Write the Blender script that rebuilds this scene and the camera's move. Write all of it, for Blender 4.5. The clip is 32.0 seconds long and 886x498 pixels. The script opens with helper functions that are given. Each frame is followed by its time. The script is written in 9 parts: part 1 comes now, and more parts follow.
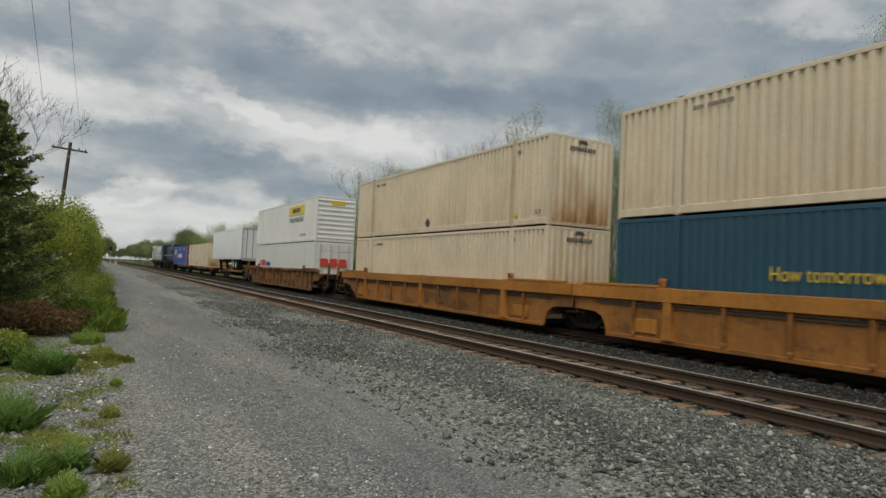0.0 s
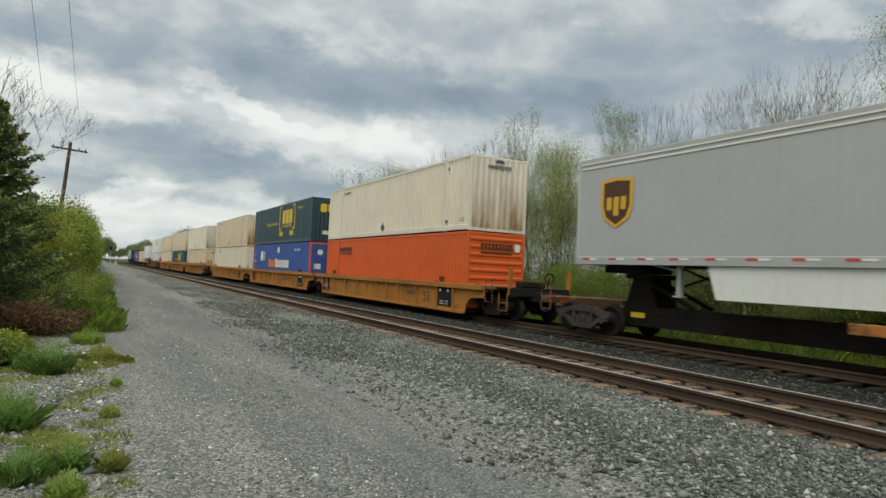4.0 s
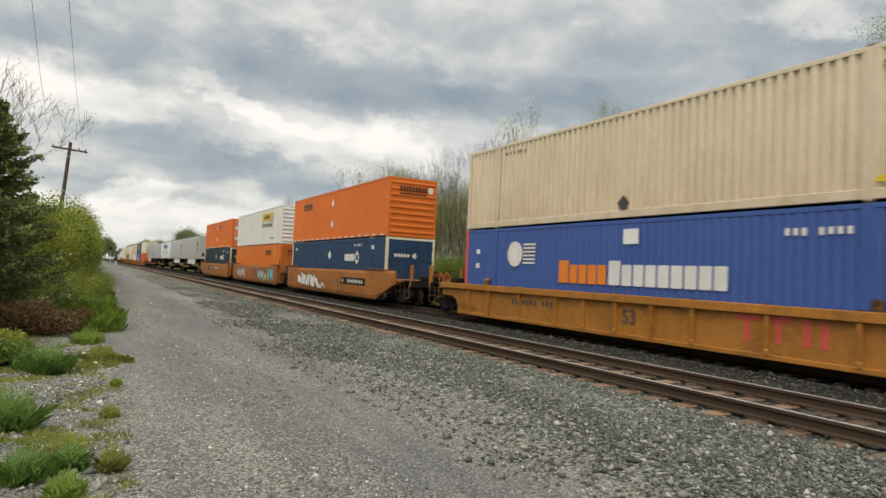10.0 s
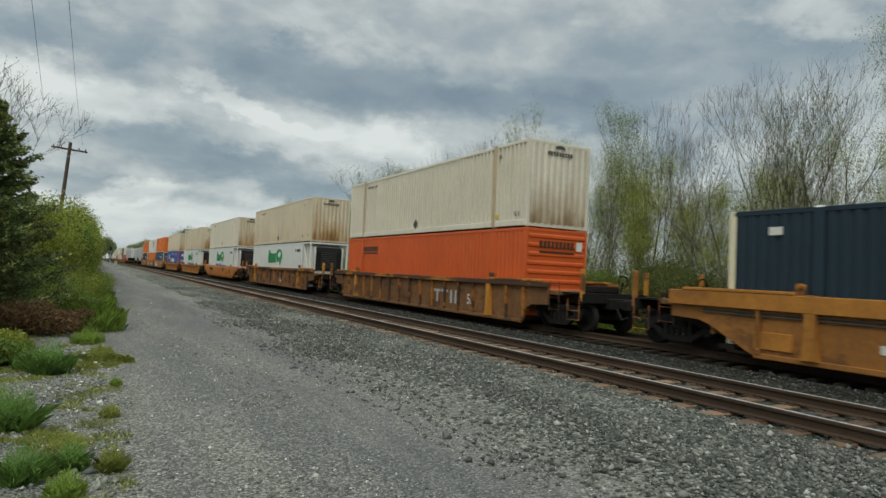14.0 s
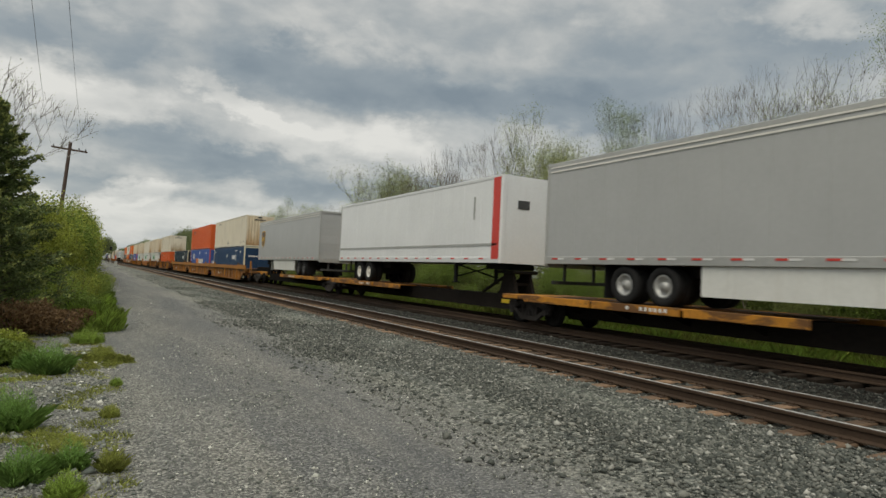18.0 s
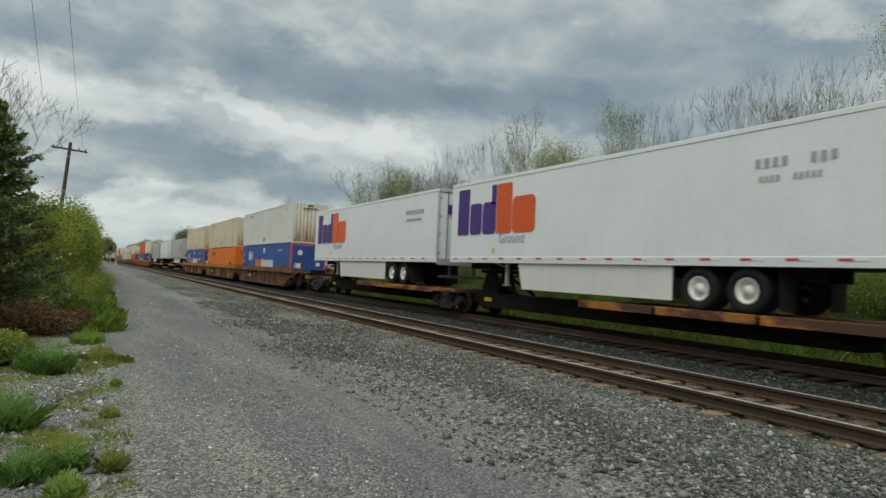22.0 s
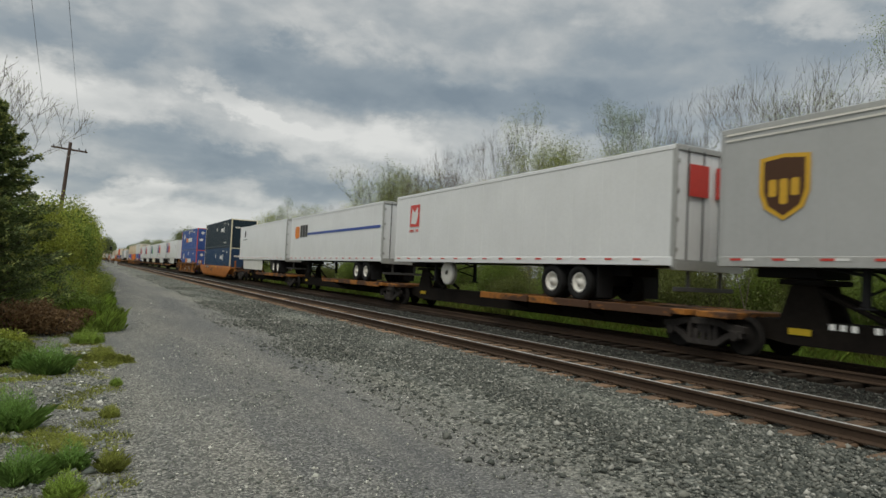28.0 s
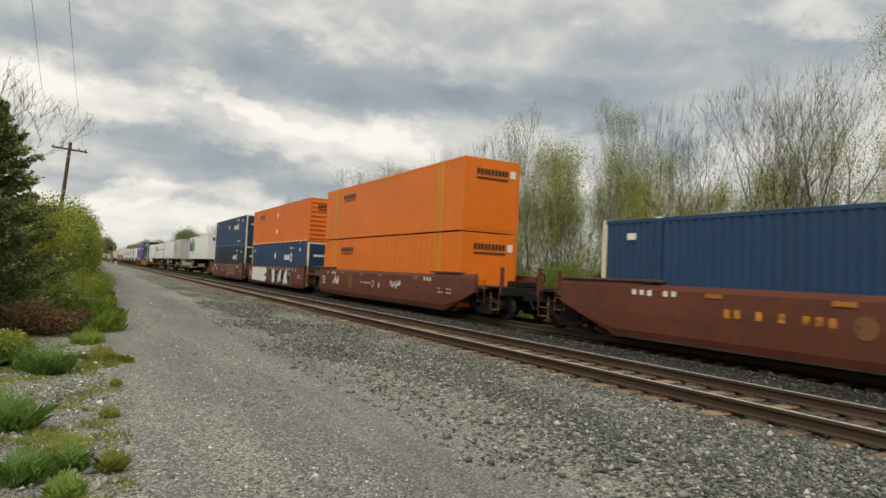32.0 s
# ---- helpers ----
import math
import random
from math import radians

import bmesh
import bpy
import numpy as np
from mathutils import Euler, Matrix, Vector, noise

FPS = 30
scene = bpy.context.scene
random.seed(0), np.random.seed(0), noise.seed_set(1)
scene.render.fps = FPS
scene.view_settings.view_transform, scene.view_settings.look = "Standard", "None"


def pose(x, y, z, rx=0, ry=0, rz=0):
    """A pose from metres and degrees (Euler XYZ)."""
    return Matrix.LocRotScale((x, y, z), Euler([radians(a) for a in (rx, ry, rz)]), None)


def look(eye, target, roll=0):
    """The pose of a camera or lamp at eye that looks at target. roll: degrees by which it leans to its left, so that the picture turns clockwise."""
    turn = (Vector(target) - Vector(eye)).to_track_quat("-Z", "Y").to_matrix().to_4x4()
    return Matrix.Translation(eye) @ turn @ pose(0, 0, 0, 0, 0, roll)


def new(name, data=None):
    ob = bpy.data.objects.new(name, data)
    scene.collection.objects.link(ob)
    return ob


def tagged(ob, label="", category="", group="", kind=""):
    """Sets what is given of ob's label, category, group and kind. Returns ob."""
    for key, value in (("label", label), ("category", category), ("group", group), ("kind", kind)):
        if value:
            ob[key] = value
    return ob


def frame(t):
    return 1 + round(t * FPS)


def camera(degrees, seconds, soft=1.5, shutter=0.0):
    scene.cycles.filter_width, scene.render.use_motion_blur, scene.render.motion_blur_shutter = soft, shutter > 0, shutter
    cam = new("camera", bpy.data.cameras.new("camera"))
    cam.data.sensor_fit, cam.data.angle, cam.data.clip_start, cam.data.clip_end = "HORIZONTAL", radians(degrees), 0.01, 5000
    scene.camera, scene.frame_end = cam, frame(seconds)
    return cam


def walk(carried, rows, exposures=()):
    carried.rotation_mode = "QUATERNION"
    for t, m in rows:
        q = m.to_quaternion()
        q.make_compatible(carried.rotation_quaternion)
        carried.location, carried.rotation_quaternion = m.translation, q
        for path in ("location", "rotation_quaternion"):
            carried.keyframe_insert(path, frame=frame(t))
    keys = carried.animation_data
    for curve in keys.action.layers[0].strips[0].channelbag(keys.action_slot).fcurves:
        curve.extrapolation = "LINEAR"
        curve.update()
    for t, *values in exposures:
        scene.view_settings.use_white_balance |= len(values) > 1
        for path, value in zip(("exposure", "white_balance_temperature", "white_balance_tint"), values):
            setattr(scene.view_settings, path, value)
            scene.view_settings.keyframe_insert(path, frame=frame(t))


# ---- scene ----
# ---------------------------------------------------------------- camera
CAM_Z = 1.75
YAW, PITCH, ROLL = radians(28.86), radians(2.228), 2.70
cam = camera(69.48, 32.0, soft=1.5, shutter=0.1)
EYE = Vector((0.0, 0.0, CAM_Z))
AIM = EYE + Vector((math.sin(YAW) * math.cos(PITCH), math.cos(YAW) * math.cos(PITCH), math.sin(PITCH)))
# the clip's camera keeps adjusting its exposure and white balance to what fills the picture
LIGHTING = ((0.0, 0.10, 6530, 9), (1.0, 0.26, 6410, 6), (2.0, 0.14, 6440, 7), (3.0, 0.46, 6440, 6), (6.0, 0.27, 6560, 7), (7.0, 0.29, 6720, 9), (8.0, 0.47, 7060, 12), (9.0, 0.39, 6900, 12),
            (10.0, 0.57, 6870, 11), (11.0, 0.32, 6750, 10), (12.0, 0.19, 6500, 7), (13.0, 0.10, 6310, 3), (14.0, 0.17, 6280, 3), (17.0, 0.35, 6750, 8), (18.0, 0.15, 6720, 8), (19.0, 0.34, 6690, 7),
            (20.0, 0.32, 6590, 8), (21.0, 0.30, 6380, 5), (22.0, 0.13, 6280, 3), (23.0, 0.09, 6280, 4), (24.0, 0.05, 6340, 4), (25.0, 0.46, 6410, 6), (28.0, 0.10, 6530, 8), (29.0, 0.30, 6440, 6),
            (30.0, 0.29, 6480, 8), (31.0, 0.55, 6870, 11), (32.0, 0.52, 7060, 11))
walk(cam, [(0, look(EYE, AIM, ROLL)), (32.0, look(EYE, AIM, ROLL))], LIGHTING)

RAIL_Z = 0.25          # top of rail
NEAR_X, FAR_X = 8.47, 13.63   # centres of the two tracks
SPEED = 26.4           # train, metres a second, along +y

# ---------------------------------------------------------------- world, sun
SUN_EL, SUN_AZ = radians(56), radians(228)
world = bpy.data.worlds.new("sky")
scene.world = world
world.use_nodes = True


def node(nt, kind, **sets):
    n = nt.nodes.new(kind)
    for k, v in sets.items():
        if k == "inp":
            for a, b in v.items():
                n.inputs[a].default_value = b
        elif k == "op":
            n.operation = v
        elif k == "blend":
            n.blend_type = v
        elif k == "dtype":
            n.data_type = v
        elif k == "dims":
            n.noise_dimensions = v
    return n


def ramp(nt, stops):
    n = nt.nodes.new("ShaderNodeValToRGB")
    e = n.color_ramp.elements
    while len(e) < len(stops):
        e.new(0.5)
    for el, (p, c) in zip(e, stops):
        el.position, el.color = p, (*c, 1) if len(c) == 3 else c
    return n


def build_sky():
    nt = world.node_tree
    nt.nodes.clear()
    ln = nt.links.new
    out = nt.nodes.new("ShaderNodeOutputWorld")
    bg = nt.nodes.new("ShaderNodeBackground")
    sky = nt.nodes.new("ShaderNodeTexSky")
    sky.sky_type, sky.sun_disc = "NISHITA", False
    sky.sun_elevation, sky.sun_rotation = SUN_EL, SUN_AZ
    sky.air_density, sky.dust_density = 1.2, 1.5
    tc = nt.nodes.new("ShaderNodeTexCoord")
    sep = nt.nodes.new("ShaderNodeSeparateXYZ")
    ln(tc.outputs["Generated"], sep.inputs[0])
    # flat cloud deck seen in perspective: x/(z+e), y/(z+e)
    zc = node(nt, "ShaderNodeMath", op="MAXIMUM", inp={1: 0.0})
    ln(sep.outputs["Z"], zc.inputs[0])
    za = node(nt, "ShaderNodeMath", op="ADD", inp={1: 0.16})
    ln(zc.outputs[0], za.inputs[0])
    dx = node(nt, "ShaderNodeMath", op="DIVIDE")
    dy = node(nt, "ShaderNodeMath", op="DIVIDE")
    ln(sep.outputs["X"], dx.inputs[0]); ln(za.outputs[0], dx.inputs[1])
    ln(sep.outputs["Y"], dy.inputs[0]); ln(za.outputs[0], dy.inputs[1])
    comb = nt.nodes.new("ShaderNodeCombineXYZ")
    ln(dx.outputs[0], comb.inputs[0]); ln(dy.outputs[0], comb.inputs[1])
    turn = nt.nodes.new("ShaderNodeMapping")
    turn.inputs["Rotation"].default_value = (0, 0, radians(SKY_TURN))
    turn.inputs["Scale"].default_value = (1.0, SKY_STRETCH, 1.0)
    turn.inputs["Location"].default_value = SKY_SHIFT
    ln(comb.outputs[0], turn.inputs[0])
    big = node(nt, "ShaderNodeTexNoise", inp={"Scale": 1.5, "Detail": 8.0, "Roughness": 0.50, "Distortion": 0.15})
    ln(turn.outputs[0], big.inputs["Vector"])
    # curled, ragged edges: the direction is pushed about before it meets the cloud bodies
    lump = node(nt, "ShaderNodeMapping")
    lump.inputs["Scale"].default_value = (1.0, 1.0, 1.75)
    ln(tc.outputs["Generated"], lump.inputs[0])
    curl = node(nt, "ShaderNodeTexNoise", inp={"Scale": 8.0, "Detail": 9.0, "Roughness": 0.61, "Distortion": 0.1})
    ln(lump.outputs[0], curl.inputs["Vector"])
    centred = node(nt, "ShaderNodeVectorMath", op="SUBTRACT")
    centred.inputs[1].default_value = (0.5, 0.5, 0.5)
    ln(curl.outputs["Color"], centred.inputs[0])
    push = node(nt, "ShaderNodeVectorMath", op="MULTIPLY")
    push.inputs[1].default_value = (0.24, 0.24, 0.125)
    ln(centred.outputs[0], push.inputs[0])
    way = node(nt, "ShaderNodeVectorMath", op="ADD")
    ln(tc.outputs["Generated"], way.inputs[0]); ln(push.outputs[0], way.inputs[1])
    puff = node(nt, "ShaderNodeTexNoise", inp={"Scale": 10.0, "Detail": 8.0, "Roughness": 0.54, "Distortion": 0.25})
    ln(lump.outputs[0], puff.inputs["Vector"])
    mixn = node(nt, "ShaderNodeMath", op="MULTIPLY_ADD", inp={1: 0.9, 2: 0.05})
    ln(big.outputs[0], mixn.inputs[0])
    mixf = node(nt, "ShaderNodeMath", op="MULTIPLY_ADD", inp={1: 0.55})
    ln(puff.outputs[0], mixf.inputs[0]); ln(mixn.outputs[0], mixf.inputs[2])
    last = node(nt, "ShaderNodeMath", op="SUBTRACT", inp={1: 0.275})
    ln(mixf.outputs[0], last.inputs[0])
    for az, el, wide, tall, dip, strength in CLOUDS_DARK + CLOUDS_BRIGHT:
        a, e, d = radians(az), radians(el), radians(dip)
        c = Vector((math.sin(a) * math.cos(e), math.cos(a) * math.cos(e), math.sin(e)))
        hor = Vector((math.cos(a), -math.sin(a), 0))
        ver = hor.cross(c)
        along, over = hor * math.cos(d) - ver * math.sin(d), hor * math.sin(d) + ver * math.cos(d)
        rel = node(nt, "ShaderNodeVectorMath", op="SUBTRACT")
        rel.inputs[1].default_value = c
        ln(way.outputs[0], rel.inputs[0])
        axes = nt.nodes.new("ShaderNodeCombineXYZ")
        for k, (ax, size) in enumerate(((along, radians(wide)), (over, radians(tall)), (c, 0.5))):
            dot = node(nt, "ShaderNodeVectorMath", op="DOT_PRODUCT")
            dot.inputs[1].default_value = ax / size
            ln(rel.outputs[0], dot.inputs[0]); ln(dot.outputs["Value"], axes.inputs[k])
        far = node(nt, "ShaderNodeVectorMath", op="LENGTH")
        ln(axes.outputs[0], far.inputs[0])
        body = nt.nodes.new("ShaderNodeMapRange")
        body.interpolation_type = "SMOOTHSTEP"
        body.inputs["From Min"].default_value, body.inputs["From Max"].default_value = 0.55, 1.55
        body.inputs["To Min"].default_value, body.inputs["To Max"].default_value = 0.32 * strength, 0.0
        ln(far.outputs["Value"], body.inputs["Value"])
        more = node(nt, "ShaderNodeMath", op="ADD")
        ln(last.outputs[0], more.inputs[0]); ln(body.outputs[0], more.inputs[1])
        last = more
    shade = ramp(nt, [(0.02, (0.205, 0.252, 0.298)), (0.26, (0.275, 0.320, 0.360)), (0.42, (0.375, 0.405, 0.425)),
                      (0.58, (0.52, 0.532, 0.532)), (0.82, (0.72, 0.717, 0.70))])
    ln(last.outputs[0], shade.inputs[0])
    # haze towards the horizon
    hz = nt.nodes.new("ShaderNodeMapRange")
    hz.inputs["From Min"].default_value, hz.inputs["From Max"].default_value = 0.0, 0.12
    hz.inputs["To Min"].default_value, hz.inputs["To Max"].default_value = 0.6, 0.0
    ln(sep.outputs["Z"], hz.inputs["Value"])
    haze = node(nt, "ShaderNodeMix", dtype="RGBA")
    haze.inputs[7].default_value = (0.57, 0.60, 0.615, 1)
    ln(hz.outputs[0], haze.inputs[0]); ln(shade.outputs[0], haze.inputs[6])
    # a little of the clear sky shows through the deck
    gain = node(nt, "ShaderNodeVectorMath", op="SCALE", inp={3: 0.05})
    ln(sky.outputs[0], gain.inputs[0])
    add = node(nt, "ShaderNodeMix", dtype="RGBA", inp={0: 0.12})
    ln(haze.outputs[2], add.inputs[6]); ln(gain.outputs[0], add.inputs[7])
    # an overcast deck is brighter overhead than near the horizon
    zen = nt.nodes.new("ShaderNodeMapRange")
    zen.inputs["From Min"].default_value, zen.inputs["From Max"].default_value = 0.42, 0.95
    zen.inputs["To Min"].default_value, zen.inputs["To Max"].default_value = 1.0, 1.7
    ln(sep.outputs["Z"], zen.inputs["Value"])
    over = node(nt, "ShaderNodeVectorMath", op="SCALE")
    ln(add.outputs[2], over.inputs[0]); ln(zen.outputs[0], over.inputs[3])
    ln(over.outputs[0], bg.inputs[0])
    bg.inputs[1].default_value = 1.0
    ln(bg.outputs[0], out.inputs[0])


# clouds that stand out in the deck: azimuth, elevation, half width, half height, dip in degrees; strength
CLOUDS_DARK = ((-2.9, 17.2, 6.9, 1.7, -7, -0.6), (31.3, 21.4, 11.3, 2.0, 6, -0.35), (20.8, 16.6, 11.2, 2.3, 8, -0.75), (6.5, 9.1, 7.4, 1.9, 7, -0.62), (13.4, 8.3, 5.3, 1.3, 9, -0.6),
               (-1.7, 5.9, 2.7, 1.1, -2, -0.5), (37.2, 15.0, 9.0, 1.6, 9, -0.6), (50.0, 17.0, 14.0, 4.5, 3, -0.55), (17.4, 6.4, 4.4, 0.7, 4, -0.4))
CLOUDS_BRIGHT = ((-0.3, 12.3, 6.4, 1.8, -1, 0.8), (-4.5, 13.4, 2.1, 1.4, 18, 0.5), (11.7, 13.5, 5.1, 0.9, 16, 0.85), (23.7, 11.0, 6.0, 1.7, 8, 0.75), (6.4, 18.7, 3.1, 2.2, 5, 0.25), (14.6, 20.6, 3.2, 1.6, 2, 0.22),
                 (58.2, 20.6, 3.8, 1.4, -1, 0.75), (2.5, 5.5, 3.8, 0.8, -12, 0.7), (6.9, 3.4, 13.1, 1.6, 0, 0.7), (55.3, 8.6, 9.5, 1.7, 2, 0.2), (20.7, 18.9, 2.6, 1.1, 9, 0.3))
SKY_TURN, SKY_STRETCH, SKY_SHIFT = -20.0, 1.15, (3.1, 1.7, 0.0)
build_sky()
sun = new("sun", bpy.data.lights.new("sun", "SUN"))
sun.data.energy, sun.data.angle, sun.data.color = 1.5, radians(40), (1.0, 0.94, 0.82)
sun.matrix_world = look((0, 0, 30), Vector((0, 0, 30)) - Vector((math.sin(SUN_AZ) * math.cos(SUN_EL), math.cos(SUN_AZ) * math.cos(SUN_EL), math.sin(SUN_EL))))

# ---------------------------------------------------------------- materials
MATS = {}


def finish(mat, base, rough=0.6, metal=0.0, mottle=0.15, streak=0.0, dirt=(0.12, 0.08, 0.05), grain=9.0, bump=0.0, bscale=40.0,
           vary=0.06, spec=0.4, run=(5.0, 5.0, 0.22), edge=(0.5, 0.78),
           patch=0.0, pcol=(0.10, 0.045, 0.02), pscale=1.4, pedge=(0.53, 0.60), climb=0.0, ccol=(0.26, 0.12, 0.035)):
    """Painted or raw surface: two scales of mottling, vertical dirt streaks, fine relief."""
    mat.use_nodes = True
    nt = mat.node_tree
    ln = nt.links.new
    bs = nt.nodes["Principled BSDF"]
    tc = nt.nodes.new("ShaderNodeTexCoord")
    oi = nt.nodes.new("ShaderNodeObjectInfo")
    off = node(nt, "ShaderNodeVectorMath", op="SCALE")
    off.inputs[0].default_value = (17.0, 31.0, 7.0)
    ln(oi.outputs["Random"], off.inputs[3])
    pos = node(nt, "ShaderNodeVectorMath", op="ADD")
    ln(tc.outputs["Object"], pos.inputs[0]); ln(off.outputs[0], pos.inputs[1])
    n1 = node(nt, "ShaderNodeTexNoise", inp={"Scale": 0.55, "Detail": 5.0, "Roughness": 0.6})
    n2 = node(nt, "ShaderNodeTexNoise", inp={"Scale": grain, "Detail": 4.0, "Roughness": 0.65})
    ln(pos.outputs[0], n1.inputs["Vector"]); ln(pos.outputs[0], n2.inputs["Vector"])
    m1 = nt.nodes.new("ShaderNodeMapRange")
    m1.inputs["From Min"].default_value, m1.inputs["From Max"].default_value = 0.3, 0.7
    m1.inputs["To Min"].default_value, m1.inputs["To Max"].default_value = 1 - mottle, 1 + mottle * 0.6
    ln(n1.outputs[0], m1.inputs["Value"])
    m2 = nt.nodes.new("ShaderNodeMapRange")
    m2.inputs["From Min"].default_value, m2.inputs["From Max"].default_value = 0.3, 0.7
    m2.inputs["To Min"].default_value, m2.inputs["To Max"].default_value = 1 - mottle * 0.7, 1 + mottle * 0.5
    ln(n2.outputs[0], m2.inputs["Value"])
    mm = node(nt, "ShaderNodeMath", op="MULTIPLY")
    ln(m1.outputs[0], mm.inputs[0]); ln(m2.outputs[0], mm.inputs[1])
    rv = node(nt, "ShaderNodeMath", op="MULTIPLY_ADD", inp={1: 2 * vary, 2: 1 - vary})
    ln(oi.outputs["Random"], rv.inputs[0])
    mv = node(nt, "ShaderNodeMath", op="MULTIPLY")
    ln(mm.outputs[0], mv.inputs[0]); ln(rv.outputs[0], mv.inputs[1])
    col = node(nt, "ShaderNodeVectorMath", op="SCALE")
    col.inputs[0].default_value = base
    ln(mv.outputs[0], col.inputs[3])
    last = col.outputs[0]
    if streak:
        mp = nt.nodes.new("ShaderNodeMapping")
        mp.inputs["Scale"].default_value = run
        ln(pos.outputs[0], mp.inputs[0])
        ns = node(nt, "ShaderNodeTexNoise", inp={"Scale": 1.0, "Detail": 5.0, "Roughness": 0.7})
        ln(mp.outputs[0], ns.inputs["Vector"])
        ms = nt.nodes.new("ShaderNodeMapRange")
        ms.inputs["From Min"].default_value, ms.inputs["From Max"].default_value = edge
        ms.inputs["To Min"].default_value, ms.inputs["To Max"].default_value = 0.0, streak
        ln(ns.outputs[0], ms.inputs["Value"])
        mx = node(nt, "ShaderNodeMix", dtype="RGBA")
        mx.inputs[7].default_value = (*dirt, 1)
        ln(ms.outputs[0], mx.inputs[0]); ln(last, mx.inputs[6])
        last = mx.outputs[2]
    if climb:
        # rust that has crept up from the foot of the sheet in ragged tongues
        sz = nt.nodes.new("ShaderNodeSeparateXYZ")
        ln(tc.outputs["Object"], sz.inputs[0])
        hz = nt.nodes.new("ShaderNodeMapRange")
        hz.inputs["From Min"].default_value, hz.inputs["From Max"].default_value = 0.2, 2.7
        hz.inputs["To Min"].default_value, hz.inputs["To Max"].default_value = 0.30, -0.24
        ln(sz.outputs["Z"], hz.inputs["Value"])
        mp2 = nt.nodes.new("ShaderNodeMapping")
        mp2.inputs["Scale"].default_value = (1.7, 1.7, 0.35)
        ln(pos.outputs[0], mp2.inputs[0])
        nr = node(nt, "ShaderNodeTexNoise", inp={"Scale": 1.0, "Detail": 7.0, "Roughness": 0.66})
        ln(mp2.outputs[0], nr.inputs["Vector"])
        sm = node(nt, "ShaderNodeMath", op="ADD")
        ln(nr.outputs[0], sm.inputs[0]); ln(hz.outputs[0], sm.inputs[1])
        for a, b, k, shade in ((0.50, 0.84, climb, ccol), (0.74, 0.94, climb * 0.75, tuple(0.38 * c for c in ccol))):
            mr = nt.nodes.new("ShaderNodeMapRange")
            mr.inputs["From Min"].default_value, mr.inputs["From Max"].default_value = a, b
            mr.inputs["To Min"].default_value, mr.inputs["To Max"].default_value = 0.0, k
            ln(sm.outputs[0], mr.inputs["Value"])
            mx = node(nt, "ShaderNodeMix", dtype="RGBA")
            mx.inputs[7].default_value = (*shade, 1)
            ln(mr.outputs[0], mx.inputs[0]); ln(last, mx.inputs[6])
            last = mx.outputs[2]
    if patch:
        # worn and rusted patches with hard, ragged edges
        mp3 = nt.nodes.new("ShaderNodeMapping")
        mp3.inputs["Scale"].default_value = (1.0, 0.55, 1.5)
        ln(pos.outputs[0], mp3.inputs[0])
        npch = node(nt, "ShaderNodeTexNoise", inp={"Scale": pscale, "Detail": 9.0, "Roughness": 0.68, "Distortion": 0.4})
        ln(mp3.outputs[0], npch.inputs["Vector"])
        mr = nt.nodes.new("ShaderNodeMapRange")
        mr.inputs["From Min"].default_value, mr.inputs["From Max"].default_value = pedge
        mr.inputs["To Min"].default_value, mr.inputs["To Max"].default_value = 0.0, patch
        ln(npch.outputs[0], mr.inputs["Value"])
        mx = node(nt, "ShaderNodeMix", dtype="RGBA")
        mx.inputs[7].default_value = (*pcol, 1)
        ln(mr.outputs[0], mx.inputs[0]); ln(last, mx.inputs[6])
        last = mx.outputs[2]
    ln(last, bs.inputs["Base Color"])
    bs.inputs["Roughness"].default_value, bs.inputs["Metallic"].default_value = rough, metal
    bs.inputs["Specular IOR Level"].default_value = spec
    if bump:
        bp = node(nt, "ShaderNodeBump", inp={"Strength": bump, "Distance": 0.02})
        nb = node(nt, "ShaderNodeTexNoise", inp={"Scale": bscale, "Detail": 5.0, "Roughness": 0.7})
        ln(tc.outputs["Object"], nb.inputs["Vector"])
        ln(nb.outputs[0], bp.inputs["Height"]); ln(bp.outputs[0], bs.inputs["Normal"])
    return mat


def paint(name, base, **kw):
    if name not in MATS:
        MATS[name] = finish(bpy.data.materials.new(name), base, **kw)
    return MATS[name]


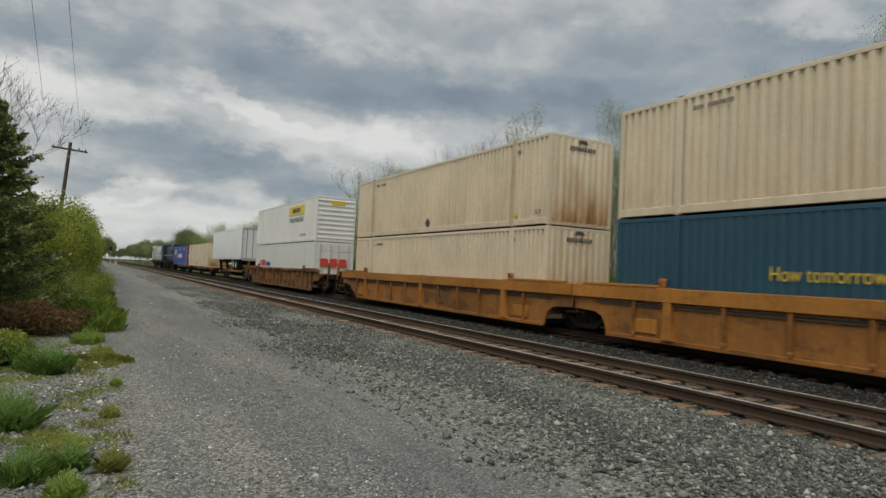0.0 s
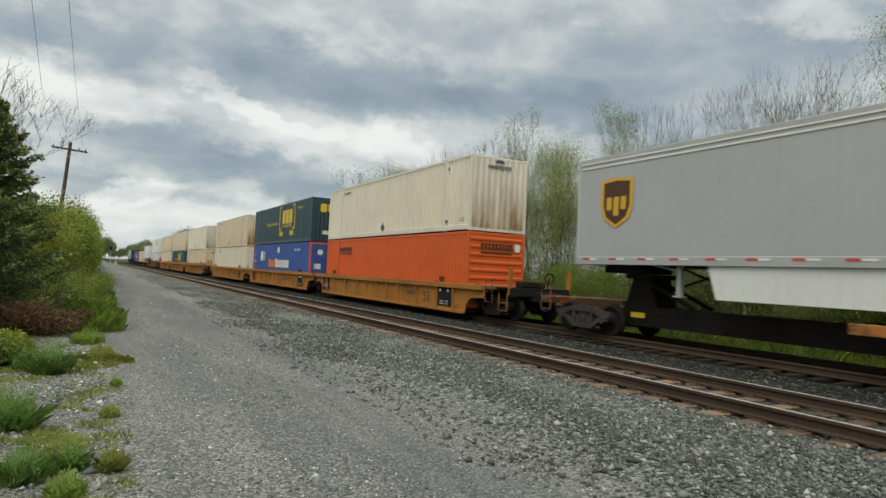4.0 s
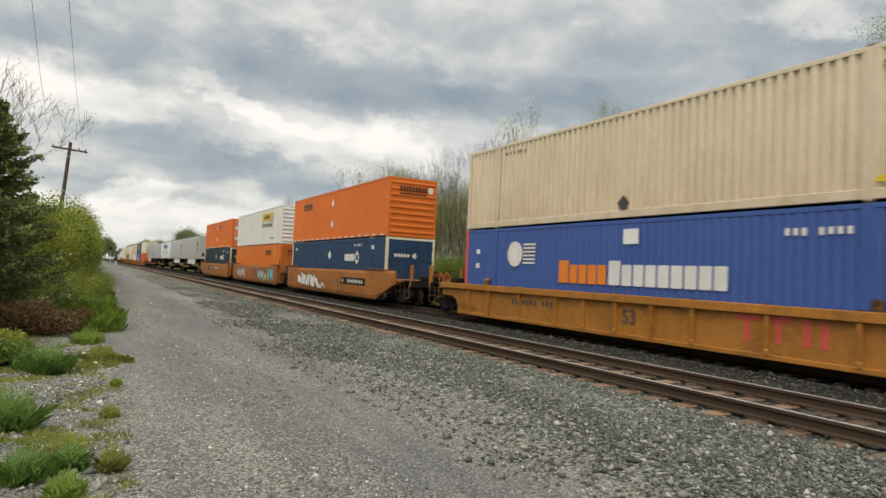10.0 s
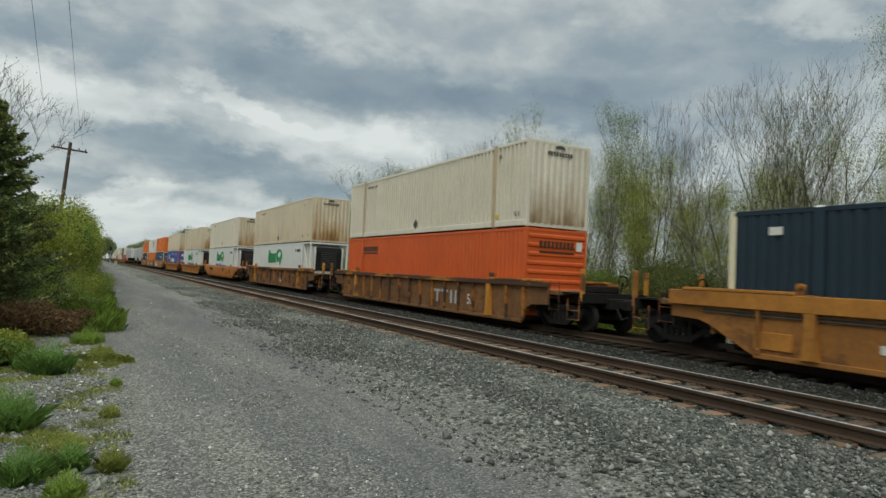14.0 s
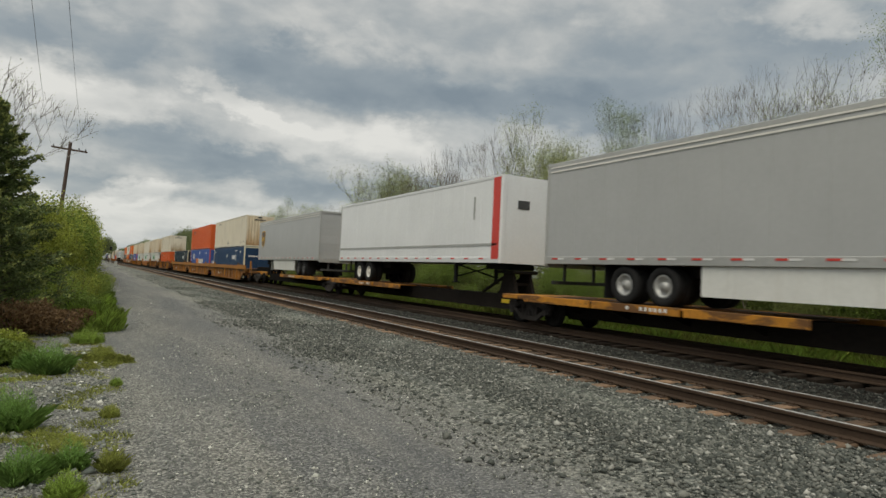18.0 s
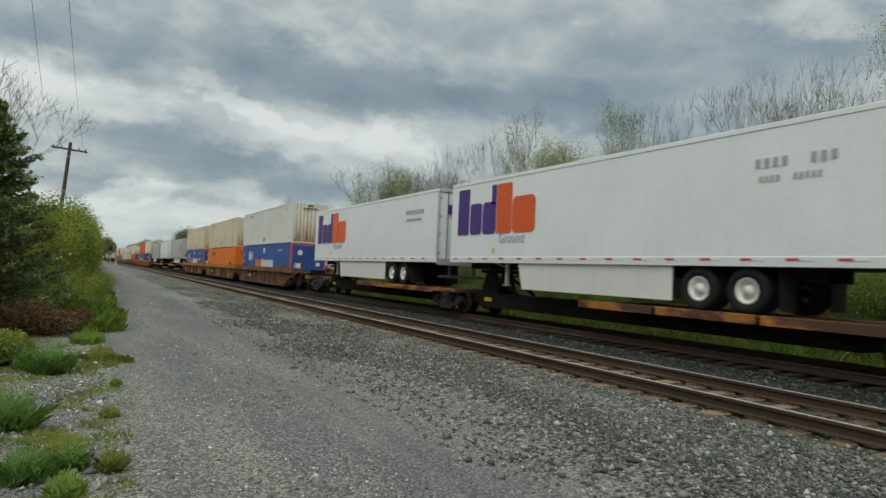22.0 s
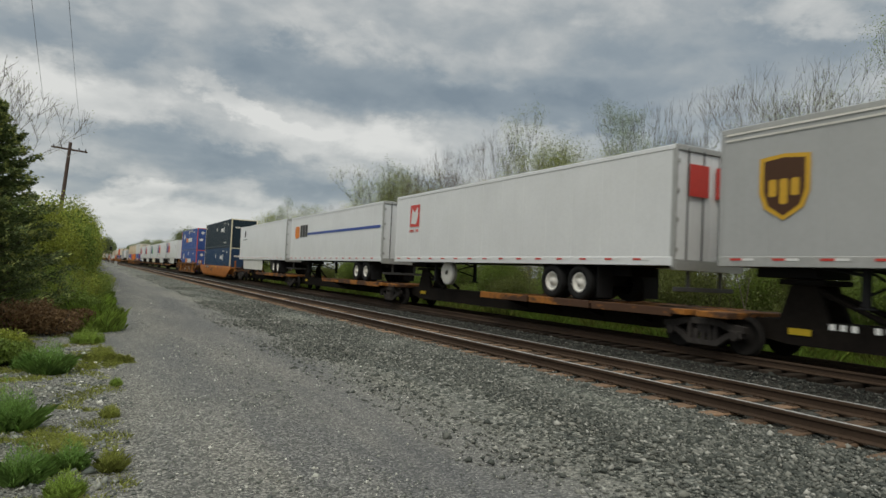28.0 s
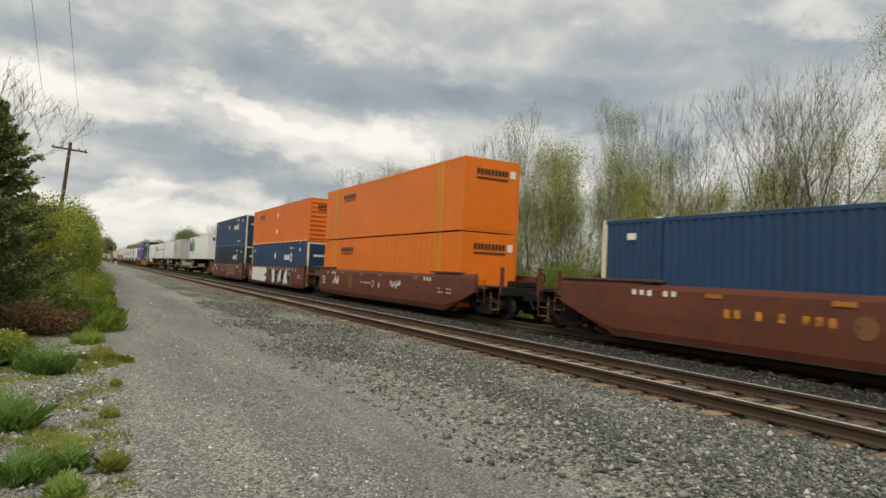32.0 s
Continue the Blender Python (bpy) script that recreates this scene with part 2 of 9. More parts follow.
PAINT = {
    "beige": dict(base=(0.69, 0.595, 0.44), streak=0.32, dirt=(0.38, 0.22, 0.10), mottle=0.10, rough=0.55, climb=0.16, ccol=(0.40, 0.20, 0.07)),
    "cream": dict(base=(0.72, 0.665, 0.54), streak=0.25, dirt=(0.36, 0.25, 0.14), mottle=0.08, rough=0.55),
    "stained": dict(base=(0.70, 0.60, 0.44), streak=0.35, dirt=(0.40, 0.24, 0.09), mottle=0.12, rough=0.6, run=(2.6, 2.6, 0.24), edge=(0.45, 0.70), climb=0.9, ccol=(0.37, 0.195, 0.05)),
    "stainedwhite": dict(base=(0.70, 0.64, 0.52), streak=0.35, dirt=(0.30, 0.22, 0.12), mottle=0.12, rough=0.6, run=(2.8, 2.8, 0.26), edge=(0.52, 0.72), climb=0.8, ccol=(0.31, 0.20, 0.085)),
    "stainedpost": dict(base=(0.62, 0.50, 0.33), streak=0.8, dirt=(0.24, 0.13, 0.05), mottle=0.2, rough=0.6, run=(2.0, 9.0, 0.25), edge=(0.42, 0.68)),
    "white": dict(base=(0.70, 0.70, 0.66), streak=0.18, dirt=(0.36, 0.30, 0.22), mottle=0.07, rough=0.45),
    "trailerwhite": dict(base=(0.76, 0.77, 0.77), streak=0.10, dirt=(0.45, 0.42, 0.38), mottle=0.05, rough=0.35),
    "orange": dict(base=(0.67, 0.155, 0.014), streak=0.22, dirt=(0.30, 0.09, 0.02), mottle=0.10, rough=0.5),
    "orangered": dict(base=(0.62, 0.105, 0.016), streak=0.22, dirt=(0.28, 0.06, 0.02), mottle=0.10, rough=0.5),
    "orangefaded": dict(base=(0.73, 0.165, 0.007), streak=0.22, dirt=(0.42, 0.12, 0.02), mottle=0.09, rough=0.5),
    "orangerust": dict(base=(0.50, 0.13, 0.025), streak=0.7, dirt=(0.20, 0.06, 0.03), mottle=0.25, rough=0.6),
    "teal": dict(base=(0.022, 0.075, 0.11), streak=0.12, dirt=(0.06, 0.09, 0.10), mottle=0.12, rough=0.45),
    "dkteal": dict(base=(0.026, 0.058, 0.072), streak=0.12, dirt=(0.06, 0.08, 0.08), mottle=0.12, rough=0.45),
    "blue": dict(base=(0.045, 0.098, 0.32), streak=0.14, dirt=(0.09, 0.12, 0.26), mottle=0.12, rough=0.5),
    "navy": dict(base=(0.021, 0.054, 0.118), streak=0.10, dirt=(0.05, 0.07, 0.11), mottle=0.12, rough=0.5, spec=0.28),
    "darknavy": dict(base=(0.018, 0.034, 0.049), streak=0.10, dirt=(0.05, 0.055, 0.06), mottle=0.12, rough=0.5, spec=0.28),
    "grey": dict(base=(0.42, 0.425, 0.42), streak=0.12, dirt=(0.28, 0.27, 0.25), mottle=0.05, rough=0.4),
    "wellyellow": dict(base=(0.30, 0.125, 0.026), streak=0.6, dirt=(0.13, 0.055, 0.022), mottle=0.3, rough=0.65, patch=0.55, pcol=(0.085, 0.040, 0.020), pscale=1.1),
    "wellochre": dict(base=(0.40, 0.166, 0.026), streak=0.55, dirt=(0.19, 0.075, 0.02), mottle=0.26, rough=0.6, patch=0.45, pcol=(0.13, 0.055, 0.022), pscale=1.3, pedge=(0.55, 0.63)),
    "wellrust": dict(base=(0.205, 0.096, 0.034), streak=0.75, dirt=(0.07, 0.034, 0.022), mottle=0.38, rough=0.75, patch=0.6, pcol=(0.055, 0.028, 0.018), pscale=1.6),
    "wellbrown": dict(base=(0.115, 0.056, 0.034), streak=0.5, dirt=(0.045, 0.030, 0.024), mottle=0.30, rough=0.75, patch=0.5, pcol=(0.035, 0.022, 0.017)),
    "wellorange": dict(base=(0.46, 0.155, 0.018), streak=0.5, dirt=(0.27, 0.085, 0.02), mottle=0.22, rough=0.55, patch=0.6, pcol=(0.16, 0.055, 0.020), pscale=1.2, pedge=(0.52, 0.62)),
    "welltan": dict(base=(0.37, 0.135, 0.026), streak=0.45, dirt=(0.19, 0.075, 0.025), mottle=0.2, rough=0.6, patch=0.4, pcol=(0.15, 0.060, 0.025), pscale=1.2, pedge=(0.55, 0.66)),
    "wellred": dict(base=(0.135, 0.038, 0.019), streak=0.35, dirt=(0.07, 0.032, 0.024), mottle=0.25, rough=0.6, patch=0.45, pcol=(0.060, 0.026, 0.019), pscale=1.2),
    "deckyellow": dict(base=(0.53, 0.225, 0.024), streak=0.5, dirt=(0.16, 0.07, 0.03), mottle=0.25, rough=0.65, patch=0.8, pcol=(0.075, 0.038, 0.022), pscale=1.1, pedge=(0.49, 0.55)),
    "postyellow": dict(base=(0.60, 0.235, 0.018), streak=0.35, dirt=(0.30, 0.12, 0.03), mottle=0.15, rough=0.55),
    "deckrust": dict(base=(0.40, 0.155, 0.025), streak=0.6, dirt=(0.08, 0.04, 0.03), mottle=0.3, rough=0.75, patch=0.9, pcol=(0.045, 0.025, 0.018), pscale=0.9, pedge=(0.44, 0.52)),
    "sill": dict(base=(0.020, 0.016, 0.013), mottle=0.35, rough=0.9, spec=0.15),
    "truckiron": dict(base=(0.017, 0.015, 0.0135), mottle=0.35, rough=0.85, spec=0.2),
    "truckrust": dict(base=(0.050, 0.044, 0.040), mottle=0.4, rough=0.85, spec=0.2),
    "steel": dict(base=(0.60, 0.59, 0.57), metal=0.6, mottle=0.1, rough=0.5),
    "galv": dict(base=(0.45, 0.45, 0.43), metal=0.3, mottle=0.12, rough=0.45),
    "rubber": dict(base=(0.018, 0.018, 0.018), mottle=0.25, rough=0.9, spec=0.2),
    "black": dict(base=(0.014, 0.014, 0.015), mottle=0.2, rough=0.75, spec=0.25),
    "dkgrey": dict(base=(0.07, 0.07, 0.07), mottle=0.2, rough=0.7),
    "pale": dict(base=(0.74, 0.72, 0.66), mottle=0.12, rough=0.5),
    "buff": dict(base=(0.70, 0.64, 0.45), mottle=0.12, streak=0.2, dirt=(0.35, 0.28, 0.16), rough=0.5),
    "signwhite": dict(base=(0.75, 0.75, 0.73), mottle=0.10, rough=0.5),
    "signyellow": dict(base=(0.72, 0.50, 0.03), mottle=0.10, rough=0.5),
    "signorange": dict(base=(0.75, 0.22, 0.02), mottle=0.08, rough=0.5),
    "signred": dict(base=(0.60, 0.06, 0.045), mottle=0.08, rough=0.5),
    "redpost": dict(base=(0.62, 0.10, 0.07), mottle=0.12, rough=0.5),
    "brickred": dict(base=(0.30, 0.055, 0.035), mottle=0.2, rough=0.6),
    "signblue": dict(base=(0.03, 0.075, 0.33), mottle=0.08, rough=0.45),
    "purple": dict(base=(0.065, 0.025, 0.19), mottle=0.06, rough=0.45),
    "fexorange": dict(base=(0.72, 0.10, 0.012), mottle=0.06, rough=0.45),
    "fexgreen": dict(base=(0.01, 0.32, 0.05), mottle=0.06, rough=0.45),
    "signgreen": dict(base=(0.015, 0.26, 0.08), mottle=0.08, rough=0.5),
    "deepgreen": dict(base=(0.012, 0.11, 0.055), mottle=0.08, rough=0.5),
    "gold": dict(base=(0.62, 0.36, 0.03), mottle=0.08, rough=0.45),
    "brown": dict(base=(0.075, 0.030, 0.010), mottle=0.08, rough=0.45),
    "cyan": dict(base=(0.22, 0.50, 0.56), mottle=0.3, rough=0.55),
    "lime": dict(base=(0.50, 0.60, 0.14), mottle=0.25, rough=0.55),
    "silver": dict(base=(0.52, 0.48, 0.50), mottle=0.2, rough=0.4),
    "magenta": dict(base=(0.42, 0.07, 0.20), mottle=0.25, rough=0.55),
    "lilac": dict(base=(0.42, 0.40, 0.58), mottle=0.25, rough=0.55),
    # far-track sleepers: shade under the train put into the wood colour
    "shadedtimber": dict(base=(0.036, 0.028, 0.022), mottle=0.4, rough=0.95, grain=6.0, vary=0.3, spec=0.1),
    "timber": dict(base=(0.215, 0.135, 0.080), streak=0.5, dirt=(0.075, 0.05, 0.034), run=(0.8, 6.0, 2.0), edge=(0.42, 0.62), mottle=0.45, rough=0.9, grain=6.0, bump=0.4, bscale=30, vary=0.5),
    "railrust": dict(base=(0.062, 0.040, 0.026), mottle=0.25, rough=0.75, grain=20, spec=0.25),
    "polewood": dict(base=(0.10, 0.07, 0.058), streak=0.5, dirt=(0.04, 0.03, 0.028), mottle=0.3, rough=0.9),
    "wire": dict(base=(0.06, 0.06, 0.06), mottle=0.1, rough=0.6),
}


def P(name):
    return paint(name, **PAINT[name])


def leaf_material(name, base, vary=0.45, trans=0.35):
    """Foliage: each leaf differs a little, light passes through."""
    mat = bpy.data.materials.new(name)
    mat.use_nodes = True
    nt = mat.node_tree
    ln = nt.links.new
    bs = nt.nodes["Principled BSDF"]
    out = nt.nodes["Material Output"]
    geo = nt.nodes.new("ShaderNodeNewGeometry")
    mr = nt.nodes.new("ShaderNodeMapRange")
    mr.inputs["To Min"].default_value, mr.inputs["To Max"].default_value = 1 - vary, 1 + vary
    ln(geo.outputs["Random Per Island"], mr.inputs["Value"])
    tc = nt.nodes.new("ShaderNodeTexCoord")
    nz = node(nt, "ShaderNodeTexNoise", inp={"Scale": 0.9, "Detail": 3.0})
    ln(tc.outputs["Object"], nz.inputs["Vector"])
    m2 = nt.nodes.new("ShaderNodeMapRange")
    m2.inputs["From Min"].default_value, m2.inputs["From Max"].default_value = 0.3, 0.7
    m2.inputs["To Min"].default_value, m2.inputs["To Max"].default_value = 0.65, 1.3
    ln(nz.outputs[0], m2.inputs["Value"])
    mu = node(nt, "ShaderNodeMath", op="MULTIPLY")
    ln(mr.outputs[0], mu.inputs[0]); ln(m2.outputs[0], mu.inputs[1])
    col = node(nt, "ShaderNodeVectorMath", op="SCALE")
    col.inputs[0].default_value = base
    ln(mu.outputs[0], col.inputs[3])
    ln(col.outputs[0], bs.inputs["Base Color"])
    bs.inputs["Roughness"].default_value = 0.6
    bs.inputs["Specular IOR Level"].default_value = 0.25
    tr = nt.nodes.new("ShaderNodeBsdfTranslucent")
    ln(col.outputs[0], tr.inputs[0])
    mx = nt.nodes.new("ShaderNodeMixShader")
    mx.inputs[0].default_value = trans
    ln(bs.outputs[0], mx.inputs[1]); ln(tr.outputs[0], mx.inputs[2]); ln(mx.outputs[0], out.inputs[0])
    MATS[name] = mat
    return mat


LEAF_BUD = leaf_material("young_leaves", (0.36, 0.41, 0.19), vary=0.3, trans=0.5)
LEAF_YEL = leaf_material("yellow_green_leaves", (0.30, 0.335, 0.06), vary=0.4, trans=0.45)
LEAF_UND = leaf_material("undergrowth_leaves", (0.135, 0.155, 0.045), vary=0.5, trans=0.4)
LEAF_GRN = leaf_material("green_leaves", (0.19, 0.26, 0.055), trans=0.45)
LEAF_DRK = leaf_material("conifer_needles", (0.125, 0.165, 0.060), trans=0.2)
LEAF_SIL = leaf_material("grey_green_leaves", (0.26, 0.32, 0.15), vary=0.35, trans=0.4)
# greyed green: haze of distance is mixed into this leaf colour
LEAF_FAR = leaf_material("hazed_far_leaves", (0.19, 0.225, 0.10), vary=0.4, trans=0.35)
LEAF_TIP = leaf_material("conifer_shoots", (0.30, 0.33, 0.10), trans=0.3)
LEAF_RED = leaf_material("reddish_leaves", (0.17, 0.105, 0.05))
GRASS_M = leaf_material("grass_blades", (0.34, 0.46, 0.095), vary=0.45, trans=0.5)
GRASS_D = leaf_material("deep_grass_blades", (0.24, 0.39, 0.10), vary=0.4, trans=0.5)
GRASS_Y = leaf_material("straw_grass", (0.37, 0.40, 0.105), vary=0.45, trans=0.5)
BARK = paint("bark", (0.125, 0.105, 0.082), mottle=0.35, rough=0.95, grain=5.0, vary=0.3)
BARK_B = paint("dark_bark", (0.10, 0.082, 0.064), mottle=0.35, rough=0.95, grain=5.0, vary=0.3)


def gravel_material():
    """Crushed stone: road fines, coarser ballast, weedy verge, all told apart by place across the tracks."""
    mat = bpy.data.materials.new("crushed_stone_ground")
    mat.use_nodes = True
    nt = mat.node_tree
    ln = nt.links.new
    bs = nt.nodes["Principled BSDF"]
    tc = nt.nodes.new("ShaderNodeTexCoord")
    sep = nt.nodes.new("ShaderNodeSeparateXYZ")
    ln(tc.outputs["Object"], sep.inputs[0])
    wob = node(nt, "ShaderNodeTexNoise", inp={"Scale": 0.45, "Detail": 5.0, "Roughness": 0.6})
    ln(tc.outputs["Object"], wob.inputs["Vector"])
    wx = node(nt, "ShaderNodeMath", op="MULTIPLY_ADD", inp={1: 1.6, 2: -0.8})
    ln(wob.outputs[0], wx.inputs[0])
    xx = node(nt, "ShaderNodeMath", op="ADD")
    ln(sep.outputs["X"], xx.inputs[0]); ln(wx.outputs[0], xx.inputs[1])

    def band(a, b):
        m = nt.nodes.new("ShaderNodeMapRange")
        m.interpolation_type = "SMOOTHSTEP"
        m.inputs["From Min"].default_value, m.inputs["From Max"].default_value = a, b
        ln(xx.outputs[0], m.inputs["Value"])
        return m.outputs[0]
    vo = nt.nodes.new("ShaderNodeTexVoronoi")
    vo.inputs["Scale"].default_value = 26.0
    ln(tc.outputs["Object"], vo.inputs["Vector"])
    vf = nt.nodes.new("ShaderNodeTexVoronoi")
    vf.inputs["Scale"].default_value = 55.0
    ln(tc.outputs["Object"], vf.inputs["Vector"])
    fine = node(nt, "ShaderNodeTexNoise", inp={"Scale": 130.0, "Detail": 4.0, "Roughness": 0.7})
    ln(tc.outputs["Object"], fine.inputs["Vector"])
    st = ramp(nt, [(0.0, (0.055, 0.060, 0.055)), (0.35, (0.12, 0.127, 0.117)), (0.7, (0.21, 0.214, 0.196)), (1.0, (0.40, 0.395, 0.36))])
    s1 = nt.nodes.new("ShaderNodeSeparateColor")
    ln(vo.outputs["Color"], s1.inputs[0]); ln(s1.outputs[0], st.inputs[0])
    rd = ramp(nt, [(0.22, (0.078, 0.079, 0.076)), (0.46, (0.172, 0.173, 0.164)), (0.64, (0.30, 0.297, 0.277)), (0.78, (0.58, 0.57, 0.52))])
    s2 = nt.nodes.new("ShaderNodeSeparateColor")
    ln(vf.outputs["Color"], s2.inputs[0])
    av = node(nt, "ShaderNodeMath", op="MULTIPLY_ADD", inp={1: 0.45})
    ln(s2.outputs[0], av.inputs[0])
    hf = node(nt, "ShaderNodeMath", op="MULTIPLY", inp={1: 0.55})
    ln(fine.outputs[0], hf.inputs[0]); ln(hf.outputs[0], av.inputs[2])
    ln(av.outputs[0], rd.inputs[0])
    # road to ballast
    mx = node(nt, "ShaderNodeMix", dtype="RGBA")
    ln(band(3.4, 4.8), mx.inputs[0]); ln(rd.outputs[0], mx.inputs[6]); ln(st.outputs[0], mx.inputs[7])
    # brownish fines in patches and tyre paths
    pt = node(nt, "ShaderNodeTexNoise", inp={"Scale": 0.8, "Detail": 6.0, "Roughness": 0.65})
    mp = nt.nodes.new("ShaderNodeMapping")
    mp.inputs["Scale"].default_value = (1.0, 0.16, 1.0)
    ln(tc.outputs["Object"], mp.inputs[0]); ln(mp.outputs[0], pt.inputs["Vector"])
    pm = ramp(nt, [(0.40, (0.82, 0.83, 0.83)), (0.62, (1.13, 1.11, 1.04))])
    ln(pt.outputs[0], pm.inputs[0])
    mul0 = node(nt, "ShaderNodeMix", dtype="RGBA", blend="MULTIPLY", inp={0: 1.0})
    # packed fines smooth out the stones along the wheel path
    on = node(nt, "ShaderNodeMath", op="SUBTRACT")
    ln(band(1.9, 3.0), on.inputs[0]); ln(band(3.1, 4.6), on.inputs[1])
    much = node(nt, "ShaderNodeMath", op="MULTIPLY", inp={1: 0.3})
    ln(on.outputs[0], much.inputs[0])
    packed = node(nt, "ShaderNodeMix", dtype="RGBA")
    packed.inputs[7].default_value = (0.19, 0.19, 0.188, 1)
    ln(much.outputs[0], packed.inputs[0]); ln(mx.outputs[2], packed.inputs[6])
    ln(packed.outputs[2], mul0.inputs[6]); ln(pm.outputs[0], mul0.inputs[7])
    # packed, darker tyre path along the track side of the road; paler loose stone beyond it
    across = node(nt, "ShaderNodeMath", op="MULTIPLY", inp={1: 0.1})
    ln(xx.outputs[0], across.inputs[0])
    lane = ramp(nt, [(0.02, (1.05, 1.05, 1.03)), (0.10, (1.05, 1.05, 1.05)), (0.20, (0.98, 0.98, 1.0)), (0.31, (1.0, 1.0, 1.02)), (0.40, (1.15, 1.15, 1.14)), (0.52, (1.12, 1.13, 1.10)), (0.66, (0.95, 0.98, 0.96))])
    ln(across.outputs[0], lane.inputs[0])
    mul = node(nt, "ShaderNodeMix", dtype="RGBA", blend="MULTIPLY", inp={0: 1.0})
    ln(mul0.outputs[2], mul.inputs[6]); ln(lane.outputs[0], mul.inputs[7])
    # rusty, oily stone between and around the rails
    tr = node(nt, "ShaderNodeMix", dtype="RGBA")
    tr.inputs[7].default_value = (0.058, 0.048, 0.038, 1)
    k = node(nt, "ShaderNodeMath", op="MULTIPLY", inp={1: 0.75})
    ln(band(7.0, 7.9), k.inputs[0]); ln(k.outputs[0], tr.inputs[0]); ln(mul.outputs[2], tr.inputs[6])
    # oily stone, coloured darker still to stand in for the train's shade
    oil_shade = node(nt, "ShaderNodeMix", dtype="RGBA")
    oil_shade.inputs[7].default_value = (0.019, 0.0175, 0.016, 1)
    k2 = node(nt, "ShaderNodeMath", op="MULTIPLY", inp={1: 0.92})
    ln(band(10.4, 11.5), k2.inputs[0]); ln(k2.outputs[0], oil_shade.inputs[0]); ln(tr.outputs[2], oil_shade.inputs[6])
    # grass soil to the left of the road and beyond the far track
    gr = node(nt, "ShaderNodeMix", dtype="RGBA")
    gcol = ramp(nt, [(0.3, (0.06, 0.075, 0.022)), (0.55, (0.10, 0.115, 0.035)), (0.75, (0.15, 0.12, 0.06))])
    gn = node(nt, "ShaderNodeTexNoise", inp={"Scale": 2.2, "Detail": 6.0, "Roughness": 0.7})
    ln(tc.outputs["Object"], gn.inputs["Vector"]); ln(gn.outputs[0], gcol.inputs[0])
    gm = node(nt, "ShaderNodeMath", op="SUBTRACT", inp={0: 1.0})
    ln(band(-1.6, -0.2), gm.inputs[1])
    g2 = node(nt, "ShaderNodeMath", op="MAXIMUM")
    ln(gm.outputs[0], g2.inputs[0]); ln(band(16.4, 17.4), g2.inputs[1])
    ln(g2.outputs[0], gr.inputs[0]); ln(oil_shade.outputs[2], gr.inputs[6]); ln(gcol.outputs[0], gr.inputs[7])
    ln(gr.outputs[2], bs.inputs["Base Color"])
    bs.inputs["Roughness"].default_value = 0.9
    bs.inputs["Specular IOR Level"].default_value = 0.08
    bp = node(nt, "ShaderNodeBump", inp={"Strength": 0.8, "Distance": 0.025})
    bh = node(nt, "ShaderNodeMath", op="ADD")
    ln(vo.outputs["Distance"], bh.inputs[0]); ln(av.outputs[0], bh.inputs[1])
    ln(bh.outputs[0], bp.inputs["Height"]); ln(bp.outputs[0], bs.inputs["Normal"])
    return mat


def stone_material(name, dim=1.0):
    mat = bpy.data.materials.new(name)
    mat.use_nodes = True
    nt = mat.node_tree
    ln = nt.links.new
    bs = nt.nodes["Principled BSDF"]
    geo = nt.nodes.new("ShaderNodeNewGeometry")
    r = ramp(nt, [(0.0, (0.056, 0.063, 0.056)), (0.40, (0.112, 0.119, 0.104)), (0.75, (0.185, 0.189, 0.165)), (0.93, (0.29, 0.288, 0.25)), (1.0, (0.50, 0.49, 0.44))])
    ln(geo.outputs["Random Per Island"], r.inputs[0])
    tc = nt.nodes.new("ShaderNodeTexCoord")
    nz = node(nt, "ShaderNodeTexNoise", inp={"Scale": 60.0, "Detail": 3.0})
    ln(tc.outputs["Object"], nz.inputs["Vector"])
    m = nt.nodes.new("ShaderNodeMapRange")
    m.inputs["To Min"].default_value, m.inputs["To Max"].default_value = 0.7 * dim, 1.3 * dim
    ln(nz.outputs[0], m.inputs["Value"])
    c = node(nt, "ShaderNodeVectorMath", op="SCALE")
    ln(r.outputs[0], c.inputs[0]); ln(m.outputs[0], c.inputs[3]); ln(c.outputs[0], bs.inputs["Base Color"])
    bs.inputs["Roughness"].default_value = 0.85
    bs.inputs["Specular IOR Level"].default_value = 0.2
    return mat


GROUND_M = gravel_material()
STONE_M = stone_material("ballast_stone", 0.88)
PALE_M = stone_material("pale_road_stone", 1.75)
# oil-dark stone whose tone also carries the shade under the train
OILY_SHADE_M = stone_material("shaded_oily_stone", 0.33)


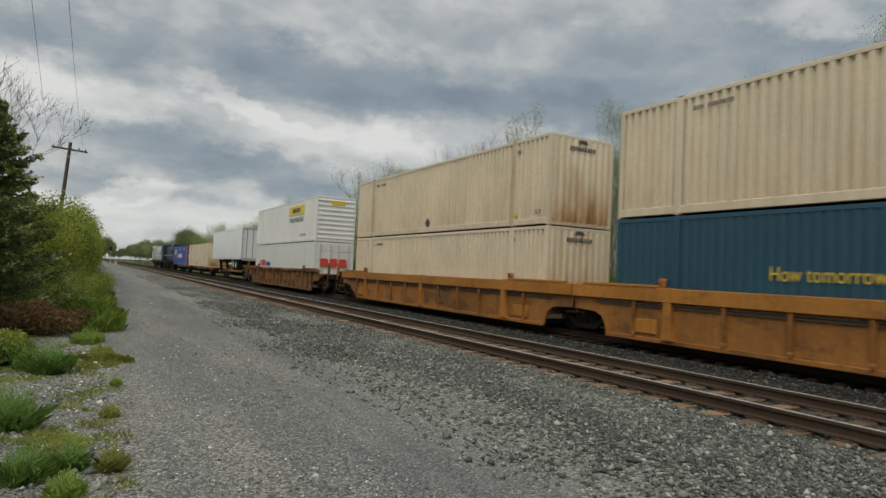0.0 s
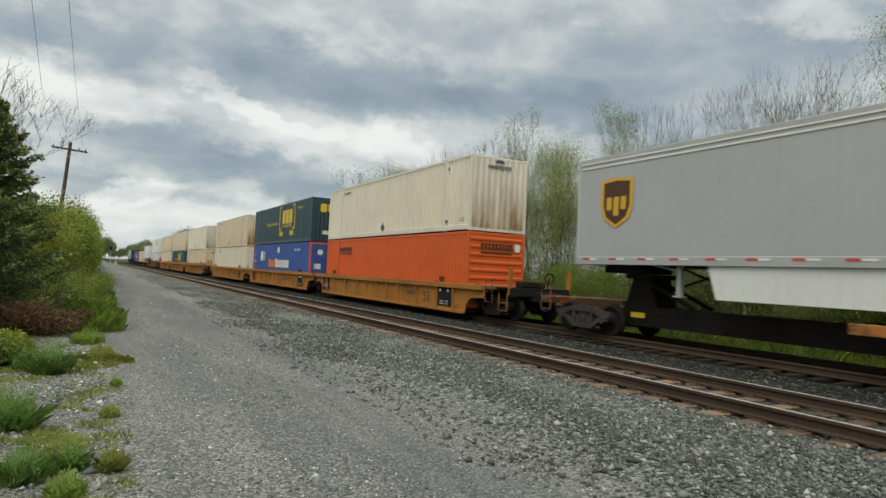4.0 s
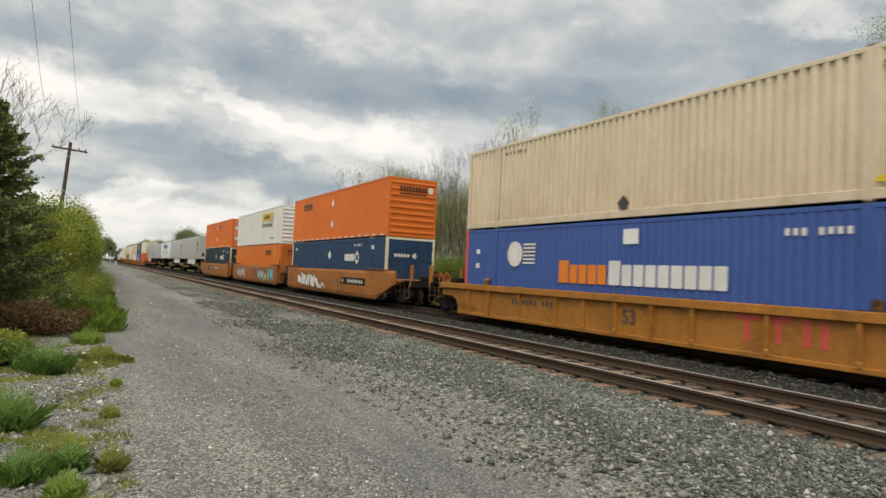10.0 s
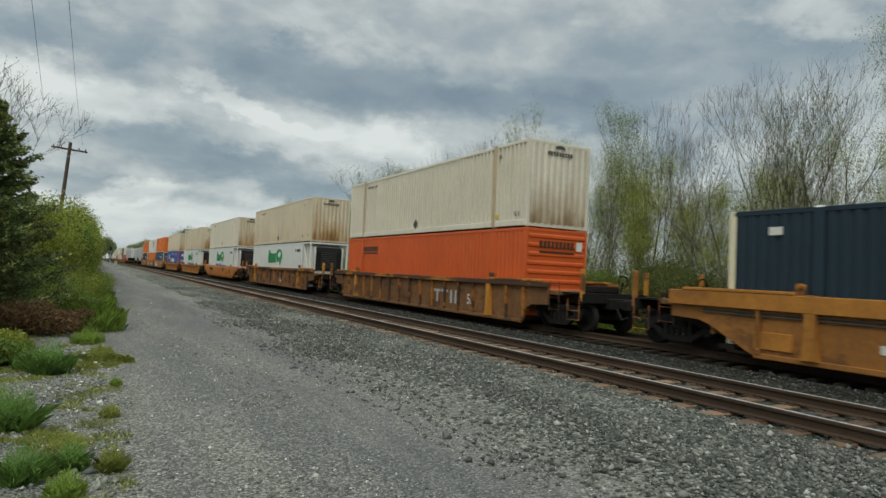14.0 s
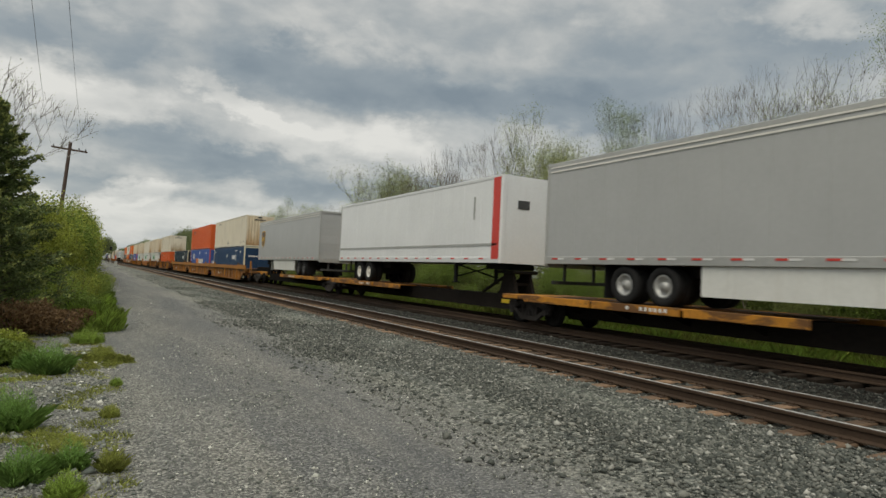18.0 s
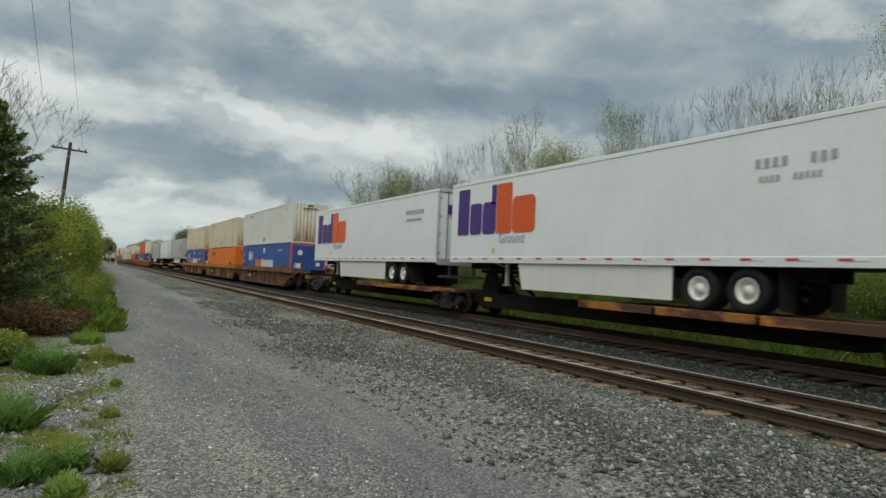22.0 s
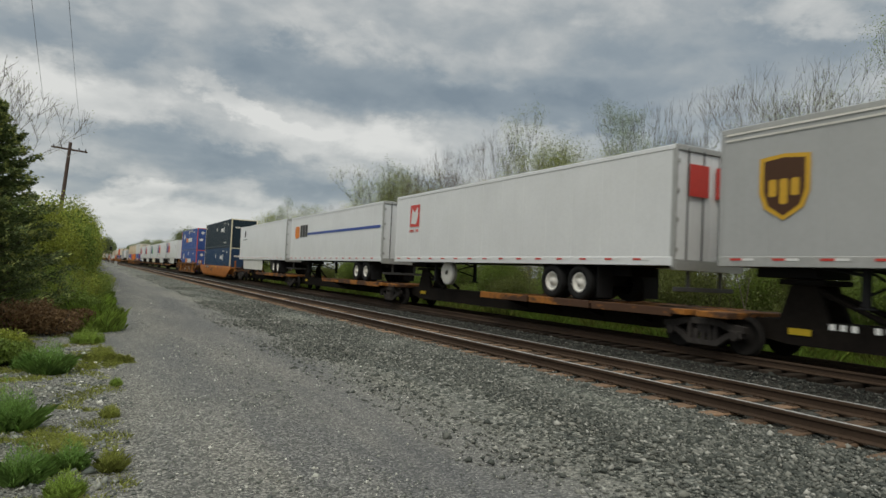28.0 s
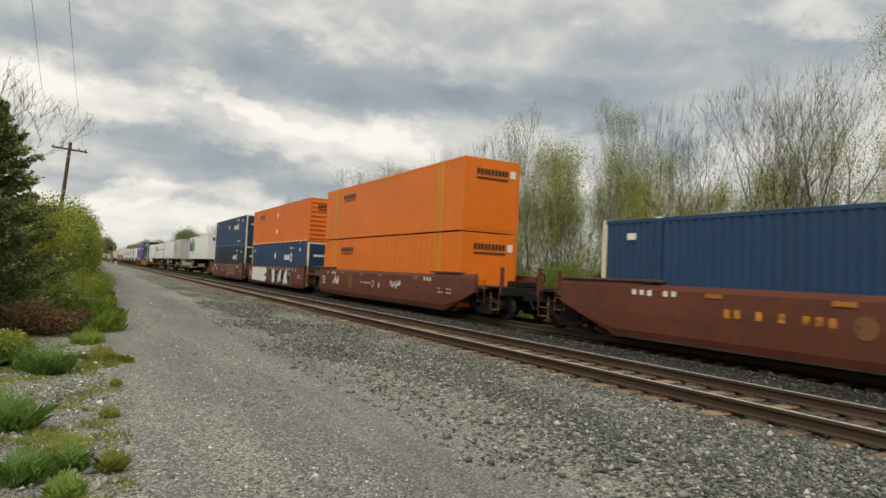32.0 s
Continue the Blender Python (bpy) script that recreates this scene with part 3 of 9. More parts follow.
# ---------------------------------------------------------------- mesh builders
class Form:
    """Collects faces of one part."""

    def __init__(self):
        self.v, self.f, self.smooth = [], [], []

    def face(self, pts, smooth=False):
        n = len(self.v)
        self.v += [tuple(p) for p in pts]
        self.f.append(tuple(range(n, n + len(pts))))
        self.smooth.append(smooth)
        return self

    def box(self, x0, x1, y0, y1, z0, z1, c=0.0):
        """A box; c: chamfer of its edges."""
        if c <= 0:
            n = len(self.v)
            self.v += [(x, y, z) for z in (z0, z1) for y in (y0, y1) for x in (x0, x1)]
            for q in ((0, 2, 3, 1), (4, 5, 7, 6), (0, 1, 5, 4), (2, 6, 7, 3), (0, 4, 6, 2), (1, 3, 7, 5)):
                self.f.append(tuple(n + i for i in q))
                self.smooth.append(False)
            return self
        lo, hi = (x0, y0, z0), (x1, y1, z1)
        n = len(self.v)
        idx = {}
        for sx in (0, 1):
            for sy in (0, 1):
                for sz in (0, 1):
                    s = (sx, sy, sz)
                    for a in range(3):
                        p = []
                        for k in range(3):
                            e = (lo, hi)[s[k]][k]
                            if k != a:
                                e += c if s[k] == 0 else -c
                            p.append(e)
                        idx[s, a] = len(self.v)
                        self.v.append(tuple(p))
        def quad(*ids):
            self.f.append(ids)
            self.smooth.append(False)
        for a in range(3):
            b, d = (a + 1) % 3, (a + 2) % 3
            for s in (0, 1):
                ring = []
                for i, j in ((0, 0), (1, 0), (1, 1), (0, 1)):
                    k = [0, 0, 0]
                    k[a], k[b], k[d] = s, i, j
                    ring.append(idx[tuple(k), a])
                quad(*(ring if s else ring[::-1]))
            for i in (0, 1):
                for j in (0, 1):
                    k0, k1 = [0, 0, 0], [0, 0, 0]
                    k0[a], k1[a] = 0, 1
                    k0[b] = k1[b] = i
                    k0[d] = k1[d] = j
                    r = [idx[tuple(k0), b], idx[tuple(k1), b], idx[tuple(k1), d], idx[tuple(k0), d]]
                    quad(*(r if (i == j) else r[::-1]))
        for s in [(i, j, k) for i in (0, 1) for j in (0, 1) for k in (0, 1)]:
            t = [idx[s, 0], idx[s, 1], idx[s, 2]]
            quad(*(t if sum(s) % 2 else t[::-1]))
        return self

    def prism(self, poly, axis, a, b):
        """A flat outline, pushed along an axis from a to b. The outline's two coordinates are the other axes, in order."""
        def at(p, d):
            q = list(p)
            q.insert("xyz".index(axis), d)
            return tuple(q)
        n, k = len(self.v), len(poly)
        self.v += [at(p, a) for p in poly] + [at(p, b) for p in poly]
        self.f += [tuple(range(n, n + k))[::-1], tuple(range(n + k, n + 2 * k))]
        self.smooth += [False, False]
        for i in range(k):
            j = (i + 1) % k
            self.f.append((n + i, n + j, n + k + j, n + k + i))
            self.smooth.append(False)
        return self

    def tube(self, p, q, r0, r1=None, n=10, caps=True, smooth=True):
        p, q = Vector(p), Vector(q)
        r1 = r0 if r1 is None else r1
        d = (q - p).normalized()
        u = d.orthogonal().normalized()
        w = d.cross(u)
        k = len(self.v)
        ring = [(math.cos(2 * math.pi * i / n), math.sin(2 * math.pi * i / n)) for i in range(n)]
        self.v += [tuple(p + (u * c + w * s) * r0) for c, s in ring] + [tuple(q + (u * c + w * s) * r1) for c, s in ring]
        for i in range(n):
            j = (i + 1) % n
            self.f.append((k + i, k + j, k + n + j, k + n + i))
            self.smooth.append(smooth)
        if caps:
            self.face([tuple(p + (u * c + w * s) * r0) for c, s in ring[::-1]])
            self.face([tuple(q + (u * c + w * s) * r1) for c, s in ring])
        return self

    def lathe(self, prof, axis="x", n=24, at=(0, 0, 0)):
        """Rings of (distance along the axis, radius)."""
        k = len(self.v)
        for a, r in prof:
            for i in range(n):
                c, s = math.cos(2 * math.pi * i / n) * r, math.sin(2 * math.pi * i / n) * r
                p = {"x": (a, c, s), "y": (c, a, s), "z": (c, s, a)}[axis]
                self.v.append(tuple(p[m] + at[m] for m in range(3)))
        for j in range(len(prof) - 1):
            for i in range(n):
                i2 = (i + 1) % n
                self.f.append((k + j * n + i, k + j * n + i2, k + (j + 1) * n + i2, k + (j + 1) * n + i))
                self.smooth.append(True)
        return self

    def mesh(self, name):
        me = bpy.data.meshes.new(name)
        me.from_pydata(self.v, [], self.f)
        me.polygons.foreach_set("use_smooth", self.smooth)
        me.materials.append(None)
        me.update()
        return me


STORE = {}


def stored(key, make):
    """The mesh under this key, built once and shared by alike pieces."""
    if key not in STORE:
        STORE[key] = make().mesh(str(key[0]) if isinstance(key, tuple) else key)
    return STORE[key]


def part(name, form, material, parent, label="", at=None):
    me = form.mesh(name) if isinstance(form, Form) else form
    ob = new(name, me)
    ob.material_slots[0].link = "OBJECT"
    ob.material_slots[0].material = material
    if parent is not None:
        ob.parent = parent
    if at is not None:
        ob.matrix_basis = at if isinstance(at, Matrix) else Matrix.Translation(at)
    if label:
        ob["label"] = label
    return ob


def thing(name, label, category, group="", kind=""):
    return tagged(new(name), label, category, group, kind)


# ---------------------------------------------------------------- ground and tracks
def ground_height(x, y=0.0):
    """Level road, low ballast shoulder, tracks, then a shallow ditch before the woods."""
    pts = ((-400, 0.6), (-30, 0.5), (-3, 0.08), (0.0, 0.0), (3.2, 0.0), (5.6, 0.03), (6.6, 0.055), (7.0, 0.05), (7.2, 0.052), (7.45, 0.03), (7.75, 0.035), (9.2, 0.035), (9.5, 0.0), (9.9, 0.03), (11.9, 0.03), (12.4, -0.02), (14.9, -0.02), (15.3, 0.03), (16.6, -0.25), (19, -0.55), (26, -0.4), (400, 0.6))
    for (a, za), (b, zb) in zip(pts, pts[1:]):
        if x <= b:
            return za + (zb - za) * max(0.0, (x - a) / (b - a))
    return pts[-1][1]


def build_ground():
    xs = [-2500, -400, -120, -30, -10, -6, -4, -3, -2, -1, 0] + [0.2 * i for i in range(1, 98)] + [21, 23, 26, 32, 45, 80, 150, 400, 2500]
    ys = [-400, -100, -30] + list(range(-20, 60, 1)) + [62, 66, 72, 80, 90, 105, 125, 150, 200, 300, 500, 900, 1600, 3800]
    f = Form()
    n = len(ys)
    for x in xs:
        for y in ys:
            z = ground_height(min(max(x, -400), 400))
            if -30 < x < 7 and -20 < y < 80:
                z += 0.035 * noise.noise((x * 0.7, y * 0.35, 0)) + 0.012 * noise.noise((x * 3, y * 3, 5))
            f.v.append((x, y, z))
    for i in range(len(xs) - 1):
        for j in range(n - 1):
            f.f.append((i * n + j, (i + 1) * n + j, (i + 1) * n + j + 1, i * n + j + 1))
            f.smooth.append(True)
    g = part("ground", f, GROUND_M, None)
    tagged(g, "grey gravel service road beside stone ballast and weedy verges", "ground", kind="structure")


def rail_form(y0, y1):
    prof = [(-0.070, 0), (0.070, 0), (0.070, 0.012), (0.012, 0.035), (0.009, 0.11), (0.034, 0.125), (0.036, 0.155), (0.026, 0.168), (-0.026, 0.168),
            (-0.036, 0.155), (-0.034, 0.125), (-0.009, 0.11), (-0.012, 0.035), (-0.070, 0.012)]
    return Form().prism(prof, "y", y0, y1)


def build_track(cx, name, shiny, wood):
    top = thing(name, "railway track with rusty rails on timber sleepers in ballast", "track", kind="structure")
    top.location = (cx, 0, RAIL_Z)
    for s in (-1, 1):
        part("rail", rail_form(-60, 900), P("railrust"), top, "", at=(s * 0.7535, 0, -0.168))
        part("rail_head", Form().box(-0.027, 0.027, -60, 900, 0.0, 0.0025), P("steel") if shiny else P("railrust"), top, "polished running band on the rail", at=(s * 0.7535, 0, 0.001))
    rnd = random.Random(int(cx * 100))
    metal = []
    far = Form()
    y, count = -6.0, 0
    ties = [stored(("sleeper", i), lambda i=i: tie_form(i)) for i in range(6)]
    while y < 330:
        if count < 290:
            part("sleeper", ties[count % 6], P(wood), top, at=pose(rnd.uniform(-0.05, 0.05), y, -0.185, rz=rnd.uniform(-1.2, 1.2)))
            if y < 25 and shiny:
                for s in (-1, 1):
                    part("tie_plate", stored("tie_plate", plate_form), P("railrust"), top, at=(s * 0.7535, y, -0.184))
        else:
            far.box(-1.3, 1.3, y - 0.115, y + 0.115, -0.3, -0.185)
        y += 0.535
        count += 1
    tagged(part("far_sleepers", far, P(wood), top), kind="stuff")
    return top


def tie_form(seed):
    """A weathered sleeper: slightly crowned, with chipped, uneven ends."""
    r = random.Random(seed)
    f = Form()
    rows = []
    for i, x in enumerate((-1.3, -1.26, -0.7, 0, 0.7, 1.26, 1.3)):
        e = 0.03 if i in (0, 6) else 0.0
        w = 0.115 + r.uniform(-0.012, 0.012)
        d = r.uniform(-0.012, 0.012)
        xx = x + r.uniform(-0.03, 0.03)
        rows.append([(xx, -w + e * .5, -0.13), (xx, -w + e * .4, -0.012 - e * .5), (xx, -w + 0.014, -e * .3), (xx, d, 0.004 - e * .3), (xx, w - 0.014, -e * .3), (xx, w - e * .4, -0.012 - e * .5), (xx, w - e * .5, -0.13)])
    for a, b in zip(rows, rows[1:]):
        for i in range(6):
            f.face([a[i], b[i], b[i + 1], a[i + 1]][::-1])
    f.face(rows[0]); f.face(rows[-1][::-1])
    return f


def plate_form():
    f = Form().box(-0.18, 0.18, -0.09, 0.09, 0.0, 0.012, 0.003)
    for x in (-0.10, 0.10):
        for y in (-0.05, 0.05):
            f.box(x - 0.012, x + 0.012, y - 0.012, y + 0.012, 0.012, 0.045)
    return f


def scatter_stones(name, label, rows, seed, size, material=STONE_M):
    """Loose crushed stones; rows of (count, x0, x1, y0, y1)."""
    rng = np.random.default_rng(seed)
    base = np.array([(1, 0, 0), (-1, 0, 0), (0, 1, 0), (0, -1, 0), (0, 0, 1), (0, 0, -1)], float)
    tri = np.array([(0, 2, 4), (2, 1, 4), (1, 3, 4), (3, 0, 4), (2, 0, 5), (1, 2, 5), (3, 1, 5), (0, 3, 5)])
    vs, fs, k = [], [], 0
    for count, x0, x1, y0, y1 in rows:
        x = rng.uniform(x0, x1, count)
        y = rng.uniform(y0, y1, count)
        z = np.array([ground_height(a) for a in x])
        s = size * rng.lognormal(0, 0.38, count)
        v = base[None] + rng.normal(0, 0.28, (count, 6, 3))
        v *= (s[:, None] * rng.uniform(0.6, 1.25, (count, 3)) * np.array([1, 1, 0.6]))[:, None, :]
        a = rng.uniform(0, 6.28, count)
        c, sn = np.cos(a)[:, None], np.sin(a)[:, None]
        vx = v[:, :, 0] * c - v[:, :, 1] * sn + x[:, None]
        vy = v[:, :, 0] * sn + v[:, :, 1] * c + y[:, None]
        vz = v[:, :, 2] + (z + s * 0.12 + rng.uniform(-0.01, 0.012, count))[:, None]
        vs.append(np.stack([vx, vy, vz], -1).reshape(-1, 3))
        fs.append((tri[None] + (k + 6 * np.arange(count))[:, None, None]).reshape(-1, 3))
        k += 6 * count
    v, f = np.concatenate(vs), np.concatenate(fs)
    me = bpy.data.meshes.new(name)
    me.vertices.add(len(v)); me.vertices.foreach_set("co", v.ravel())
    me.loops.add(f.size); me.loops.foreach_set("vertex_index", f.ravel().astype(np.int32))
    me.polygons.add(len(f)); me.polygons.foreach_set("loop_start", np.arange(0, f.size, 3, dtype=np.int32))
    me.materials.append(material)
    me.update(calc_edges=True)
    ob = new(name, me)
    tagged(ob, label, "gravel", kind="stuff")


build_ground()
build_track(NEAR_X, "railway_track_1", True, "timber")
build_track(FAR_X, "railway_track_2", False, "shadedtimber")

# ---------------------------------------------------------------- train: shared pieces
LEN, HALF, HIGH = 16.154, 1.296, 2.896     # a 53-foot box: length, half width, height
POST_Y = 6.096                             # lifting posts stand at the 40-foot points
RIDING = []                                # (thing, y at the start, z) of all that rolls with the train


def corrugated(y0, y1, z0, z1, pitch=0.24, depth=0.075):
    """A wall pressed into upright ribs; its outer face lies at x = 0, inward is +x."""
    n = max(1, round((y1 - y0) / pitch))
    p = (y1 - y0) / n
    cols = [(y0, 0.0)]
    for i in range(n):
        a = y0 + i * p
        cols += [(a + 0.42 * p, 0.0), (a + 0.54 * p, depth), (a + 0.88 * p, depth), (a + p, 0.0)]
    return sheet(cols, z0, z1)


def sheet(cols, z0, z1):
    """One pressed sheet from its outline in plan: (y, x) from end to end."""
    f = Form()
    for y, x in cols:
        f.v += [(x, y, z0), (x, y, z1)]
    for i in range(len(cols) - 1):
        f.f.append((2 * i, 2 * i + 1, 2 * i + 3, 2 * i + 2))
        f.smooth.append(False)
    return f


def plain_wall(y0, y1, z0, z1, seam=1.22):
    """A smooth sheet wall with fine upright seams."""
    n = max(1, round((y1 - y0) / seam))
    p = (y1 - y0) / n
    cols = [(y0, 0.008)]
    for i in range(1, n):
        a = y0 + i * p
        cols += [(a - 0.012, 0.008), (a - 0.006, 0.016), (a + 0.006, 0.016), (a + 0.012, 0.008)]
    return sheet(cols + [(y1, 0.008)], z0, z1)


def slatted_end(w, z0, z1):
    """End wall with level pressed ribs; outward is -y."""
    n = 9
    p = (z1 - z0) / n
    prof = [(z0, 0.02)]
    for i in range(n):
        a = z0 + i * p
        prof += [(a + 0.05, 0.02), (a + 0.09, -0.014), (a + p * 0.55, -0.014), (a + p * 0.7, 0.02)]
    prof.append((z1, 0.02))
    f = Form()
    for z, y in prof:
        f.v += [(-w, y, z), (w, y, z)]
    for i in range(len(prof) - 1):
        f.f.append((2 * i, 2 * i + 1, 2 * i + 3, 2 * i + 2))
        f.smooth.append(False)
    return f


def ribbed_end(w, z0, z1):
    n = 9
    p = 2 * w / n
    prof = [(-w, 0.03)]
    for i in range(n):
        a = -w + i * p
        prof += [(a + 0.02, 0.03), (a + 0.07, -0.008), (a + p * 0.62, -0.008), (a + p * 0.80, 0.03)]
    prof.append((w, 0.03))
    f = Form()
    for x, y in prof:
        f.v += [(x, y, z0), (x, y, z1)]
    for i in range(len(prof) - 1):
        f.f.append((2 * i, 2 * i + 2, 2 * i + 3, 2 * i + 1))
        f.smooth.append(False)
    return f


def smooth_end(w, z0, z1):
    f = Form().box(-w, w, 0.004, 0.05, z0, z1)
    for i in range(4):
        a = -w + (i + 0.5) * w / 2
        f.box(a - w / 4 + 0.01, a + w / 4 - 0.01, -0.001, 0.004, z0 + 0.02, z1 - 0.02)
    return f


def door_leaf(w, z0, z1):
    """One leaf with its pressed panels."""
    f = Form().box(0, w, 0.006, 0.05, z0, z1, 0.004)
    n = 5
    p = (z1 - z0) / n
    for i in range(n):
        f.box(0.09, w - 0.09, -0.008, 0.006, z0 + i * p + 0.05, z0 + (i + 1) * p - 0.05, 0.012)
    return f


def lock_rod(h):
    f = Form().tube((0, -0.05, 0.02), (0, -0.05, h), 0.017, n=8)
    for z in (0.12, h * 0.33, h * 0.66, h - 0.12):
        f.box(-0.03, 0.03, -0.065, -0.008, z - 0.03, z + 0.03)
    f.box(-0.012, 0.30, -0.075, -0.055, h * 0.30 - 0.012, h * 0.30 + 0.012)
    return f


def container(label, group, walls="ribs", body="beige", near_end="ribbed", end_paint=None, posts=None, corners=None, top=None, base=None,
              length=LEN, rail_paint=None, reefer=False):
    """A stacked box. near_end: what its trailing end shows."""
    c = thing("shipping_container", label, "container", group)
    L2 = length / 2
    m = P(body)
    posts, corners = P(posts or body), P(corners or body)
    rails = P(rail_paint or body)
    back = -L2 + (1.55 if reefer else 0.10)
    key = (walls, length, reefer)
    wall = stored(("side_wall",) + key, lambda: {"ribs": corrugated, "fine": lambda *a: corrugated(*a, depth=0.022), "mid": lambda *a: corrugated(*a, depth=0.034), "wide": lambda *a: corrugated(*a, pitch=0.52, depth=0.014), "plain": plain_wall}[walls](back, L2 - 0.10, 0.17, HIGH - 0.10))
    for s in (-1, 1):
        part("side_wall", wall, m, c, at=Matrix.Translation((s * (HALF - 0.006), 0, 0)) @ Matrix.Diagonal((-s, 1, 1, 1)))
        part("top_rail", stored(("top_rail", length), lambda: Form().box(-0.03, 0.03, -L2 + 0.1, L2 - 0.1, HIGH - 0.11, HIGH - 0.01, 0.008)), rails, c, at=(s * (HALF - 0.03), 0, 0))
        part("bottom_rail", stored(("bottom_rail", length), lambda: Form().box(-0.045, 0.045, -L2 + 0.1, L2 - 0.1, 0.03, 0.23, 0.012)), rails, c, at=(s * (HALF - 0.04), 0, 0))
        for y in (-L2 + 0.075, L2 - 0.075):
            part("corner_post", stored("corner_post", lambda: Form().box(-0.06, 0.06, -0.075, 0.075, 0, HIGH, 0.012)), corners, c, at=(s * (HALF - 0.06), y, 0))
        if length > 13:
            for y in (-POST_Y, POST_Y):
                if walls == "wide":
                    part("lifting_post", stored("lifting_post", lambda: Form().box(-0.028, 0.028, -0.11, 0.11, 0.02, HIGH - 0.02, 0.012)), posts, c, at=(s * (HALF - 0.012), y + math.copysign(0.27, y), 0))
                part("lifting_post", stored("lifting_post", lambda: Form().box(-0.028, 0.028, -0.11, 0.11, 0.02, HIGH - 0.02, 0.012)), posts, c, at=(s * (HALF - 0.012), y, 0))
                part("corner_casting", stored("corner_casting", lambda: casting_form()), P("dkgrey") if body not in ("navy", "darknavy") else P("pale"), c, at=(s * (HALF - 0.075), y, HIGH - 0.06))
                part("corner_casting", stored("corner_casting", lambda: casting_form()), rails, c, at=(s * (HALF - 0.075), y, 0.06))
    part("roof", stored(("roof", length), lambda: roof_form(length)), m, c)
    part("underframe", stored(("underframe", length), lambda: underframe_form(length)), P("dkgrey"), c)
    w = HALF - 0.115
    part("front_wall", stored("ribbed_end", lambda: ribbed_end(w, 0.12, HIGH - 0.10)), m, c, at=pose(0, L2, 0, rz=180))
    for y in (-L2 + 0.06, L2 - 0.06):
        part("end_header", stored("end_header", lambda: Form().box(-w, w, -0.05, 0.05, HIGH - 0.12, HIGH - 0.01, 0.01)), corners if corners is not P("pale") else m, c, at=(0, y, 0))
        part("end_sill", stored("end_sill", lambda: Form().box(-w, w, -0.05, 0.05, 0.01, 0.13, 0.01)), m, c, at=(0, y, 0))
    e = P(end_paint or body)
    if reefer:
        cool_end(c, m, L2, w)
    elif near_end == "doors":
        for s in (-1, 1):
            d = part("door", stored("door_leaf", lambda: door_leaf(w - 0.01, 0.12, HIGH - 0.11)), e, c, at=Matrix.Translation((s * 0.008, -L2, 0)) @ Matrix.Diagonal((s, 1, 1, 1)))
            for k in (0.22, 0.78):
                part("lock_rod", stored("lock_rod", lambda: lock_rod(HIGH - 0.26)), P("galv") if body in ("white", "cream") else P("pale") if body == "orange" else e, d, at=(w * k, -0.01, 0.13))
            for k in range(4):
                part("hinge", stored("hinge", lambda: Form().box(-0.09, 0.03, -0.03, 0.01, -0.05, 0.05, 0.008)), e, d, at=(w - 0.02, -0.005, 0.45 + k * 0.66))
    else:
        make = {"ribbed": ribbed_end, "slats": slatted_end, "smooth": smooth_end}[near_end]
        part("rear_wall", stored("end_" + near_end, lambda: make(w, 0.12, HIGH - 0.10)), e, c, at=(0, -L2, 0))
    return c


def casting_form():
    return Form().box(-0.085, 0.085, -0.09, 0.09, -0.065, 0.068, 0.015)


def roof_form(length):
    """Roof sheet with raised cross pressings, as one section."""
    n = round(length / 0.6)
    top = [(-length / 2 + 0.1, HIGH - 0.05), (-length / 2 + 0.1, HIGH - 0.03)]
    for i in range(n):
        y = -length / 2 + 0.35 + i * (length - 0.5) / n
        top += [(y, HIGH - 0.03), (y + 0.02, HIGH - 0.012), (y + 0.20, HIGH - 0.012), (y + 0.22, HIGH - 0.03)]
    top += [(length / 2 - 0.1, HIGH - 0.03), (length / 2 - 0.1, HIGH - 0.05)]
    return Form().prism(top[::-1], "x", -HALF + 0.06, HALF - 0.06)


def underframe_form(length):
    """Floor with cross members, as one comb-shaped section."""
    n = round(length / 0.7)
    comb = [(length / 2 - 0.12, 0.17), (-length / 2 + 0.12, 0.17), (-length / 2 + 0.12, 0.10)]
    for i in range(n):
        y = -length / 2 + 0.4 + i * (length - 0.6) / n
        comb += [(y, 0.10), (y, 0.02), (y + 0.08, 0.02), (y + 0.08, 0.10)]
    return Form().prism(comb + [(length / 2 - 0.12, 0.10)], "x", -HALF + 0.09, HALF - 0.09)


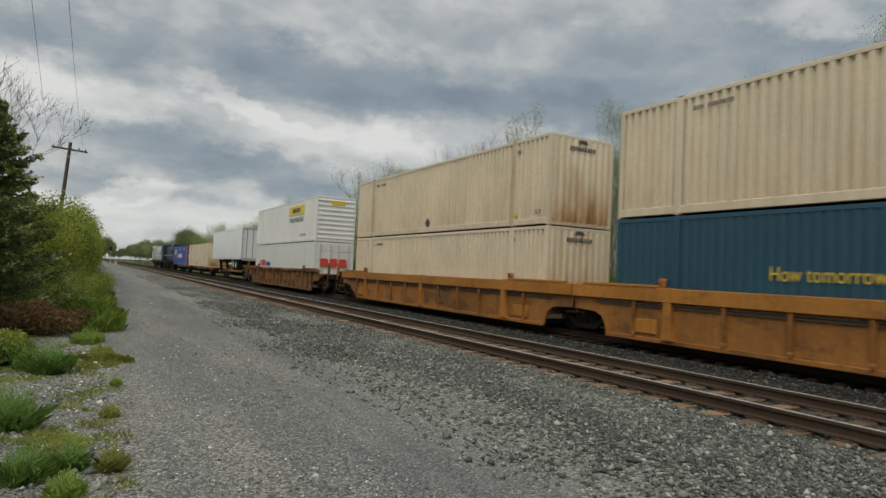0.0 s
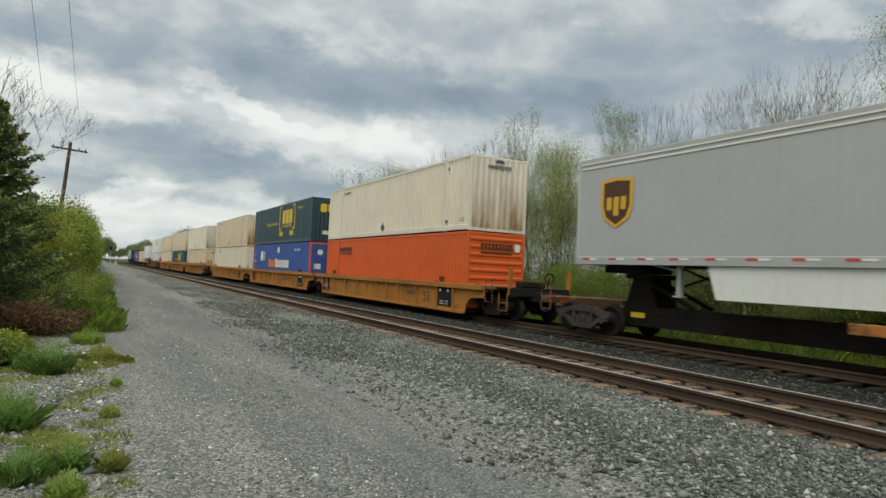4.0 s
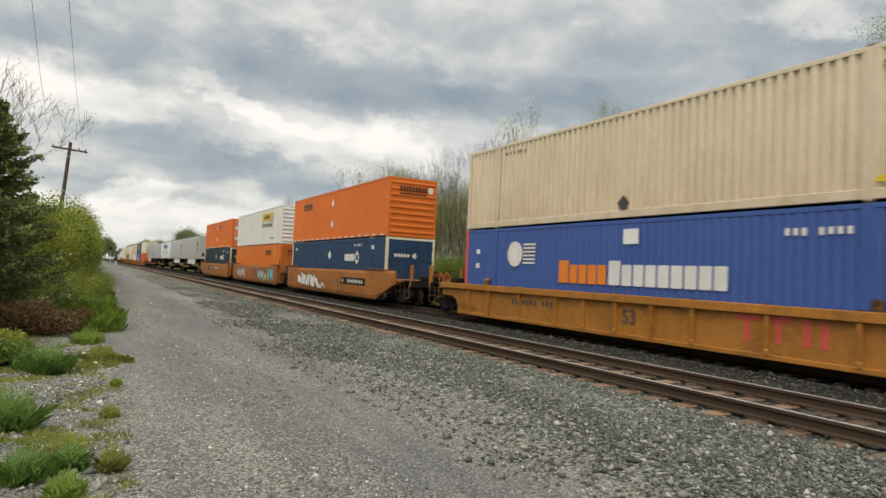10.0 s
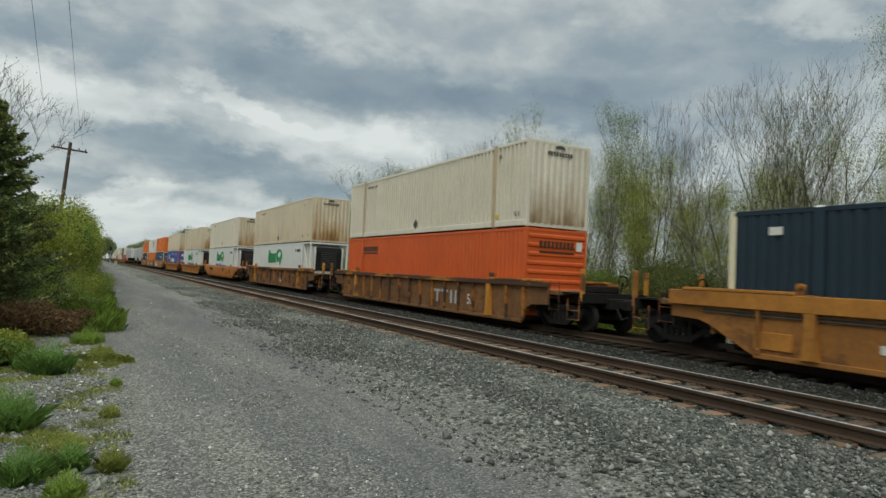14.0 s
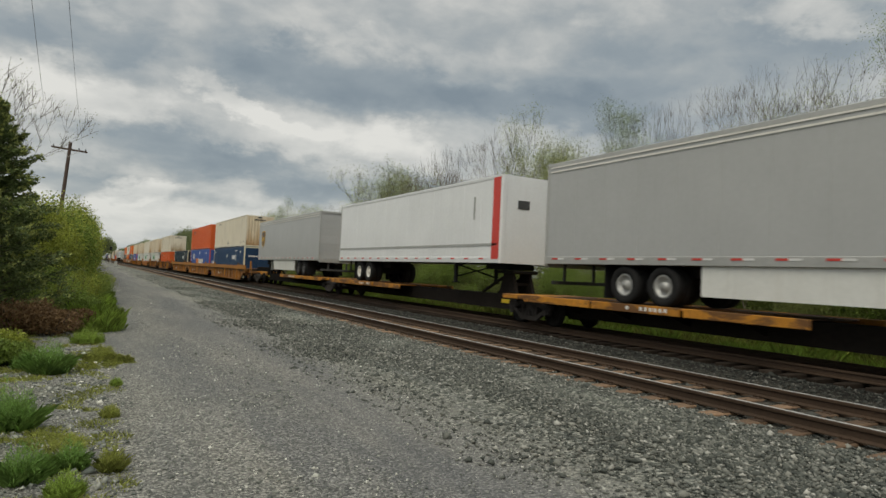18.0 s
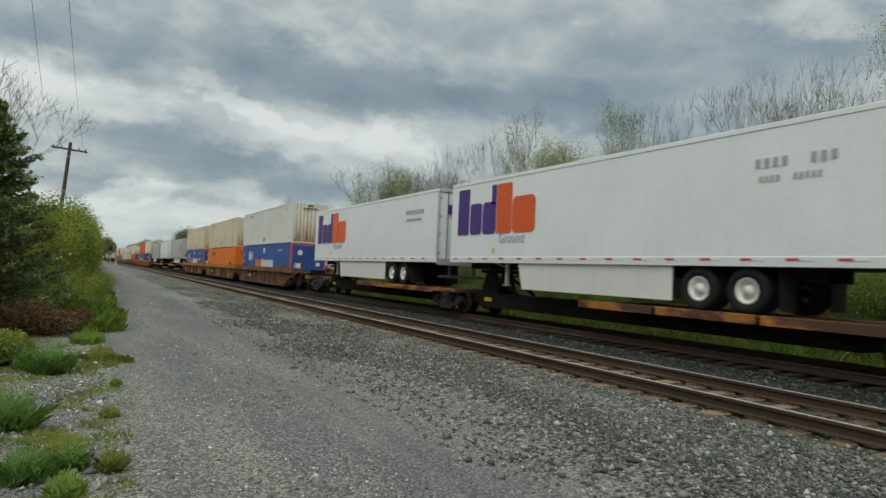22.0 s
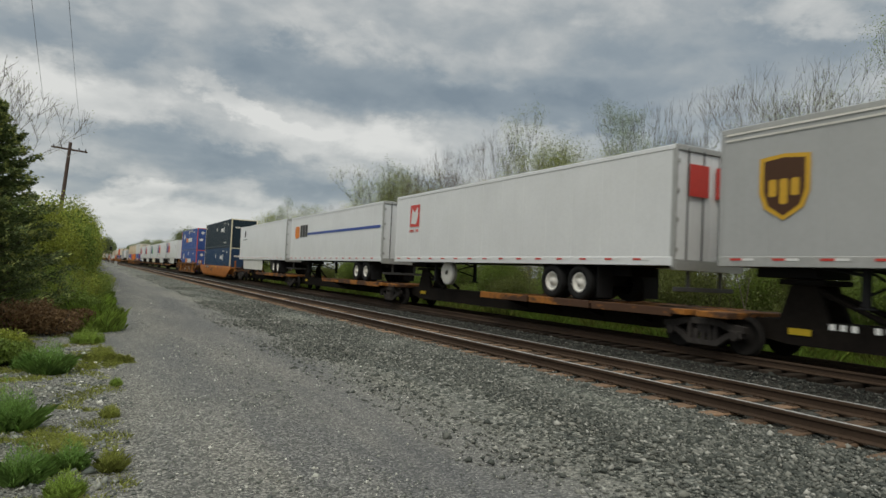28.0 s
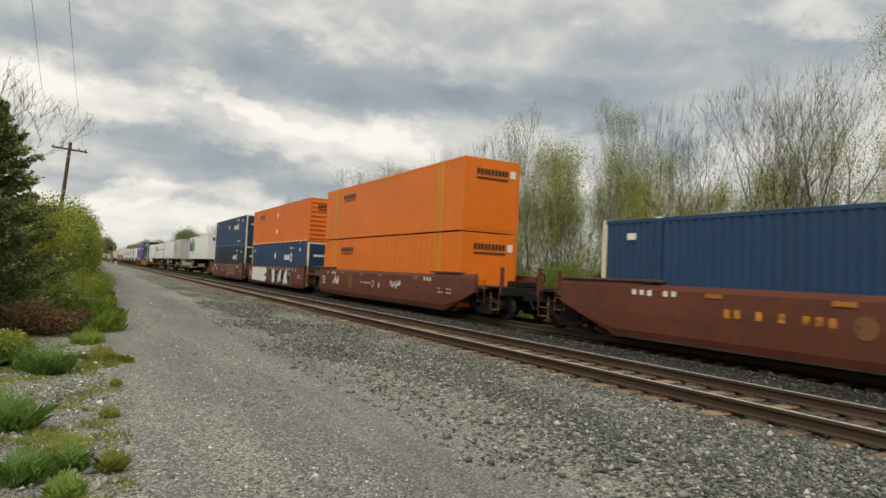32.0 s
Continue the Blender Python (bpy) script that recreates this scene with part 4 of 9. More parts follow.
def cool_end(c, m, L2, w):
    """Open trailing frame with the cooling machine hung in it."""
    part("bulkhead", Form().box(-w - 0.08, w + 0.08, -L2 + 1.50, -L2 + 1.56, 0.1, HIGH - 0.1), m, c)
    for s in (-1, 1):
        part("diagonal_brace", Form().tube((s * 1.22, -L2 + 0.2, 0.35), (s * 1.22, -L2 + 1.45, HIGH - 0.35), 0.035, n=8).tube((s * 1.22, -L2 + 0.75, 0.15), (s * 1.22, -L2 + 0.75, HIGH - 0.1), 0.03, n=8), m, c)
    u = part("cooling_unit", Form().prism([(-L2 + 0.22, 0.30), (-L2 + 0.14, 0.9), (-L2 + 0.05, 2.3), (-L2 + 0.12, 2.62), (-L2 + 1.50, 2.62), (-L2 + 1.50, 0.30)], "x", -0.98, 0.98), P("white"), c, "white cooling machine")
    g = part("grille", Form().prism([(-L2 + 0.105, 1.05), (-L2 + 0.035, 2.28), (-L2 + 0.10, 2.60), (-L2 + 0.16, 2.60), (-L2 + 0.16, 1.05)], "x", -0.86, 0.86), P("black"), u, "black louvred grille")
    for k in range(9):
        z = 1.28 + k * 0.12
        y = -L2 + 0.105 - 0.07 * (z - 1.05) / 1.23
        part("louvre", stored("louvre", lambda: Form().box(-0.52, 0.52, -0.025, 0.012, -0.022, 0.022, 0.006)), P("dkgrey"), u, at=(0, y, z))
    part("fuel_tank", Form().box(-0.9, 0.9, -L2 + 0.25, -L2 + 1.2, 0.04, 0.28, 0.03), P("galv"), c)


# ---------------------------------------------------------------- painted marks
SIDE_X = -HALF - 0.010


def mark(parent, name, polys, material, base, length=LEN, x=SIDE_X, label="", deep=0.005, rise=0.0):
    """Flat marks on the side towards the road: outlines of (metres from the leading end, metres over the rail)."""
    f = Form()
    for n, poly in enumerate(polys):
        q = [(length / 2 - d, z - base) for d, z in poly]
        area = sum(a[0] * b[1] - b[0] * a[1] for a, b in zip(q, q[1:] + q[:1]))
        f.prism(q if area > 0 else q[::-1], "x", x - deep - n * rise, x)
        if name in ("label_plate", "placard") and n < len(polys) - 1:
            part(name, f, P(material), parent, label)
            f = Form()
    ob = part(name, f, P(material), parent, label)
    return tagged(ob, kind="stuff") if name in ("reflective_strip", "number_bars", "stencil_bars", "faded_lettering") else ob


def end_mark(parent, name, polys, material, base, length=LEN, y=-0.014, label=""):
    """Flat marks on the trailing end: outlines of (metres across, metres over the rail)."""
    f = Form()
    for poly in polys:
        f.prism([(px, pz - base) for px, pz in poly], "y", -length / 2 + y - 0.005, -length / 2 + y)
    return part(name, f, P(material), parent, label)


def rect(d0, d1, z0, z1):
    return [(d0, z0), (d1, z0), (d1, z1), (d0, z1)]


def chip(d0, d1, z0, z1, c=0.18):
    """A block with clipped corners."""
    k = c * min(abs(d1 - d0), abs(z1 - z0))
    return [(d0 + k, z0), (d1 - k, z0), (d1, z0 + k), (d1, z1 - k), (d1 - k, z1), (d0 + k, z1), (d0, z1 - k), (d0, z0 + k)]


def disc(d, z, r, n=20, sq=1.0):
    return [(d + r * math.cos(2 * math.pi * i / n), z + sq * r * math.sin(2 * math.pi * i / n)) for i in range(n)]


def lozenge(d, z, r):
    return [(d - r, z), (d, z - r), (d + r, z), (d, z + r)]


def wordblocks(d0, d1, z0, z1, spec, gap=0.10):
    """A word as plain blocks: spec gives each block's width and height, 'w' its share, 'h' of the full height."""
    tot = sum(w for w, h in spec) + gap * (len(spec) - 1)
    out, d = [], d0
    u = (d1 - d0) / tot
    for w, h in spec:
        out.append(chip(d, d + w * u, z0, z0 + (z1 - z0) * h, 0.07))
        d += (w + gap) * u
    return out


def bars(d0, d1, z0, z1, n, seed=1):
    """Small unreadable lettering as a row of plain bars."""
    r = random.Random(seed)
    out, w = [], (d1 - d0) / n
    for i in range(n):
        if r.random() > 0.12:
            out.append(rect(d0 + i * w, d0 + (i + 0.55) * w, z0 + r.uniform(0, 0.12) * (z1 - z0), z1))
    return out


def words(parent, name, text, d0, d1, z0, z1, material, base, length=LEN, x=SIDE_X, label=""):
    """Readable lettering on the side towards the road, fitted into its box."""
    key = ("words", text)
    if key not in STORE:
        cu = bpy.data.curves.new("lettering", "FONT")
        cu.body = text
        cu.extrude = 0.002
        ob = bpy.data.objects.new("lettering", cu)
        me = bpy.data.meshes.new_from_object(ob)
        bpy.data.objects.remove(ob)
        bpy.data.curves.remove(cu)
        me.materials.clear()
        me.materials.append(None)
        STORE[key] = me
    me = STORE[key]
    xs = [v.co.x for v in me.vertices]
    ys = [v.co.y for v in me.vertices]
    sx, sy = (d1 - d0) / (max(xs) - min(xs)), (z1 - z0) / (max(ys) - min(ys))
    # letter x runs towards -y, letter y up, its face towards -x
    m = Matrix(((0, 0, -1, x - 0.003), (-sx, 0, 0, length / 2 - d0 + sx * min(xs)), (0, sy, 0, z0 - base - sy * min(ys)), (0, 0, 0, 1)))
    return part(name, me, P(material), parent, label, at=m)


def shield(d0, d1, z0, z1):
    m, h = (d0 + d1) / 2, z1 - z0
    return [(m, z0), (d1 - 0.12 * (d1 - d0), z0 + 0.18 * h), (d1, z0 + 0.42 * h), (d1, z1 - 0.04 * h), (m, z1), (d0, z1 - 0.04 * h), (d0, z0 + 0.42 * h), (d0 + 0.12 * (d1 - d0), z0 + 0.18 * h)]


def parcel_shield(t, d0, d1, z0, z1, base, length=LEN):
    e = mark(t, "emblem", [shield(d0, d1, z0, z1)], "gold", base, length, label="gold-edged brown shield emblem")
    k, h = 0.10 * (d1 - d0), z1 - z0
    mark(e, "emblem_field", [shield(d0 + k, d1 - k, z0 + 0.07 * h, z1 - 0.06 * h)], "brown", base, length, x=SIDE_X - 0.005)
    b = [chip(d0 + w0 * (d1 - d0), d0 + w1 * (d1 - d0), z0 + a * h, z0 + c * h) for w0, w1, a, c in ((0.2, 0.36, 0.36, 0.62), (0.42, 0.58, 0.24, 0.62), (0.64, 0.80, 0.36, 0.62))]
    mark(e, "emblem_blocks", b, "gold", base, length, x=SIDE_X - 0.010)


def courier_word(t, d0, d1, z0, z1, second, base, length=LEN):
    """Two-colour word as plain blocks: purple, then the division's colour."""
    w, h = d1 - d0, z1 - z0
    mark(t, "wordmark", [chip(d0, d0 + 0.165 * w, z0, z1, .06), chip(d0 + 0.185 * w, d0 + 0.345 * w, z0, z0 + 0.66 * h, .12), chip(d0 + 0.36 * w, d0 + 0.535 * w, z0, z0 + 0.66 * h, .12), rect(d0 + 0.475 * w, d0 + 0.535 * w, z0 + .6 * h, z1)], "purple", base, length, label="purple half of the painted wordmark")
    mark(t, "wordmark", [chip(d0 + 0.545 * w, d0 + 0.73 * w, z0, z1, .06), chip(d0 + 0.74 * w, d0 + w, z0, z0 + 0.70 * h, .12)], second, base, length, label="coloured half of the painted wordmark")


def diamond_word(t, d0, d1, z0, z1, base, length=LEN):
    """White block word followed by a ring of lozenges."""
    w, h = d1 - d0, z1 - z0
    m = (z0 + z1) / 2
    mark(t, "wordmark", wordblocks(d0, d0 + 0.62 * w, m - 0.20 * h, m + 0.20 * h, [(1, 1), (1.3, 1), (1, 1), (1, 1)], 0.18), "signwhite", base, length)
    c, r = d0 + 0.79 * w, 0.46 * h
    o = []
    for a in range(8):
        an = a * math.pi / 4
        k = 0.62 if a % 2 == 0 else 0.55
        o.append(lozenge(c + r * 0.85 * k * math.cos(an), m + r * k * math.sin(an), 0.115 * h))
    mark(t, "emblem", o, "signwhite", base, length, label="white ring of lozenges")


def haulier_sign(t, d0, d1, z0, z1, base, colour="brown"):
    """Small dark name block over a bar."""
    h = z1 - z0
    mark(t, "wordmark", wordblocks(d0, d1, z0 + 0.45 * h, z1 - 0.05 * h, [(1, 1)] * 9, 0.30), colour, base)
    mark(t, "underline", [rect(d0, d1, z0 + 0.12 * h, z0 + 0.26 * h)], colour, base)


def end_sign(t, base, colour="brown"):
    end_mark(t, "wordmark", [chip(-0.75 + i * 0.165, -0.62 + i * 0.165, base + 2.25, base + 2.48) for i in range(9)], colour, base)
    end_mark(t, "underline", [rect(-0.75, 0.72, base + 2.07, base + 2.15)], colour, base)


def curve_through(pts, n=5):
    """A smooth line through the points."""
    out = []
    q = [pts[0]] + list(pts) + [pts[-1]]
    for a, b, c, d in zip(q, q[1:], q[2:], q[3:]):
        for i in range(n):
            t = i / n
            out.append(tuple(0.5 * (2 * b[k] + (c[k] - a[k]) * t + (2 * a[k] - 5 * b[k] + 4 * c[k] - d[k]) * t * t + (3 * b[k] - a[k] - 3 * c[k] + d[k]) * t ** 3) for k in (0, 1)))
    return out + [pts[-1]]


def scrawl(parent, name, d0, d1, z0, z1, base, x, fills, outline, seed, letters=5, length=LEN):
    """Spray-painted mural of bulging strokes: a wide line in the outline's colour, a narrower one in the fill's over it."""
    r = random.Random(seed)
    w, h = (d1 - d0) / letters, z1 - z0
    fat = 0.155 * min(w, h) if fills else 0.040 * h + 0.006
    edge = fat + 0.040 if fills else fat
    for i in range(letters):
        lift = r.uniform(-0.06, 0.06) * h
        shape = [(min(1, max(0, 0.5 + 0.5 * math.sin(2.3 * k + seed + i) + r.uniform(-.15, .15))), min(1, max(0, (k % 2) + r.uniform(-0.1, 0.45) * (1 - 2 * (k % 2))))) for k in range(r.choice((4, 5, 6)))]
        pts = [(d0 + (i + 0.5) * w + (px - 0.5) * (w * 1.1 - 1.2 * fat), z0 + lift + edge + pz * (h - 2 * edge)) for px, pz in shape]
        line = curve_through(pts)
        b = part(name, ribbon(line, edge, base, length, x - 0.003 - 0.0006 * i), P(outline), parent)
        if fills:
            part("graffiti_fill", ribbon(line, fat, base, length, x - 0.010 - 0.0006 * i), P(fills[i % len(fills)]), b)


def ribbon(pts, w, base, length, x):
    """One brush line with round ends, rising a hair along its way so that it can cross itself."""
    f = Form()
    rows = []
    n = len(pts)
    for i, (a, b) in enumerate(pts):
        p, q = pts[max(0, i - 1)], pts[min(n - 1, i + 1)]
        l = math.hypot(q[0] - p[0], q[1] - p[1]) or 1
        ex, ey = (q[0] - p[0]) / l, (q[1] - p[1]) / l
        steps = ((-1.0, 0.15), (-0.8, 0.6), (-0.4, 0.92), (0, 1)) if i == 0 else ((0, 1), (0.4, 0.92), (0.8, 0.6), (1.0, 0.15)) if i == n - 1 else ((0, 1),)
        for along, wide in steps:
            rows.append((a + ex * along * w, b + ey * along * w, -ey * wide * w, ex * wide * w))
    for k, (a, b, nx, ny) in enumerate(rows):
        xx = x - 0.00012 * k
        f.v += [(xx, length / 2 - a - nx, b + ny - base), (xx, length / 2 - a + nx, b - ny - base)]
        if k:
            f.f.append((2 * k - 2, 2 * k, 2 * k + 1, 2 * k - 1))
            f.smooth.append(False)
    return f


# ---------------------------------------------------------------- running gear


def wheelset_form():
    f = Form()
    for s in (-1, 1):
        f.lathe([(s * 0.68, 0.05), (s * 0.69, 0.30), (s * 0.665, 0.40), (s * 0.665, 0.455), (s * 0.70, 0.455), (s * 0.715, 0.425), (s * 0.80, 0.418), (s * 0.80, 0.36), (s * 0.745, 0.33), (s * 0.745, 0.16), (s * 0.80, 0.13), (s * 0.80, 0.05)], "x", 24)
        f.tube((s * 0.80, 0, 0), (s * 1.12, 0, 0), 0.075, n=10)
    f.tube((-0.7, 0, 0), (0.7, 0, 0), 0.085, n=10)
    return f


def side_frame_form():
    """Cast side frame with its two windows."""
    out = [(-1.12, 0.42), (-1.12, 0.62), (-0.78, 0.66), (-0.42, 0.74), (0.42, 0.74), (0.78, 0.66), (1.12, 0.62), (1.12, 0.42), (0.92, 0.40), (0.45, 0.16), (-0.45, 0.16), (-0.92, 0.40)]
    f = Form()
    top = [(-1.12, 0.50), (-1.12, 0.64), (-0.78, 0.68), (-0.42, 0.76), (0.42, 0.76), (0.78, 0.68), (1.12, 0.64), (1.12, 0.50), (0.70, 0.52), (0.42, 0.62), (-0.42, 0.62), (-0.70, 0.52)]
    f.prism(top, "x", -0.07, 0.07)
    f.prism([(-0.95, 0.52), (-0.40, 0.15), (0.40, 0.15), (0.95, 0.52), (0.74, 0.52), (0.34, 0.27), (-0.34, 0.27), (-0.74, 0.52)], "x", -0.065, 0.065)
    for s in (-1, 1):
        f.box(-0.06, 0.06, s * 0.36 - 0.05, s * 0.36 + 0.05, 0.2, 0.7)
        f.box(-0.09, 0.09, s * 0.88 - 0.16, s * 0.88 + 0.16, 0.36, 0.56, 0.03)
        f.tube((-0.13, s * 0.88, 0.42), (0.10, s * 0.88, 0.42), 0.10, n=12)
    for k in (-0.2, 0, 0.2):
        f.tube((0.0, k, 0.24), (0.0, k, 0.50), 0.075, n=10)
    return f


def truck(parent, y, tone="truckiron"):
    """Two-axle bogie under its thing."""
    b = part("truck", stored("truck_bolster", lambda: Form().box(-1.05, 1.05, -0.2, 0.2, 0.42, 0.72, 0.03).box(-0.25, 0.25, -0.25, 0.25, 0.72, 0.82, 0.02)), P(tone), parent, at=(0, y, 0))
    for s in (-1, 1):
        part("side_frame", stored("side_frame", side_frame_form), P(tone), b, at=(s * 1.02, 0, 0))
    for yy in (-0.88, 0.88):
        w = part("wheelset", stored("wheelset", wheelset_form), P("truckiron"), b)
        w.matrix_parent_inverse = Matrix.Translation((0, yy, 0.42))
    return b


def coupler(parent, y, s):
    f = Form().box(-0.11, 0.11, min(y, y - s * 1.3), max(y, y - s * 1.3), 0.72, 0.94, 0.02).box(-0.2, 0.2, min(y - 0.22 * s, y + 0.08 * s), max(y - 0.22 * s, y + 0.08 * s), 0.66, 1.0, 0.05)
    c = part("coupler", f, P("truckiron"), parent)
    part("air_hose", Form().tube((-0.3, y - 0.3 * s, 0.72), (-0.34, y - 0.05 * s, 0.42), 0.03, n=8).tube((-0.34, y - 0.05 * s, 0.42), (-0.3, y + 0.12 * s, 0.5), 0.03, n=8), P("rubber"), c)


# ---------------------------------------------------------------- well cars
def rib_side(top, lead_slope=False, rear_slope=False):
    """Side sheet of a well: arched or cut aslant over the trucks."""
    arch = [(8.22, 0.10), (8.28, 0.36), (8.42, 0.56), (8.66, 0.68), (9.5, 0.72)]
    slope = [(7.3, 0.10), (7.55, 0.20), (8.45, 0.66), (8.7, 0.74), (9.5, 0.78)]
    return Form().prism([(-y, z) for y, z in (slope if rear_slope else arch)[::-1]] + (slope if lead_slope else arch) + [(9.5, top), (-9.5, top)], "x", -0.02, 0.02)


def taper_side():
    """Low smooth side sheet whose lower edge rises towards the ends."""
    f = Form()
    prof = [(-0.035, 0.10), (-0.09, 0.28), (-0.10, 0.7), (-0.085, 1.08), (-0.05, 1.20), (0.03, 1.20), (0.03, 0.10)]
    rows = []
    for y in (-9.5, -8.9, -7.5, -7.2, 7.2, 7.5, 8.9, 9.5):
        low = 0.10 + max(0.0, abs(y) - 7.2) * 0.34
        rows.append([(x, y, max(z, low)) for x, z in prof])
    n = len(prof)
    for a, b in zip(rows, rows[1:]):
        for i in range(n):
            j = (i + 1) % n
            f.face([a[i], a[j], b[j], b[i]])
    f.face(rows[0][::-1]); f.face(rows[-1])
    return f


def smooth_side(front, rear):
    """Smooth side sheet: upright ends at the joints, lower edge rising towards the couplers."""
    f = Form()
    prof = [(-0.035, 0.10), (-0.09, 0.30), (-0.10, 0.75), (-0.085, 1.35), (-0.05, 1.48), (0.03, 1.48), (0.03, 0.10)]
    rows = []
    ends = {"a": (6.4, 6.6, 7.8, 8.0, 8.15), "c": (6.4, 6.6, 7.3, 8.6, 9.5)}
    for y in [-v for v in ends[rear][::-1]] + list(ends[front]):
        a, kind = abs(y), front if y > 0 else rear
        if kind == "a":
            low = 0.10 if a < 7.9 else 0.13 if a < 8.1 else 0.24
        else:
            low = 0.10 + max(0.0, a - 7.3) * 0.36
        rows.append([(x, y, max(z, low) + (0.06 if z > 1.2 and a > 6.5 else 0)) for x, z in prof])
    n = len(prof)
    for a, b in zip(rows, rows[1:]):
        for i in range(n):
            j = (i + 1) % n
            f.face([a[i], a[j], b[j], b[i]])
    f.face(rows[0][::-1]); f.face(rows[-1])
    return f


def post_form():
    """Jacking post: wide foot, straight shaft up to the chord."""
    return Form().prism([(-0.18, 0.16), (0.18, 0.16), (0.15, 0.30), (0.12, 0.50), (0.11, 1.42), (-0.11, 1.42), (-0.12, 0.50), (-0.15, 0.30)], "x", -0.115, 0.02)


def rib_form(top):
    return Form().prism([(-0.095, top), (-0.095, 0.75), (-0.055, 0.28), (-0.085, 0.24), (-0.085, 0.17), (0.0, 0.17), (0.0, top)], "y", -0.045, 0.045)


def well_car(style, tone, chord, label, front, rear, group, raised=True, plate=False, ribs="post"):
    """A well wagon. front and rear: 'c' coupler, 'a' joint with the next unit."""
    w = thing("well_car", label, "railcar", group)
    m, ch = P(tone), P(chord)
    for s in (-1, 1):
        flip = Matrix.Diagonal((-s, 1, 1, 1))
        if style == "rib":
            top, chord_top = (0.98, 1.18) if not raised else (1.24, 1.40) if ribs == "close" else (1.06, 1.40)
            cut = (ribs == "post" and front == "c", ribs == "post" and rear == "c")
            outward = Matrix.Diagonal((-s if s > 0 else 1, 1, 1, 1))
            part("side_sheet", stored(("rib_side", top, *cut), lambda: rib_side(top, *cut)), m, w, at=(s * 1.40, 0, 0))
            part("top_chord", stored(("top_chord", top), lambda: Form().box(-0.10, 0.06, -9.5, 9.5, top, chord_top, 0.012)), ch if ribs != "close" else P("deckrust"), w, at=Matrix.Translation((s * 1.44, 0, 0)) @ flip)
            part("bottom_chord", stored(("bottom_chord", *cut), lambda: Form().box(-0.05, 0.03, -7.3 if cut[1] else -8.2, 7.3 if cut[0] else 8.2, 0.06, 0.17, 0.012)), m, w, at=Matrix.Translation((s * 1.42, 0, 0)) @ flip)
            if ribs == "post":
                part("conduit", stored("conduit", lambda: Form().tube((0, -8.6, 0.99), (0, 8.6, 0.99), 0.018, n=6)), P("dkgrey"), w, at=(s * 1.455, 0, 0))
                part("conduit", stored("conduit_low", lambda: Form().tube((0, -8.6, 0.93), (0, 8.6, 0.93), 0.014, n=6)), P("dkgrey"), w, at=(s * 1.455, 0, 0))
            gaps = {"post": (1.52, 3.04, 4.56, 7.2), "wide": (0.0, 1.23, 2.46, 4.3, 6.1, 7.4), "close": (0.0, 1.05, 2.1, 3.15, 4.2, 5.25, 7.35, 8.3)}[ribs]
            for y in sorted({q * k for q in gaps for k in (-1, 1)}):
                part("rib", stored(("rib", top), lambda: rib_form(top)), P("deckrust") if ribs == "close" else m, w, at=Matrix.Translation((s * 1.42, y, 0)) @ outward)
            if ribs == "wide" and s < 0:
                for y in (-9.2, -7.4, -6.1, -4.3, -2.46, 0.0, 2.46, 4.3, 6.1, 7.4, 9.2):
                    part("chord_tab", stored("chord_tab_low", lambda: Form().box(-0.03, 0.05, -0.05, 0.05, 1.02, 1.215, 0.008)), P("deckrust"), w, at=(-1.50, y, 0))
            if ribs == "post" and s < 0:
                for y in (-8.9, -8.1, -7.0, -5.3, 5.3, 6.8, 7.6, 8.3, 9.1):
                    part("chord_tab", stored("chord_tab", lambda: Form().box(-0.025, 0.0, -0.04, 0.04, 1.08, 1.38, 0.006)), m, w, at=(-1.50, y, 0))
                for y in (-7.0, 6.9):
                    part("pocket_plate", stored("pocket_plate", lambda: Form().box(-0.04, 0.0, -0.42, 0.42, 0.26, 0.62, 0.012)), ch, w, at=(-1.42, y, 0))
            for y in {"post": (-6.1, 0.0, 6.1), "wide": (), "close": (-6.3, 6.3)}[ribs]:
                part("jacking_post", stored("jacking_post", post_form), ch, w, at=Matrix.Translation((s * 1.42, y, 0)) @ outward)
            if raised:
                for y in (-7.75, 7.75):
                    part("end_ledge", stored("end_ledge", lambda: Form().box(-0.11, 0.11, -1.35, 1.35, 1.40, 1.47, 0.012)), ch, w, at=(s * 1.44, y, 0))
            for y in (-6.35, 6.35):
                part("guide_bracket", stored("guide_bracket", lambda: Form().box(-0.05, 0.05, -0.10, 0.10, -0.04, 0.22, 0.025).tube((-0.08, 0, 0.18), (0.08, 0, 0.18), 0.06, n=10)), P("deckrust"), w, at=(s * 1.42, y, chord_top))
        elif style == "taper":
            part("side_sheet", stored("taper_side", taper_side), m, w, at=Matrix.Translation((s * 1.42, 0, 0)) @ Matrix.Diagonal((-s if s > 0 else 1, 1, 1, 1)))
            part("top_rail", stored("taper_rail", lambda: Form().box(-0.03, 0.03, -9.5, 9.5, 1.18, 1.26, 0.01)), ch, w, at=(s * 1.43, 0, 0))
            for y in (-6.2, 6.2):
                part("guide_bracket", stored("guide_bracket_low", lambda: Form().box(-0.05, 0.05, -0.10, 0.10, 1.2, 1.42, 0.025)), P("deckrust"), w, at=(s * 1.42, y, 0))
        else:
            part("side_sheet", stored(("smooth_side", front, rear), lambda: smooth_side(front, rear)), m, w, at=Matrix.Translation((s * 1.42, 0, 0)) @ Matrix.Diagonal((-s if s > 0 else 1, 1, 1, 1)))
            part("end_ledge", stored("end_ledge_front", lambda: Form().box(-0.12, 0.10, 5.75, 9.5, 1.53, 1.60, 0.012)), P("deckrust") if tone != "wellred" else P("wellbrown"), w, at=(s * 1.42, 0, 0))
